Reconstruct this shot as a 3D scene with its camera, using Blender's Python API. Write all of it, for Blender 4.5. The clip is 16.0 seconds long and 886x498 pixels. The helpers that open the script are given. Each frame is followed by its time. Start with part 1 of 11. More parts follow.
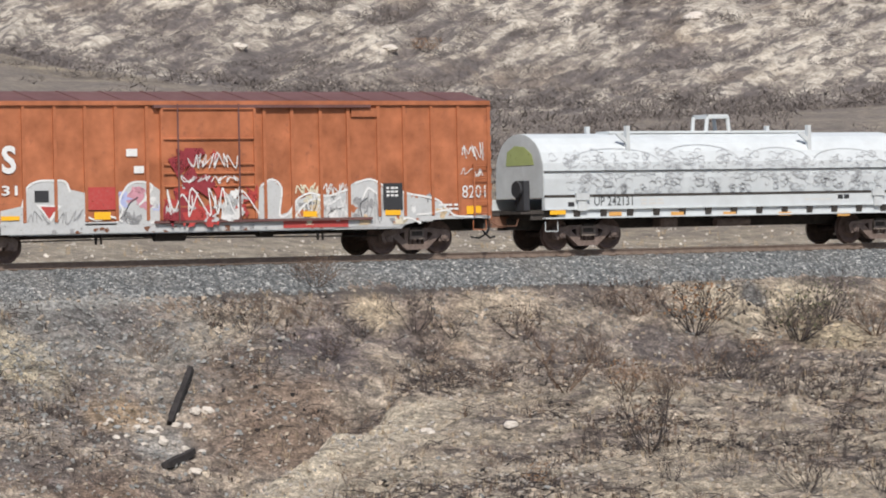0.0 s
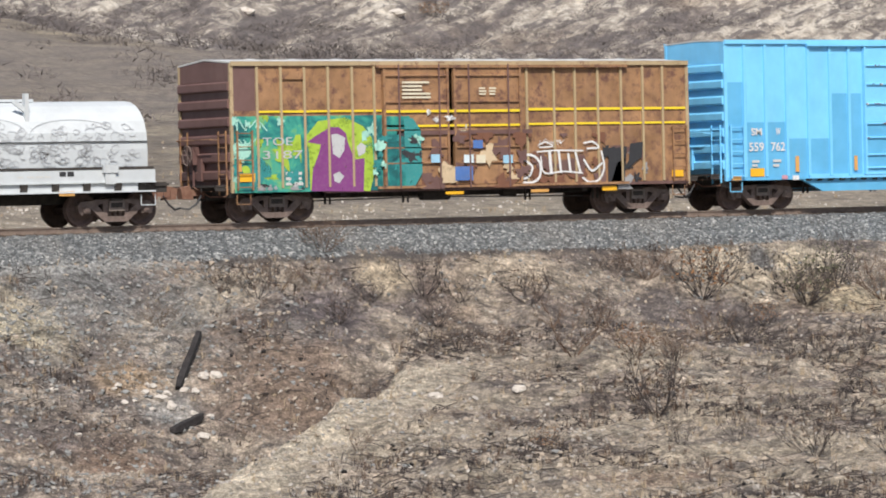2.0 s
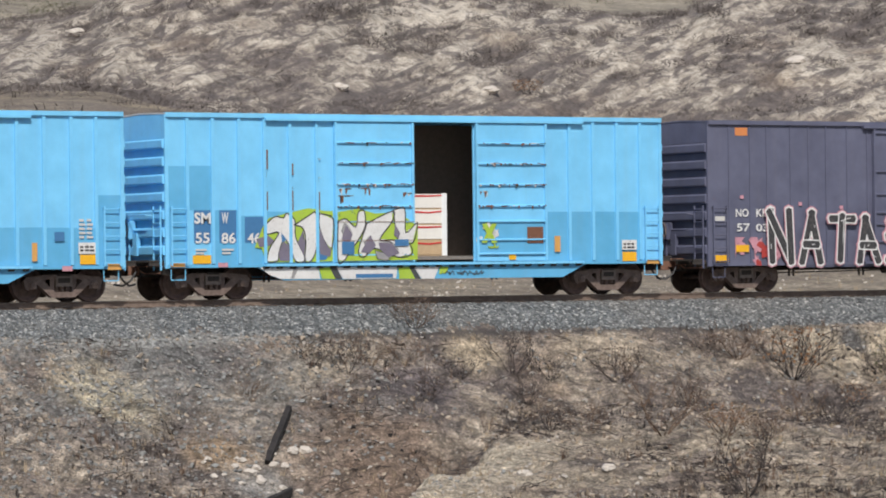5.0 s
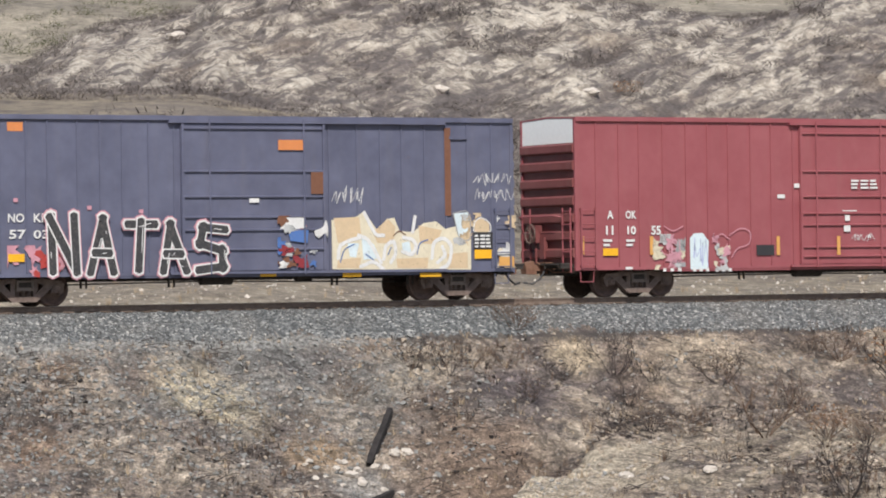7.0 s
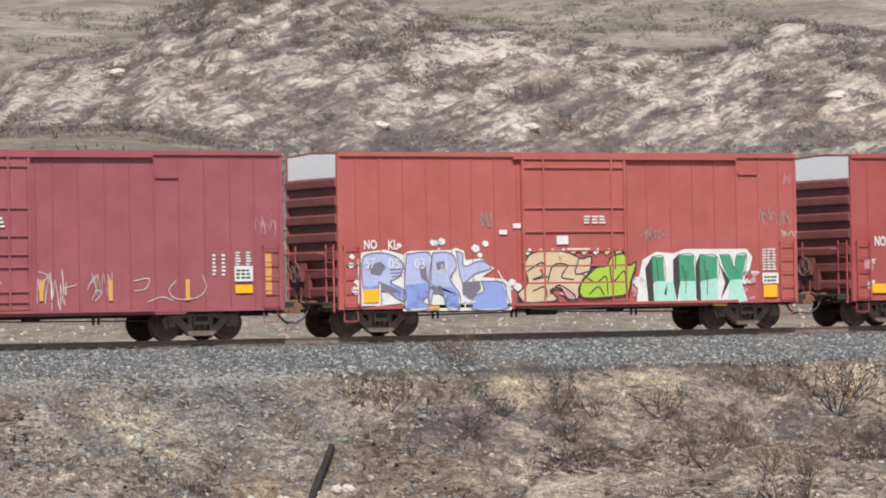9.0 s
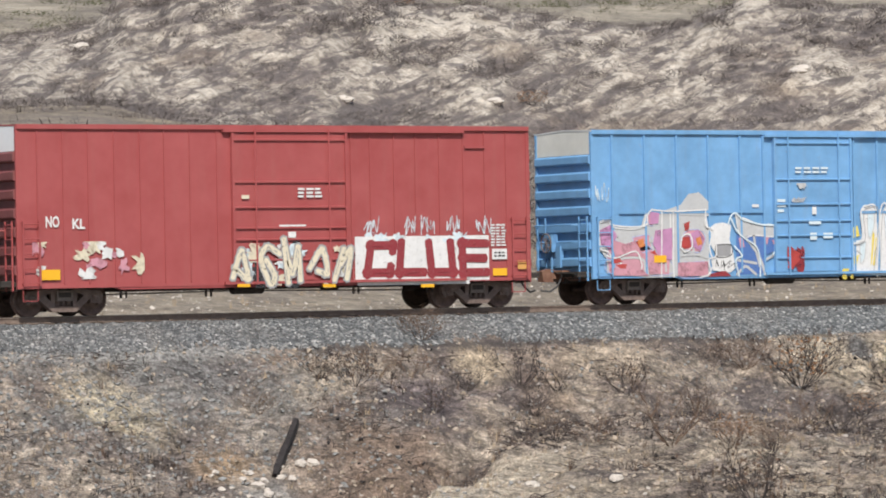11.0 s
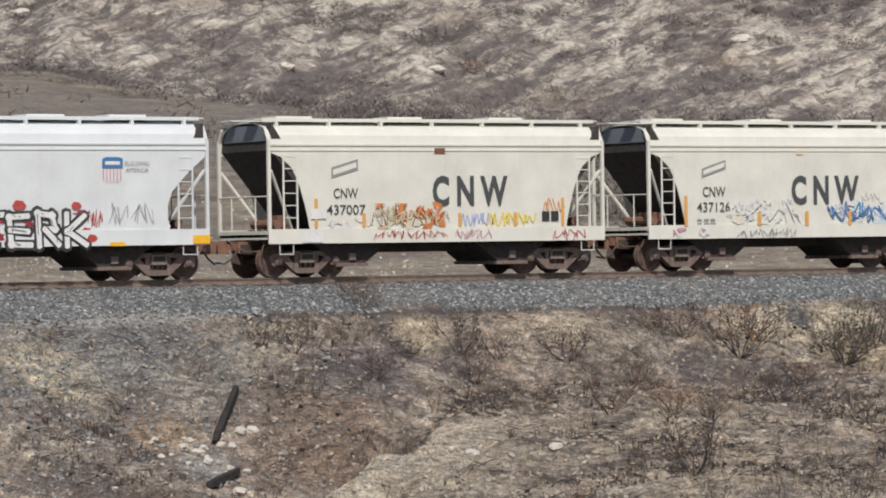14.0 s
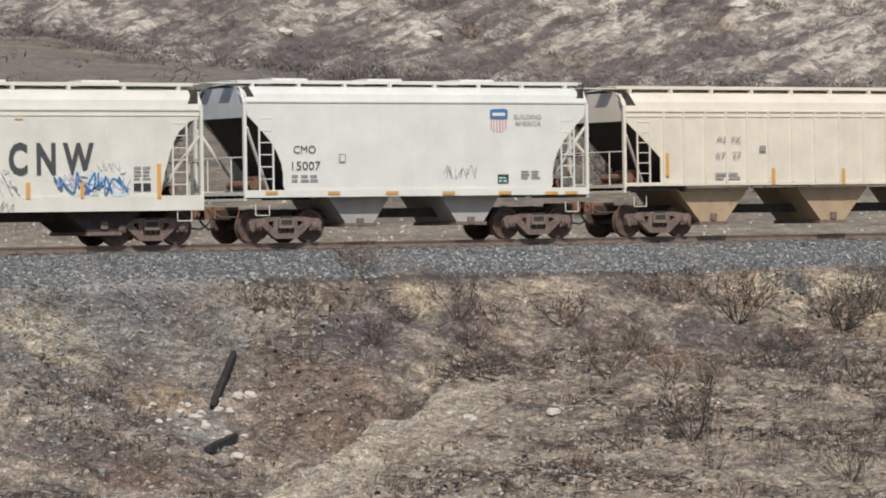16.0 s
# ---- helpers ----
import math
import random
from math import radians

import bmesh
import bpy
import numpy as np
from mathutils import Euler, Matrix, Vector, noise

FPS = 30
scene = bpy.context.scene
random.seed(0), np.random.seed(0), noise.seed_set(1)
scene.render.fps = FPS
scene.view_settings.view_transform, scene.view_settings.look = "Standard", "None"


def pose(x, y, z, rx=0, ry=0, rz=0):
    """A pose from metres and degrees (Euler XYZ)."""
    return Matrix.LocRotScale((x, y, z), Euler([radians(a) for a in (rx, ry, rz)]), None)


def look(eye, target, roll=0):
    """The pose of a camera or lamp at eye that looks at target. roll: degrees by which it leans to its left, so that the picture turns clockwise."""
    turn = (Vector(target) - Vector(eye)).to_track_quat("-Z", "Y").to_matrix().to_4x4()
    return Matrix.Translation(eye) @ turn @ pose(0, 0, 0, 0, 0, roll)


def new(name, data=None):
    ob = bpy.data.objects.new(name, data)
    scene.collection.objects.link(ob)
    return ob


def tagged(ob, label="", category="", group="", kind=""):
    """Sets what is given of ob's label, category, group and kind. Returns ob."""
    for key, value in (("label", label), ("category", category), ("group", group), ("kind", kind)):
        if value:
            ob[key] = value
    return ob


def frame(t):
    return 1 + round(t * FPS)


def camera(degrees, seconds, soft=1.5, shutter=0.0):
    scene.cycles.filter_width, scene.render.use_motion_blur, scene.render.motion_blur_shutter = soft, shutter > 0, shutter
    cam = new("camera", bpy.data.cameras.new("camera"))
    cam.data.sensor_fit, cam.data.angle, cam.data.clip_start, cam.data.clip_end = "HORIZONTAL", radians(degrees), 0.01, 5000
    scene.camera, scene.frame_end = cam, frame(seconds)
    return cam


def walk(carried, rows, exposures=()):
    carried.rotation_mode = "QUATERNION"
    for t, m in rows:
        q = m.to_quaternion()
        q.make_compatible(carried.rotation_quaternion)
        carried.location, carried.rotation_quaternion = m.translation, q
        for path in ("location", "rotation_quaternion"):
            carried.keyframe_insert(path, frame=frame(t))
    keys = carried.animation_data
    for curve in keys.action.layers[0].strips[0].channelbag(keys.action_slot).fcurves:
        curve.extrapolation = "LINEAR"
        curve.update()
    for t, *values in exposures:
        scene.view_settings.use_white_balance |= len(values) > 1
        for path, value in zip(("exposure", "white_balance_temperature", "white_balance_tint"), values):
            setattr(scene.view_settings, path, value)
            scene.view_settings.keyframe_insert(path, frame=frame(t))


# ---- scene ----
# Camera on a hillside across the valley, turning by hand; the track runs along x, rail top at z = 0
EYE = Vector((0.0, -93.847, 0.623))
TURNS = [  # seconds, heading from the track's normal, tilt, lean (degrees)
    (0.0, 31.239, -0.267, -1.187),
    (0.5, 31.249, -0.213, -1.132),
    (1.0, 31.094, -0.369, -1.449),
    (1.5, 30.92, -0.772, -1.667),
    (2.0, 31.112, -0.793, -1.291),
    (2.5, 31.184, -0.662, -1.168),
    (3.0, 31.099, -0.232, -0.999),
    (3.5, 31.185, -0.17, -0.902),
    (4.0, 30.896, -0.081, -0.727),
    (4.5, 30.385, 0.226, -0.186),
    (5.0, 29.778, 0.37, -0.651),
    (5.2, 29.364, 0.413, -0.457),
    (7.3, 28.251, 0.444, -0.796),
    (7.5, 28.392, 0.556, -0.694),
    (8.0, 28.579, 0.599, -0.885),
    (8.5, 28.955, 0.848, -1.129),
    (9.0, 29.167, 0.937, -1.034),
    (9.2, 29.137, 0.969, -1.269),
    (11.3, 29.788, 0.439, -1.089),
    (11.5, 29.838, 0.372, -1.123),
    (12.0, 29.883, 0.285, -1.057),
    (12.5, 29.899, 0.239, -1.252),
    (13.0, 30.056, 0.237, -1.201),
    (13.5, 30.386, 0.15, -0.982),
    (14.0, 30.563, 0.054, -0.819),
    (14.5, 30.6, 0.002, -0.527),
    (15.0, 30.562, -0.139, -0.942),
    (15.5, 30.476, -0.304, -0.605),
    (16.0, 30.59, -0.459, -0.776),
]
TRAIN = [  # seconds, metres that the train has gone
    (0.0, 0.0),
    (0.5, -6.16),
    (1.0, -12.694),
    (1.5, -19.272),
    (2.0, -25.796),
    (2.5, -32.044),
    (3.0, -38.445),
    (3.5, -44.597),
    (4.0, -51.042),
    (4.5, -57.207),
    (5.0, -63.65),
    (5.2, -66.196),
    (7.3, -92.944),
    (7.5, -95.493),
    (8.0, -101.869),
    (8.5, -108.017),
    (9.0, -114.411),
    (9.2, -116.939),
    (11.3, -143.319),
    (11.5, -145.815),
    (12.0, -152.047),
    (12.5, -158.17),
    (13.0, -164.507),
    (13.5, -170.585),
    (14.0, -176.968),
    (14.5, -183.122),
    (15.0, -189.43),
    (15.5, -195.508),
    (16.0, -201.877),
    ]
cam = camera(13.068, 16.0, 1.9)
walk(cam, [(t, pose(*EYE, 90 + tilt, 0, -turn) @ pose(0, 0, 0, 0, 0, lean)) for t, turn, tilt, lean in TURNS], [(0, 0.0), (2, 0.07), (3.5, 0.05), (4.3, -0.12), (5, -0.25), (7.5, 0.02), (9, 0.03), (11.5, 0.02), (13, -0.25), (14.5, -0.29), (16, -0.28)])

# ---- light ----
SUN_TO = Vector((-0.31, -0.60, 0.735)).normalized()
world = bpy.data.worlds.new("sky")
scene.world = world
world.use_nodes = True
sky = world.node_tree.nodes.new("ShaderNodeTexSky")
sky.sky_type, sky.sun_disc = "NISHITA", False
sky.sun_elevation, sky.sun_rotation = math.asin(SUN_TO.z), math.atan2(SUN_TO.x, SUN_TO.y)
sky.air_density, sky.dust_density = 1.0, 1.5
world.node_tree.links.new(sky.outputs[0], world.node_tree.nodes["Background"].inputs[0])
world.node_tree.nodes["Background"].inputs[1].default_value = 0.11
sun = new("sun", bpy.data.lights.new("sun", "SUN"))
sun.data.energy, sun.data.angle, sun.data.color = 4.6, radians(0.53), (1.0, 0.95, 0.87)
sun.matrix_world = look(SUN_TO * 100, (0, 0, 0))


# ---- materials ----
class Nodes:
    """A small shorthand for node materials."""

    def __init__(self, name, rough=0.8, metal=0.0):
        self.mat = bpy.data.materials.new(name)
        self.mat.use_nodes = True
        self.t = self.mat.node_tree
        self.b = self.t.nodes["Principled BSDF"]
        self.b.inputs["Roughness"].default_value = rough
        self.b.inputs["Metallic"].default_value = metal
        self.co = None

    def n(self, kind, **kw):
        node = self.t.nodes.new("ShaderNode" + kind)
        for k, v in kw.items():
            if k in node.inputs:
                self.put(v, node.inputs[k])
        return node

    def put(self, v, socket):
        if isinstance(v, bpy.types.NodeSocket):
            self.t.links.new(v, socket)
        elif isinstance(v, tuple) and len(v) == 3 and socket.type == "RGBA":
            socket.default_value = (*v, 1)
        else:
            socket.default_value = v

    def coords(self):
        if self.co is None:
            self.co = self.n("TexCoord").outputs["Object"]
        return self.co

    def mapped(self, scale=(1, 1, 1), turn=(0, 0, 0), world_space=False):
        src = self.n("NewGeometry").outputs["Position"] if world_space else self.coords()
        m = self.n("Mapping")
        m.inputs["Scale"].default_value = scale
        m.inputs["Rotation"].default_value = turn
        self.t.links.new(src, m.inputs["Vector"])
        return m.outputs[0]

    def noise(self, scale, detail=4.0, rough=0.6, vec=None, distort=0.0):
        node = self.n("TexNoise", Scale=scale, Detail=detail, Roughness=rough, Distortion=distort)
        self.put(vec if vec is not None else self.coords(), node.inputs["Vector"])
        return node.outputs[0]

    def ramp(self, fac, stops):
        node = self.n("ValToRGB")
        e = node.color_ramp.elements
        while len(e) < len(stops):
            e.new(0.5)
        for el, (pos, col) in zip(e, stops):
            el.position = pos
            el.color = (*col, 1) if isinstance(col, tuple) else (col, col, col, 1)
        self.put(fac, node.inputs[0])
        return node.outputs[0]

    def mix(self, fac, a, b, mode="MIX"):
        node = self.t.nodes.new("ShaderNodeMix")
        node.data_type, node.blend_type = "RGBA", mode
        for v, i in ((fac, 0), (a, 6), (b, 7)):
            self.put(v, node.inputs[i])
        return node.outputs[2]

    def math(self, op, a, b=0.0):
        node = self.t.nodes.new("ShaderNodeMath")
        node.operation = op
        self.put(a, node.inputs[0]), self.put(b, node.inputs[1])
        return node.outputs[0]

    def bump(self, height, strength=0.4, distance=0.02):
        node = self.n("Bump", Strength=strength, Distance=distance, Height=height)
        self.t.links.new(node.outputs[0], self.b.inputs["Normal"])

    def done(self, colour, rough=None):
        self.put(colour, self.b.inputs["Base Color"])
        if rough is not None:
            self.put(rough, self.b.inputs["Roughness"])
        return self.mat


def paint(name, colour, rough=0.55, rust=0.25, rust_colour=(0.16, 0.07, 0.04), fade=0.12, dirt=(0.25, 0.21, 0.17), dirt_amount=0.35):
    """Weathered car paint: sun-faded patches, vertical streaks of rust and dust."""
    m = Nodes(name, rough)
    big = m.noise(0.6, 3)
    blotch = m.noise(1.7, 5, 0.6)
    streak = m.noise(1.0, 5, 0.65, m.mapped((2.6, 2.6, 0.22)))
    grain = m.noise(22, 3)
    light = tuple(min(1, c * (1 + fade) + 0.02) for c in colour)
    dark = tuple(c * (1 - fade) for c in colour)
    col = m.mix(m.ramp(m.math("ADD", m.math("MULTIPLY", big, 0.45), m.math("MULTIPLY", blotch, 0.55)), [(0.36, 0.0), (0.64, 1.0)]), dark, light)
    col = m.mix(m.math("MULTIPLY", m.ramp(streak, [(0.50, 0.0), (0.80, 1.0)]), dirt_amount * 0.55), col, dirt)
    spots = m.ramp(m.noise(3.5, 8, 0.75), [(0.66 - rust * 0.2, 0.0), (0.72 - rust * 0.1, 1.0)])
    col = m.mix(m.math("MULTIPLY", spots, min(1.0, rust * 2)), col, rust_colour)
    col = m.mix(m.math("MULTIPLY", grain, 0.15), col, dirt)
    m.bump(grain, 0.15, 0.01)
    return m.done(col, m.ramp(grain, [(0.2, rough - 0.12), (0.8, rough + 0.15)]))


def plain(name, colour, rough=0.7, spread=0.15, scale=8.0):
    m = Nodes(name, rough)
    v = m.noise(scale, 4)
    return m.done(m.mix(v, tuple(c * (1 - spread) for c in colour), tuple(min(1, c * (1 + spread)) for c in colour)))


def steel(name, colour, other, rough=0.75):
    m = Nodes(name, rough)
    v = m.noise(6.0, 6, 0.7)
    m.bump(m.noise(40, 3), 0.3, 0.01)
    return m.done(m.mix(m.ramp(v, [(0.35, 0.0), (0.65, 1.0)]), colour, other))


MAT_FRAME = steel("cast_steel", (0.11, 0.080, 0.070), (0.21, 0.155, 0.133))
MAT_CAST = steel("lighter_cast_steel", (0.15, 0.12, 0.105), (0.24, 0.195, 0.17))
MAT_WHEEL = steel("wheel_steel", (0.07, 0.045, 0.038), (0.15, 0.095, 0.078), 0.65)
# grime below the cars; also painted shade on hopper slope sheets and bays
MAT_UNDER = steel("underframe_grime_and_shade", (0.03, 0.026, 0.024), (0.06, 0.05, 0.045), 0.9)
MAT_RUST = steel("rusty_steel", (0.15, 0.07, 0.045), (0.24, 0.13, 0.09), 0.85)
MAT_RAIL = steel("rail_rust", (0.14, 0.10, 0.082), (0.21, 0.16, 0.13), 0.75)
MAT_RAILTOP = Nodes("rail_head", 0.3, 0.9).done((0.42, 0.38, 0.36))
MAT_TIE = plain("tie_wood", (0.10, 0.075, 0.06), 0.9, 0.4)
MAT_CHAR = steel("charred_wood", (0.012, 0.010, 0.010), (0.035, 0.03, 0.03), 0.95)
MAT_YELLOW = plain("yellow_sheeting", (0.80, 0.42, 0.02), 0.45)
MAT_WHITE = plain("white_paint", (0.80, 0.81, 0.81), 0.6, 0.08)
MAT_BLACK = plain("black_paint", (0.03, 0.03, 0.034), 0.6, 0.2)
MAT_INSIDE = plain("car_interior", (0.20, 0.17, 0.15), 0.9, 0.3)


def ballast_material():
    m = Nodes("ballast_stone", 0.9)
    c = m.mapped((1, 1, 1), world_space=True)
    v = m.n("TexVoronoi", Scale=16.5)
    m.put(c, v.inputs["Vector"])
    sep = m.n("SeparateColor")
    m.put(v.outputs["Color"], sep.inputs[0])
    stone = m.ramp(sep.outputs[0], [(0.0, (0.055, 0.058, 0.062)), (0.45, (0.122, 0.130, 0.134)), (0.80, (0.215, 0.222, 0.225)), (0.95, (0.36, 0.362, 0.355)), (1.0, (0.55, 0.54, 0.52))])
    tint = m.mix(m.ramp(m.noise(0.35, 5, 0.6, c), [(0.48, 0.0), (0.7, 0.22)]), stone, (0.26, 0.22, 0.18))
    m.bump(v.outputs["Distance"], 1.0, 0.075)
    return m.done(tint)


def ground_material():
    """Burnt grass, ash and sandy soil; pale eroded sand with dark brush streaks on the hill."""
    m = Nodes("burnt_hillside", 0.95)
    c = m.mapped((1, 1, 1), world_space=True)
    geo = m.n("SeparateXYZ")
    m.put(c, geo.inputs[0])
    gx, gy, gz = geo.outputs

    def lin(a, b, cc, d):
        v = m.math("ADD", m.math("MULTIPLY", gx, a), m.math("MULTIPLY", gy, b))
        return m.math("ADD", m.math("ADD", v, m.math("MULTIPLY", gz, cc)), d)

    def step(v, lo, hi):
        node = m.n("MapRange")
        m.put(v, node.inputs[0])
        node.inputs[1].default_value, node.inputs[2].default_value = lo, hi
        return node.outputs[0]

    fine = m.noise(7.0, 9, 0.8, c)
    gritty = m.ramp(m.noise(16, 5, 0.8, c), [(0.33, 0.45), (0.50, 0.98), (0.67, 1.75)])
    # burnt ground before the track
    base = m.ramp(m.noise(0.42, 10, 0.74, c, 0.3), [(0.36, (0.11, 0.090, 0.086)), (0.45, (0.20, 0.16, 0.135)), (0.54, (0.335, 0.275, 0.22)), (0.66, (0.53, 0.45, 0.36))])
    base = m.mix(m.ramp(m.noise(1.3, 9, 0.78, c, 0.8), [(0.47, 0.0), (0.60, 0.85)]), base, (0.078, 0.066, 0.063))
    base = m.mix(m.ramp(m.noise(0.23, 5, 0.55, c), [(0.54, 0.0), (0.68, 0.55)]), base, (0.25, 0.16, 0.105))
    zone_noise = m.noise(0.9, 8, 0.75, c, 0.5)
    # burnt, ashy, rusty and sandy areas; one darkens the cut in the bank
    for cx, cy, rx, ry, tone, much in (
            (51.91, -4.27, 2.2, 1.4, (0.125, 0.102, 0.1), 0.8),
            (43.31, -4.1, 2.6, 1.6, (0.17, 0.165, 0.16), 0.75),
            (47.2, -8.2, 2.3, 2.4, (0.205, 0.145, 0.108), 0.75),
            (48.26, -4.38, 1.9, 1.0, (0.43, 0.36, 0.28), 0.7),
            (56.44, -4.2, 2.2, 1.0, (0.41, 0.34, 0.26), 0.7),
            (63.88, -4.39, 1.8, 1.5, (0.47, 0.395, 0.295), 0.75),
            (60.5, -5.88, 2.4, 0.9, (0.12, 0.1, 0.098), 0.8),
            (41.44, -7.23, 2.6, 1.9, (0.15, 0.125, 0.115), 0.75),
            (49.14, -6.39, 1.5, 0.9, (0.12, 0.1, 0.098), 0.7),
            (65.96, -6.37, 1.5, 1.6, (0.4, 0.33, 0.22), 0.6),
            (41.13, -5.65, 1.2, 1.4, (0.46, 0.39, 0.29), 0.6),
            (66.4, -4.0, 1.1, 0.9, (0.50, 0.42, 0.31), 0.8),
            (40.9, -5.2, 1.3, 1.3, (0.50, 0.43, 0.30), 0.8),
            (42.8, -7.7, 1.0, 0.9, (0.38, 0.27, 0.17), 0.8),
            (44.4, -3.9, 1.8, 0.6, (0.095, 0.085, 0.085), 0.85),
            (45.7, -4.9, 1.7, 1.0, (0.40, 0.35, 0.285), 0.7),
            (49.6, -5.2, 1.6, 1.0, (0.135, 0.11, 0.115), 0.85),
            (52.4, -3.9, 0.9, 0.8, (0.48, 0.39, 0.28), 0.85),
            (46.0, -8.8, 1.6, 1.8, (0.20, 0.145, 0.11), 0.8),
            (43.3, -8.7, 0.9, 0.8, (0.36, 0.35, 0.33), 0.6),
            (39.5, -9.8, 1.4, 1.0, (0.115, 0.10, 0.098), 0.7),
            (65.0, -4.0, 0.45, 1.0, (0.10, 0.098, 0.098), 0.95),
            (45.0, -4.4, 1.5, 0.8, (0.11, 0.095, 0.092), 0.75),
    ):
        px, py = m.math("MULTIPLY", m.math("SUBTRACT", gx, cx), 1 / rx), m.math("MULTIPLY", m.math("SUBTRACT", gy, cy), 1 / ry)
        far = m.math("SQRT", m.math("ADD", m.math("MULTIPLY", px, px), m.math("MULTIPLY", py, py)))
        area = step(m.math("ADD", far, m.math("MULTIPLY", zone_noise, 1.3)), 1.85, 1.15)
        base = m.mix(m.math("MULTIPLY", area, much), base, tone)
    # pale sand of the spur and of the bench
    across = m.math("ADD", lin(9.7 / 13.37, -9.2 / 13.37, 0.0, (-47.7 * 9.7 - 12.2 * 9.2) / 13.37), m.math("MULTIPLY", m.noise(0.6, 5, 0.65, c), 2.4))
    below = step(gy, -10.0, -13.0)
    sand_band = m.math("MULTIPLY", m.math("MULTIPLY", step(across, -0.8, 0.5), step(across, 4.2, 1.8)), below)
    base = m.mix(m.math("MULTIPLY", sand_band, 0.85), base, (0.60, 0.52, 0.405))
    bench = m.math("MULTIPLY", m.math("MULTIPLY", step(across, 1.0, 3.0), below), m.ramp(m.noise(0.55, 8, 0.7, m.mapped((0.5, 1.2, 1), (0, 0, radians(30)), True)), [(0.42, 0.0), (0.56, 0.7)]))
    base = m.mix(bench, base, (0.39, 0.33, 0.25))
    # ballast washed down the bank
    wash = m.math("MULTIPLY", step(m.math("ADD", lin(-1.0, -0.35, 0.0, 45.5), m.math("MULTIPLY", m.noise(0.5, 6, 0.7, c), 6.0)), 0.0, 3.5), step(gy, -9.0, -5.0))
    base = m.mix(m.math("MULTIPLY", m.math("MULTIPLY", wash, m.ramp(m.noise(0.7, 8, 0.75, c), [(0.46, 0.0), (0.54, 1.0)])), 0.6), base, (0.19, 0.188, 0.182))
    base = m.mix(1.0, base, gritty, "MULTIPLY")
    base = m.mix(1.0, base, m.ramp(m.noise(4.5, 7, 0.8, c, 0.4), [(0.38, 0.52), (0.5, 0.97), (0.62, 1.45)]), "MULTIPLY")
    base = m.mix(1.0, base, m.ramp(m.noise(1.9, 7, 0.75, m.mapped((0.8, 1.0, 1.3), world_space=True), 0.7), [(0.38, 0.48), (0.5, 0.95), (0.62, 1.4)]), "MULTIPLY")
    speck = m.n("TexVoronoi", Scale=6.0)
    m.put(c, speck.inputs["Vector"])
    sp = m.n("SeparateColor")
    m.put(speck.outputs["Color"], sp.inputs[0])
    stones = m.math("MULTIPLY", m.math("GREATER_THAN", sp.outputs[0], 0.86), m.math("LESS_THAN", speck.outputs["Distance"], m.math("MULTIPLY", sp.outputs[1], 0.38)))
    base = m.mix(m.math("MULTIPLY", stones, 0.8), base, m.mix(sp.outputs[2], (0.25, 0.22, 0.19), (0.58, 0.55, 0.50)))
    # field behind the track, laid in level bands
    rows = m.n("CombineXYZ")
    m.put(m.math("MULTIPLY", gz, 2.6), rows.inputs[0])
    m.put(lin(0.26, -0.15, 0.0, 0.0), rows.inputs[1])
    field = m.ramp(m.noise(1.0, 9, 0.72, rows.outputs[0]), [(0.34, (0.11, 0.091, 0.078)), (0.48, (0.20, 0.165, 0.128)), (0.60, (0.29, 0.243, 0.178)), (0.74, (0.42, 0.365, 0.27))])
    trodden = m.math("MULTIPLY", step(m.math("ADD", gy, m.math("MULTIPLY", zone_noise, 16.0)), 30.0, 14.0), 0.75)
    field = m.mix(trodden, field, m.ramp(m.noise(0.8, 9, 0.78, c), [(0.38, (0.22, 0.185, 0.145)), (0.52, (0.37, 0.315, 0.25)), (0.66, (0.52, 0.46, 0.37))]))
    thick = m.math("MULTIPLY", step(m.math("ADD", lin(0.515, -0.857, 0.0, 0.0), m.math("MULTIPLY", m.noise(0.06, 6, 0.6, c), 34.0)), -32.0, -22.0), step(gy, 40.0, 70.0))
    field = m.mix(m.math("MULTIPLY", thick, 0.55), field, (0.19, 0.16, 0.145))
    field = m.mix(1.0, field, m.ramp(m.noise(2.2, 8, 0.8, c), [(0.3, 0.45), (0.5, 1.0), (0.7, 1.6)]), "MULTIPLY")
    # hill: pale eroded crests, scrub in the gullies
    scrub = m.n("Attribute")
    scrub.attribute_name = "scrub"
    cover = m.math("ADD", scrub.outputs["Fac"], m.math("MULTIPLY", m.math("SUBTRACT", m.noise(0.8, 8, 0.75, c, 0.6), 0.5), 1.65))
    hill = m.ramp(cover, [(0.26, (0.54, 0.485, 0.415)), (0.40, (0.39, 0.343, 0.29)), (0.52, (0.285, 0.247, 0.21)), (0.66, (0.20, 0.168, 0.152)), (0.85, (0.13, 0.11, 0.105))])
    st = m.n("CombineXYZ")
    m.put(lin(-0.366 * 1.5, 0.211 * 1.5, 0.906 * 1.5, 0.0), st.inputs[0])
    m.put(lin(0.785 * 0.42, -0.453 * 0.42, 0.423 * 0.42, 0.0), st.inputs[1])
    m.put(m.math("MULTIPLY", gy, 0.13), st.inputs[2])
    streak = m.ramp(m.math("ADD", m.noise(0.95, 7, 0.7, st.outputs[0], 0.5), m.math("MULTIPLY", m.math("SUBTRACT", scrub.outputs["Fac"], 0.5), 0.22)), [(0.50, 0.0), (0.555, 0.85)])
    hill = m.mix(streak, hill, (0.118, 0.100, 0.097))
    warm = m.ramp(m.noise(0.11, 4, 0.6, c), [(0.56, 0.0), (0.72, 0.35)])
    hill = m.mix(warm, hill, (0.34, 0.25, 0.165))
    tufts = m.noise(1.0, 5, 0.6, m.mapped((0.6, 0.6, 1.4), world_space=True), 0.3)
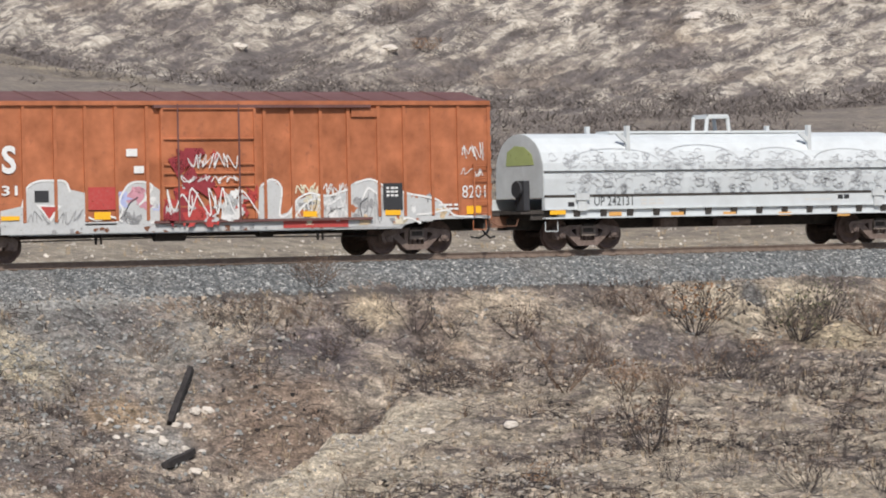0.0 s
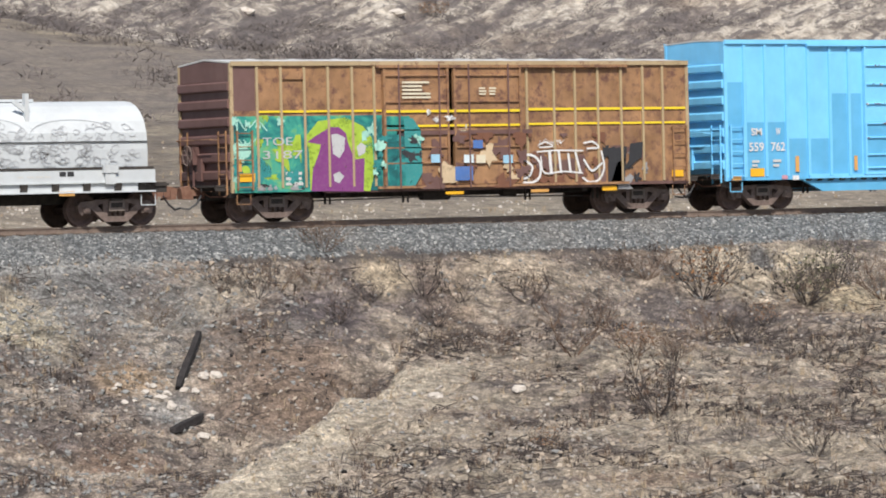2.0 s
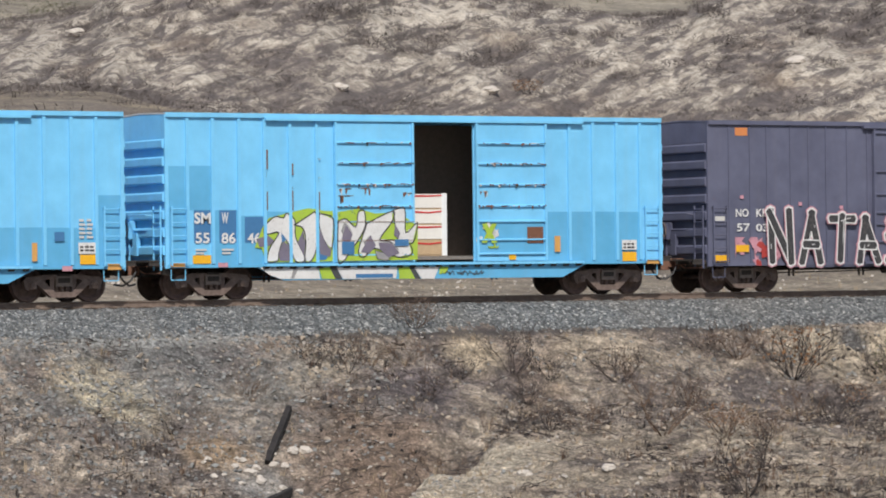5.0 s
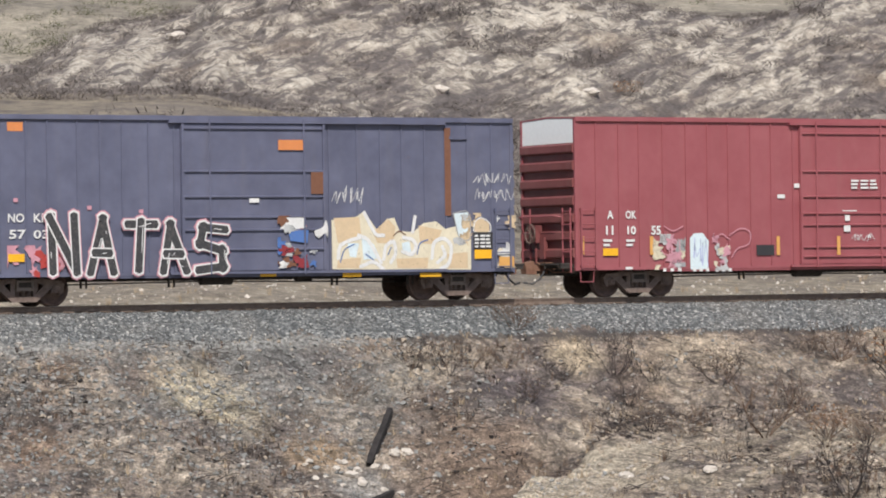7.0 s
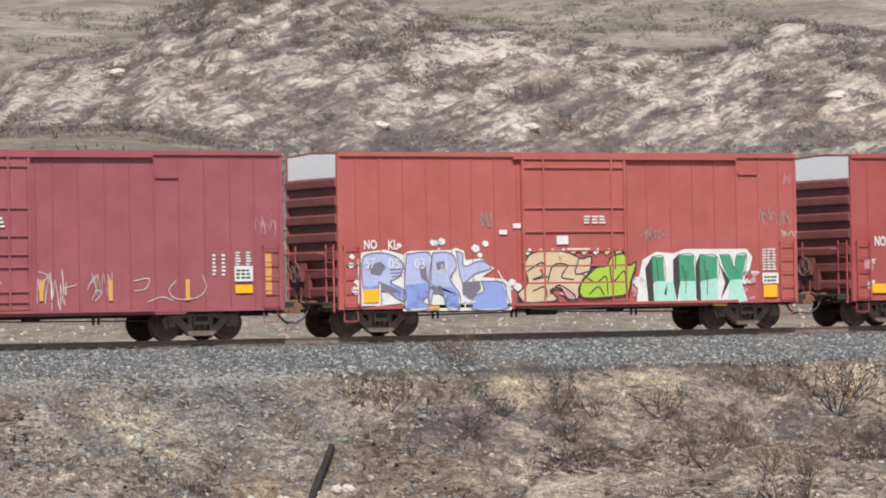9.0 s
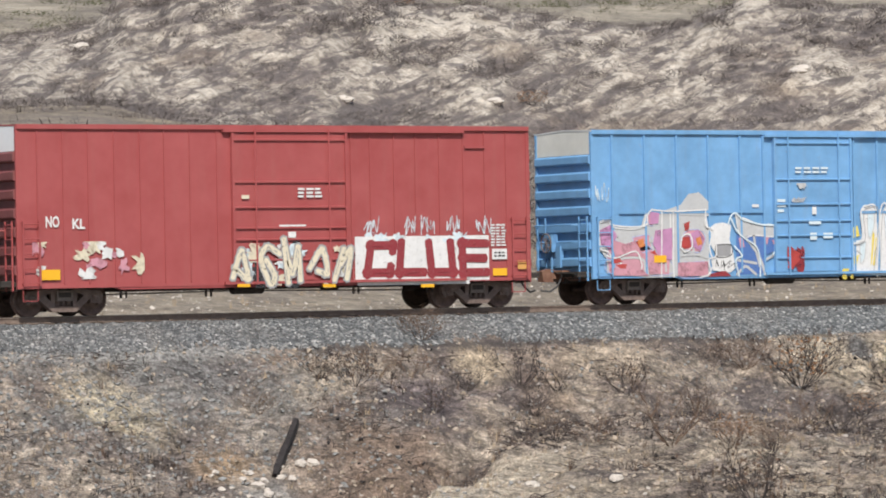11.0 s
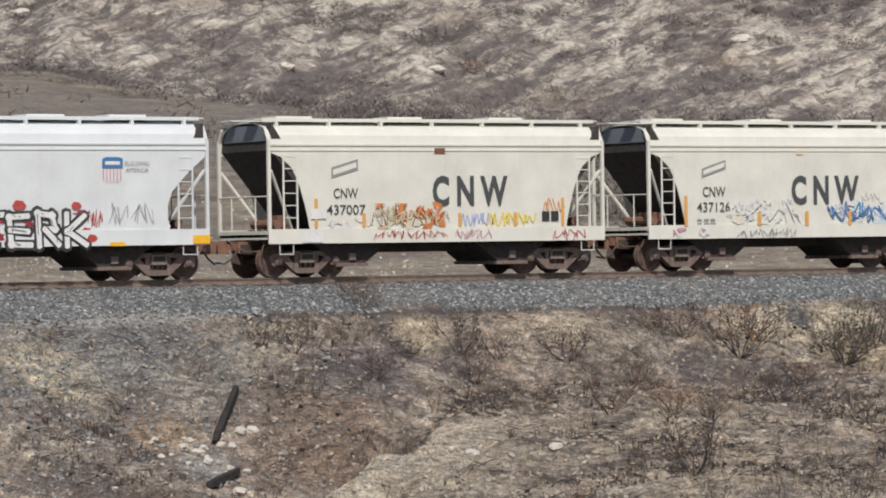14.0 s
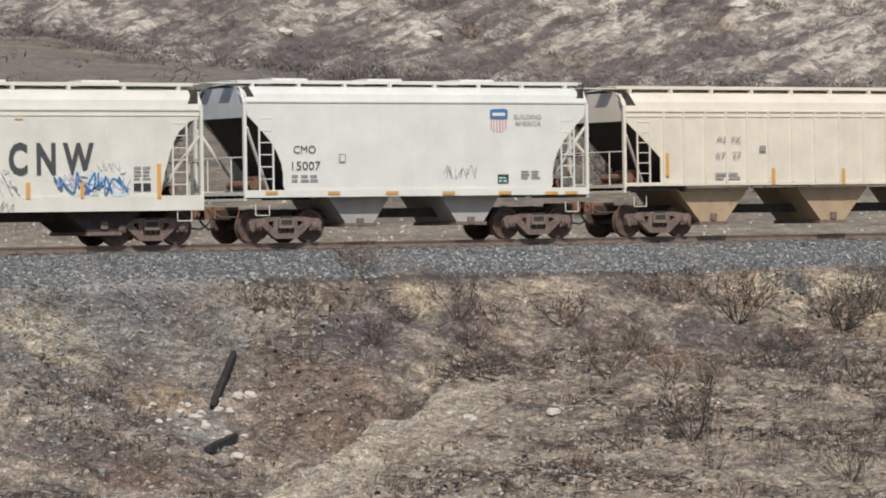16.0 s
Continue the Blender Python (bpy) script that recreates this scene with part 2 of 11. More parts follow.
    hill = m.mix(m.ramp(tufts, [(0.575, 0.0), (0.61, 0.75)]), hill, (0.115, 0.098, 0.094))
    hill = m.mix(1.0, hill, m.ramp(m.noise(3.0, 6, 0.8, c), [(0.3, 0.6), (0.5, 1.0), (0.7, 1.4)]), "MULTIPLY")
    grassy = m.ramp(m.noise(0.10, 10, 0.74, m.mapped((1, 1, 3), world_space=True)), [(0.36, (0.15, 0.13, 0.11)), (0.52, (0.265, 0.232, 0.185)), (0.66, (0.41, 0.36, 0.285))])
    grassy = m.mix(1.0, grassy, m.ramp(m.noise(1.1, 8, 0.8, c), [(0.3, 0.5), (0.5, 1.0), (0.7, 1.5)]), "MULTIPLY")
    d = m.math("ADD", lin(0.515, 0.857, 0.0, 0.0), m.math("MULTIPLY", m.noise(0.05, 5, 0.6, c), 14.0))
    col = m.mix(step(gy, 1.0, 3.0), base, field)
    col = m.mix(step(d, 164.0, 167.0), col, hill)
    col = m.mix(step(d, 228.0, 244.0), col, grassy)
    toe = m.math("ADD", gy, m.math("MULTIPLY", m.math("SUBTRACT", zone_noise, 0.5), 0.7))
    scorch = m.math("MULTIPLY", step(gy, -2.9, -3.1), step(toe, -3.45, -3.2))
    along = m.math("ADD", gx, m.math("MULTIPLY", m.noise(0.6, 4, 0.6, c), 4.0))
    dark_stretch = m.math("MULTIPLY", step(along, 48.5, 50.0), step(along, 66.5, 63.5))
    col = m.mix(m.math("MULTIPLY", m.math("MULTIPLY", scorch, dark_stretch), 0.8), col, (0.06, 0.053, 0.052))
    gravel = m.math("MULTIPLY", m.math("MULTIPLY", step(gy, -2.9, -3.1), step(toe, -3.6, -3.3)), step(along, 49.5, 47.5))
    col = m.mix(m.math("MULTIPLY", gravel, 0.7), col, m.mix(m.ramp(m.noise(9.0, 4, 0.7, c), [(0.4, 0.0), (0.6, 1.0)]), (0.13, 0.13, 0.13), (0.48, 0.48, 0.46)))
    m.bump(fine, 0.9, 0.12)
    return m.done(col)


# ---- mesh shorthand ----
class Mesh:
    """Collects boxes, prisms and tubes into one mesh."""

    def __init__(self):
        self.v, self.f = [], []

    def add(self, verts, faces):
        k = len(self.v)
        self.v += [tuple(p) for p in verts]
        self.f += [tuple(k + i for i in face) for face in faces]
        return self

    def box(self, x0, x1, y0, y1, z0, z1):
        return self.add([(x, y, z) for x in (x0, x1) for y in (y0, y1) for z in (z0, z1)],
                        [(0, 1, 3, 2), (4, 6, 7, 5), (0, 4, 5, 1), (2, 3, 7, 6), (0, 2, 6, 4), (1, 5, 7, 3)])

    def prism_y(self, pts, y0, y1):
        """A polygon in x, z drawn out along y."""
        n = len(pts)
        side = [(i, (i + 1) % n, n + (i + 1) % n, n + i) for i in range(n)]
        return self.add([(x, y0, z) for x, z in pts] + [(x, y1, z) for x, z in pts], side + [tuple(range(n))[::-1], tuple(range(n, 2 * n))])

    def prism_x(self, pts, x0, x1):
        """A polygon in y, z drawn out along x."""
        n = len(pts)
        side = [(i, (i + 1) % n, n + (i + 1) % n, n + i) for i in range(n)]
        return self.add([(x0, y, z) for y, z in pts] + [(x1, y, z) for y, z in pts], side + [tuple(range(n))[::-1], tuple(range(n, 2 * n))])

    def tube(self, a, b, r, n=6, r2=None):
        a, b = Vector(a), Vector(b)
        q = (b - a).to_track_quat("Z", "Y")
        r2 = r if r2 is None else r2
        ring = [Vector((math.cos(2 * math.pi * i / n), math.sin(2 * math.pi * i / n), 0)) for i in range(n)]
        verts = [a + q @ (p * r) for p in ring] + [b + q @ (p * r2) for p in ring]
        return self.add(verts, [(i, (i + 1) % n, n + (i + 1) % n, n + i) for i in range(n)] + [tuple(range(n))[::-1], tuple(range(n, 2 * n))])

    def path(self, pts, r, n=6):
        for a, b in zip(pts, pts[1:]):
            self.tube(a, b, r, n)
        return self

    def lathe_y(self, prof, cx, cz, n=24):
        """A profile of (radius, y) turned about the y axis through cx, cz."""
        k = len(prof)
        verts = [(cx + r * math.cos(2 * math.pi * i / n), y, cz + r * math.sin(2 * math.pi * i / n)) for i in range(n) for r, y in prof]
        faces = [(i * k + j, i * k + j + 1, ((i + 1) % n) * k + j + 1, ((i + 1) % n) * k + j) for i in range(n) for j in range(k - 1)]
        return self.add(verts, faces)

    def data(self, name, mat, smooth=False):
        me = bpy.data.meshes.new(name)
        me.from_pydata(self.v, [], self.f)
        bm = bmesh.new()
        bm.from_mesh(me)
        bmesh.ops.recalc_face_normals(bm, faces=bm.faces)
        bm.to_mesh(me)
        bm.free()
        me.materials.append(mat)
        if smooth:
            me.shade_smooth()
        return me


def part(name, mesh, mat, parent, label="", smooth=False, at=(0, 0, 0)):
    """One mesh object under a thing or under a part."""
    me = mesh if isinstance(mesh, bpy.types.Mesh) else mesh.data(name, mat, smooth)
    ob = new(name, me)
    ob.parent = parent
    ob.location = at
    return tagged(ob, label)


def thing(name, label, category, group="", at=(0, 0, 0)):
    root = new(name)
    root.location = at
    return tagged(root, label, category, group)


# ---- ground ----
def smooth01(v):
    v = min(1.0, max(0.0, v))
    return v * v * (3 - 2 * v)


def lerp_table(table, v):
    if v <= table[0][0]:
        return table[0][1]
    for (a, p), (b, q) in zip(table, table[1:]):
        if v <= b:
            return p + (q - p) * smooth01((v - a) / (b - a))
    return table[-1][1]


FIELD_RISE = [(22, 2.8), (24.5, 2.75), (26.1, 2.46), (27.8, 2.25), (29.5, 1.98), (33.1, 1.67), (34.3, 1.69), (38, 1.8)]
RIDGE_RISE = [(20, 3.0), (22.1, 3.15), (22.6, 3.42), (23.0, 3.66), (23.5, 3.80), (24.1, 3.85), (24.5, 3.95), (25.2, 4.55), (26.2, 5.2), (27.6, 5.2), (28.6, 4.62), (29.3, 4.28),
              (29.8, 4.12), (30.2, 4.13), (31.0, 4.01), (31.9, 3.86), (32.6, 3.77), (33.3, 3.79), (33.8, 4.0), (34.3, 4.16), (35.0, 4.10), (35.7, 3.97), (36.5, 4.0), (38, 4.3)]


def fbm(x, y, s, octaves=4):
    return noise.fractal(Vector((x * s, y * s, 3.7)), 1.0, 2.0, octaves)


# bare sandy places and thickets on the hill: heading, rise above the eye, half width, half height (degrees)
BARE = [(23.6, 3.35, 0.75, 0.35), (24.9, 2.95, 0.28, 0.16), (25.0, 3.35, 0.6, 0.3), (30.1, 3.85, 0.55, 0.28), (31.2, 3.55, 0.7, 0.16), (29.2, 3.2, 0.35, 0.18), (30.3, 2.75, 0.30, 0.24), (32.2, 3.2, 0.6, 0.2),
        (33.2, 3.55, 0.5, 0.22), (34.4, 4.0, 0.7, 0.28), (33.6, 2.7, 0.5, 0.22), (35.3, 3.0, 0.6, 0.3), (36.6, 2.45, 0.7, 0.35), (29.0, 3.9, 0.6, 0.2), (36.9, 3.3, 0.6, 0.25)]
THICKET = [(22.6, 2.75, 0.4, 0.15), (24.0, 2.62, 0.9, 0.16), (26.0, 2.55, 0.7, 0.2), (28.2, 2.45, 0.9, 0.2), (29.6, 2.5, 0.6, 0.3), (31.7, 3.15, 0.45, 0.16), (30.6, 3.35, 0.5, 0.2), (32.9, 3.75, 0.4, 0.2), (34.9, 2.55, 0.8, 0.18),
           (34.6, 3.35, 0.5, 0.25), (35.9, 3.6, 0.35, 0.25), (26.7, 3.2, 0.7, 0.2), (31.4, 2.35, 0.9, 0.2), (33.0, 2.3, 0.9, 0.25)]


def spots_at(spots, az, el):
    return sum(math.exp(-(((az - a) / w) ** 2 + ((el - e) / h) ** 2)) for a, e, w, h in spots)


def hill_relief(az, el):
    """Ribs of bare ground that climb to one side, from about -1 (gully) to 1 (crest)."""
    lean = 0.36 + 0.10 * noise.noise(Vector((az * 0.35, el * 0.5, 9.0)))
    q, p = el - lean * (az - 30), az + 0.36 * el
    q += 0.10 * noise.noise(Vector((p * 1.1, q * 1.5, 2.0)))
    n1 = noise.noise(Vector((q * 4.4, p * 0.75, 1.3)))
    n2 = noise.noise(Vector((q * 10.0, p * 2.2, 5.1)))
    n3 = noise.noise(Vector((q * 19.0, p * 6.0, 8.4)))
    return 0.75 * n1 + 0.6 * n2 + 0.4 * n3


def scrub_cover(az, el):
    """How thickly scrub grows: bare crests, overgrown gullies."""
    return 0.50 - 0.25 * hill_relief(az, el) - 0.15 * min(1.2, spots_at(BARE, az, el)) + 0.13 * min(1.2, spots_at(THICKET, az, el))


def ground_height(x, y):
    """Height of the land: bank and gully before the track, a bench with a spur, the rising field, the eroded hill."""
    dx, dy = x - EYE.x, y - EYE.y
    r, a = math.hypot(dx, dy), math.degrees(math.atan2(dx, dy))
    if y <= -2.6:
        u = -y - 2.6
        sd = ((x - 47.7) * 9.7 - (y + 12.2) * 9.2) / 13.37 + 0.5 * fbm(x, y, 0.25, 3)
        w = smooth01((sd + 1.2) / 1.7)
        left = -0.80 - min(u, 8.6) * 0.57 - max(0.0, u - 8.6) * 0.07
        right = -0.80 - min(u, 4.2) * 0.5 - max(0.0, u - 4.2) * 0.125
        z = left + (right - left) * w
        z += (0.17 - 0.05 * w) * (1 - smooth01(u / 3.2))
        k = smooth01((u - 0.35) / 1.2)
        z += k * (0.34 * fbm(x, y, 0.22, 3) + 0.16 * fbm(x, y, 0.9, 4) + 0.05 * fbm(x, y, 3.0, 3))
        # eroded cut in the bank
        z -= 0.8 * math.exp(-((x - 64.2 - 0.6 * u) / 0.45) ** 2) * smooth01((u - 0.85) / 0.7) * smooth01((3.6 - u) / 2)
        return z
    if y < 2.6:
        return -0.80
    z_field = 0.62 + 240 * math.tan(radians(lerp_table(FIELD_RISE, a)))
    f0 = -0.75
    if r < 240:
        k = max(0.0, (y - 2.6)) / max(1.0, 240 * math.cos(radians(a)) + EYE.y - 2.6)
        return f0 + (z_field - f0) * k + 0.25 * fbm(x, y, 0.12, 4) * smooth01((y - 2.6) / 6)
    z_ridge = 0.62 + 300 * math.tan(radians(lerp_table(RIDGE_RISE, a)))
    if r < 300:
        k = (r - 240) / 60
        env = smooth01(k * 6) * smooth01((1 - k) * 5)
        z = z_field + (z_ridge - z_field) * (0.35 * k + 0.65 * smooth01(k))
        el = math.degrees(math.atan2(z - 0.62, r))
        bulge = 0.6 * spots_at(BARE, a, el) - 0.5 * spots_at(THICKET, a, el)
        return z + env * (0.6 * hill_relief(a, el) + bulge + 0.35 * fbm(x, y, 0.16, 4))
    far = 0.62 + r * math.tan(radians(3.9 + 4.2 * smooth01((r - 320) / 420)))
    back = z_ridge - 1.6 * smooth01((r - 300) / 14) + 0.05 * (r - 300)
    top = back + (far - back) * smooth01((r - 318) / 60)
    top += 2.0 * fbm(x, y, 0.02, 4) * smooth01((r - 320) / 40)
    if r > 740:
        top *= smooth01((2400 - r) / 1660)
    return top


def build_ground():
    angles = [-180 + 10 * i for i in range(20)] + [18 + 0.5 * i for i in range(6)]
    angles += [21 + 0.046 * i for i in range(int(18.5 / 0.046))] + [39.6 + 0.6 * i for i in range(8)] + [45 + 10 * i for i in range(14)]
    radii = [1.5, 6, 15, 30, 45, 58, 66]
    r = 70.0
    while r < 4500:
        radii.append(r)
        r += 0.10 if r < 112 else (0.35 if r < 135 else (1.0 if r < 236 else (0.45 if r < 312 else (3.0 if r < 420 else r * 0.08))))
    verts, faces, n = [], [], len(radii)
    scrub = []
    for a in angles:
        s, c = math.sin(radians(a)), math.cos(radians(a))
        fine = 18 <= a < 45
        for r in radii:
            x, y = EYE.x + r * s, EYE.y + r * c
            if r < 64:
                z = -1.7 - 0.055 * r
            elif fine or -20 < a < 70:
                z = ground_height(x, y)
            else:
                z = -5.2 - 0.004 * (r - 64)
            verts.append((x, y, z))
            scrub.append(scrub_cover(a, math.degrees(math.atan2(z - EYE.z, r))) if fine and 236 < r < 330 else 0.5)
    m = len(angles)
    for i in range(m):
        j = (i + 1) % m
        for k in range(n - 1):
            faces.append((i * n + k, j * n + k, j * n + k + 1, i * n + k + 1))
    c = len(verts)
    verts.append((EYE.x, EYE.y, -1.7))
    scrub.append(0.5)
    faces += [(c, ((i + 1) % m) * n, i * n) for i in range(m)]
    me = bpy.data.meshes.new("ground")
    me.from_pydata(verts, [], faces)
    me.attributes.new("scrub", "FLOAT", "POINT").data.foreach_set("value", scrub)
    me.materials.append(ground_material())
    me.shade_smooth()
    ob = new("ground", me)
    tagged(ob, "burnt grassy slope with ash, sandy soil and eroded pale hillside", "ground", kind="structure")
    return ob


ground = build_ground()


# ---- track ----
def build_track():
    rnd = random.Random(5)
    # ballast bed with an uneven stony surface
    prof = [(-3.5, -1.7), (-3.12, -0.93), (-2.9, -0.76), (-2.7, -0.65), (-2.5, -0.54), (-2.3, -0.43), (-2.1, -0.32), (-1.95, -0.23), (-1.7, -0.20), (-1.4, -0.19), (-1.0, -0.2), (0.0, -0.2), (1.0, -0.2), (1.8, -0.2), (3.2, -0.9)]
    xs, x = [-400, -200, -100, -30, 10], 25.0
    while x < 90:
        xs.append(x)
        x += 0.09
    xs += [100, 140, 200, 300, 500]
    n = len(prof)
    verts = []
    for x in xs:
        edge = 0.16 * noise.noise(Vector((x * 0.35, 0, 0))) + 0.07 * noise.noise(Vector((x * 1.7, 4, 0)))
        for i, (y, z) in enumerate(prof):
            rough = 0.035 if 1 <= i <= 10 else 0.01
            k = max(0.0, (-y - 2.3))
            verts.append((x + rnd.uniform(-0.03, 0.03), y + rnd.uniform(-rough, rough) - edge * k, z + rnd.uniform(-rough, rough)))
    faces = [(i * n + k, (i + 1) * n + k, (i + 1) * n + k + 1, i * n + k + 1) for i in range(len(xs) - 1) for k in range(n - 1)]
    me = bpy.data.meshes.new("ballast")
    me.from_pydata(verts, [], faces)
    me.materials.append(ballast_material())
    bed = tagged(new("ballast", me), "grey crushed stone ballast bed under the track", "ballast", kind="structure")
    # ties, stone-shallow in the ballast
    tie = Mesh().box(-0.115, 0.115, -1.3, 1.3, -0.33, -0.165).data("tie", MAT_TIE)
    for i in range(110):
        part("tie", tie, MAT_TIE, bed, at=(28 + 0.52 * i + rnd.uniform(-0.02, 0.02), 0, 0))
    rail_prof = [(-0.076, -0.168), (0.076, -0.168), (0.076, -0.155), (0.012, -0.13), (0.012, -0.045), (0.036, -0.035), (0.036, -0.004), (-0.036, -0.004), (-0.036, -0.035), (-0.012, -0.045), (-0.012, -0.13), (-0.076, -0.155)]
    for y in (-0.755, 0.755):
        rail = tagged(new("rail", Mesh().prism_x([(y + p, z) for p, z in rail_prof], -400, 500).data("rail", MAT_RAIL)), "rust-brown steel rail on the ballast", "rail", kind="structure")
        part("rail_head", Mesh().box(-400, 500, y - 0.033, y + 0.033, -0.006, 0.0), MAT_RAILTOP, rail, "worn bright rail head")
    clip = Mesh().box(-0.05, 0.05, -0.14, 0.14, -0.165, -0.13).data("rail_anchor", MAT_RAIL)
    for i in range(110):
        part("rail_anchor", clip, MAT_RAIL, bed, at=(28 + 0.52 * i, -0.755, 0))
    return bed


build_track()


# ---- paint, lettering and graffiti on the cars ----
MIST = {}


def mist(name, colour):
    """The same spray blown thin, so that the car shows through."""
    m = Nodes("mist_" + name, 0.6)
    where = m.mapped()
    where.node.inputs["Location"].default_value = (colour[0] * 40, colour[1] * 30, colour[2] * 50)
    m.put(m.ramp(m.noise(2.6, 7, 0.68, where), [(0.30, 0.15), (0.50, 0.97)]), m.b.inputs["Alpha"])
    v = m.noise(3.0, 4, 0.6, where)
    return m.done(m.mix(v, tuple(c * 0.7 for c in colour), tuple(min(1, c * 1.2 + 0.01) for c in colour)))


def g(name, colour, rough=0.55):
    m = Nodes("spray_" + name, rough)
    MIST["spray_" + name] = mist(name, colour)
    m.put(m.ramp(m.noise(6.5, 7, 0.72), [(0.325, 0.15), (0.385, 1.0)]), m.b.inputs["Alpha"])
    v = m.noise(2.5, 4)
    grain = m.noise(16, 3)
    col = m.mix(v, tuple(c * 0.82 for c in colour), tuple(min(1, c * 1.15 + 0.01) for c in colour))
    return m.done(m.mix(m.math("MULTIPLY", m.ramp(grain, [(0.5, 0.0), (0.75, 1.0)]), 0.25), col, (0.3, 0.26, 0.22)))


G_WHITE, G_SILVER, G_BLACK, G_GREY = g("white", (0.68, 0.68, 0.68)), g("silver", (0.47, 0.48, 0.49)), g("black", (0.035, 0.035, 0.04)), g("grey", (0.30, 0.30, 0.31))
G_RED, G_DKRED, G_PINK, G_ORANGE = g("red", (0.42, 0.05, 0.045)), g("dark_red", (0.25, 0.025, 0.035)), g("pink", (0.55, 0.27, 0.33)), g("orange", (0.62, 0.22, 0.07))
G_YELLOW, G_TAN, G_LIME, G_GREEN = g("yellow", (0.72, 0.58, 0.10)), g("tan", (0.60, 0.46, 0.30)), g("lime", (0.36, 0.52, 0.05)), g("green", (0.05, 0.28, 0.16))
G_MINT, G_TEAL, G_LILAC, G_BLUE = g("mint", (0.36, 0.66, 0.56)), g("teal", (0.03, 0.25, 0.25)), g("lilac", (0.40, 0.44, 0.68)), g("blue", (0.07, 0.16, 0.42))
G_DUSK = g("dusk_violet", (0.17, 0.15, 0.21))
G_MAUVE = g("mauve", (0.50, 0.24, 0.42))
G_PERI = g("periwinkle", (0.24, 0.32, 0.66))
G_PURPLE, G_SKY, G_PALEBLUE, G_CREAM = g("purple", (0.20, 0.04, 0.19)), g("sky", (0.30, 0.52, 0.68)), g("pale_blue", (0.60, 0.70, 0.75)), g("cream", (0.66, 0.60, 0.46))
MAT_TAPE = plain("red_strap", (0.55, 0.03, 0.03), 0.5)
MAT_PLATE = plain("amber_reflector", (0.62, 0.33, 0.10), 0.4)
MAT_RUSTSTAIN = plain("rust_stain", (0.17, 0.075, 0.045), 0.85, 0.3)
MAT_STENCIL = plain("faded_stencil", (0.55, 0.54, 0.52), 0.7, 0.15)
MAT_LETTER = plain("dark_lettering", (0.06, 0.065, 0.07), 0.6, 0.2)


def green_wall_paint():
    """Blended teal, green and lime spray."""
    m = Nodes("spray_green_blend", 0.5)
    v = m.noise(1.1, 7, 0.66, None, 0.6)
    return m.done(m.ramp(v, [(0.33, (0.008, 0.06, 0.07)), (0.45, (0.015, 0.17, 0.17)), (0.56, (0.05, 0.33, 0.25)), (0.68, (0.22, 0.42, 0.10))]))


G_WALL = green_wall_paint()

GLYPHS = {
    "N": [[(0, 0), (0, 1)], [(0, 1), (1, 0)], [(1, 0), (1, 1)]], "A": [[(0, 0), (0.5, 1), (1, 0)], [(0.25, 0.35), (0.75, 0.35)]], "T": [[(0, 1), (1, 1)], [(0.5, 1), (0.5, 0)]],
    "S": [[(1, 0.95), (0.1, 1), (0, 0.6), (0.95, 0.45), (1, 0.05), (0, 0)]], "C": [[(1, 0.85), (1, 1), (0, 1), (0, 0), (1, 0), (1, 0.15)]], "L": [[(0, 1), (0, 0), (1, 0)]],
    "U": [[(0, 1), (0, 0), (1, 0), (1, 1)]], "E": [[(1, 1), (0, 1), (0, 0), (1, 0)], [(0, 0.5), (0.9, 0.5)]], "J": [[(0.1, 1), (1, 1)], [(0.65, 1), (0.6, 0), (0, 0.15)]],
    "R": [[(0, 0), (0, 1), (0.9, 1), (0.9, 0.55), (0.1, 0.5)], [(0.4, 0.5), (1, 0)]], "K": [[(0, 0), (0, 1)], [(1, 1), (0.1, 0.5), (1, 0)]],
    "B": [[(0, 0), (0, 1), (0.85, 0.95), (0.8, 0.55), (0.1, 0.5)], [(0.5, 0.5), (1, 0.3), (0.9, 0), (0, 0)]], "O": [[(0.1, 0), (0, 0.9), (0.8, 1), (1, 0.1), (0.1, 0)]],
    "X": [[(0, 0), (1, 1)], [(0, 1), (1, 0)]], "I": [[(0.5, 0), (0.5, 1)]], "1": [[(0, 0), (0.2, 1), (0.9, 0.9), (0.8, 0.4), (0.2, 0.5)]], "2": [[(0, 0.9), (0.6, 1), (0.9, 0.6), (0.1, 0.1), (1, 0)]],
    "3": [[(0, 0), (0.3, 1), (0.6, 0.3), (0.9, 1), (1, 0)]], "4": [[(1, 0.8), (0.4, 1), (0, 0.5), (0.4, 0), (1, 0.2), (0.6, 0.5)]], "5": [[(0.2, 1), (0, 0.1), (0.9, 0), (1, 0.9)], [(0.5, 0.2), (0.5, 0.8)]],
    "6": [[(0, 0.2), (0.5, 1), (1, 0.1), (0.3, 0.3)]],
}
TEXTS = {}


def text_data(string, fat):
    key = (string, fat)
    if key not in TEXTS:
        cu = bpy.data.curves.new("lettering", "FONT")
        cu.body, cu.offset, cu.resolution_u = string, fat, 3
        ob = new("lettering_source", cu)
        me = bpy.data.meshes.new_from_object(ob.evaluated_get(bpy.context.evaluated_depsgraph_get()))
        bpy.data.objects.remove(ob)
        bpy.data.curves.remove(cu)
        TEXTS[key] = me
    return TEXTS[key]


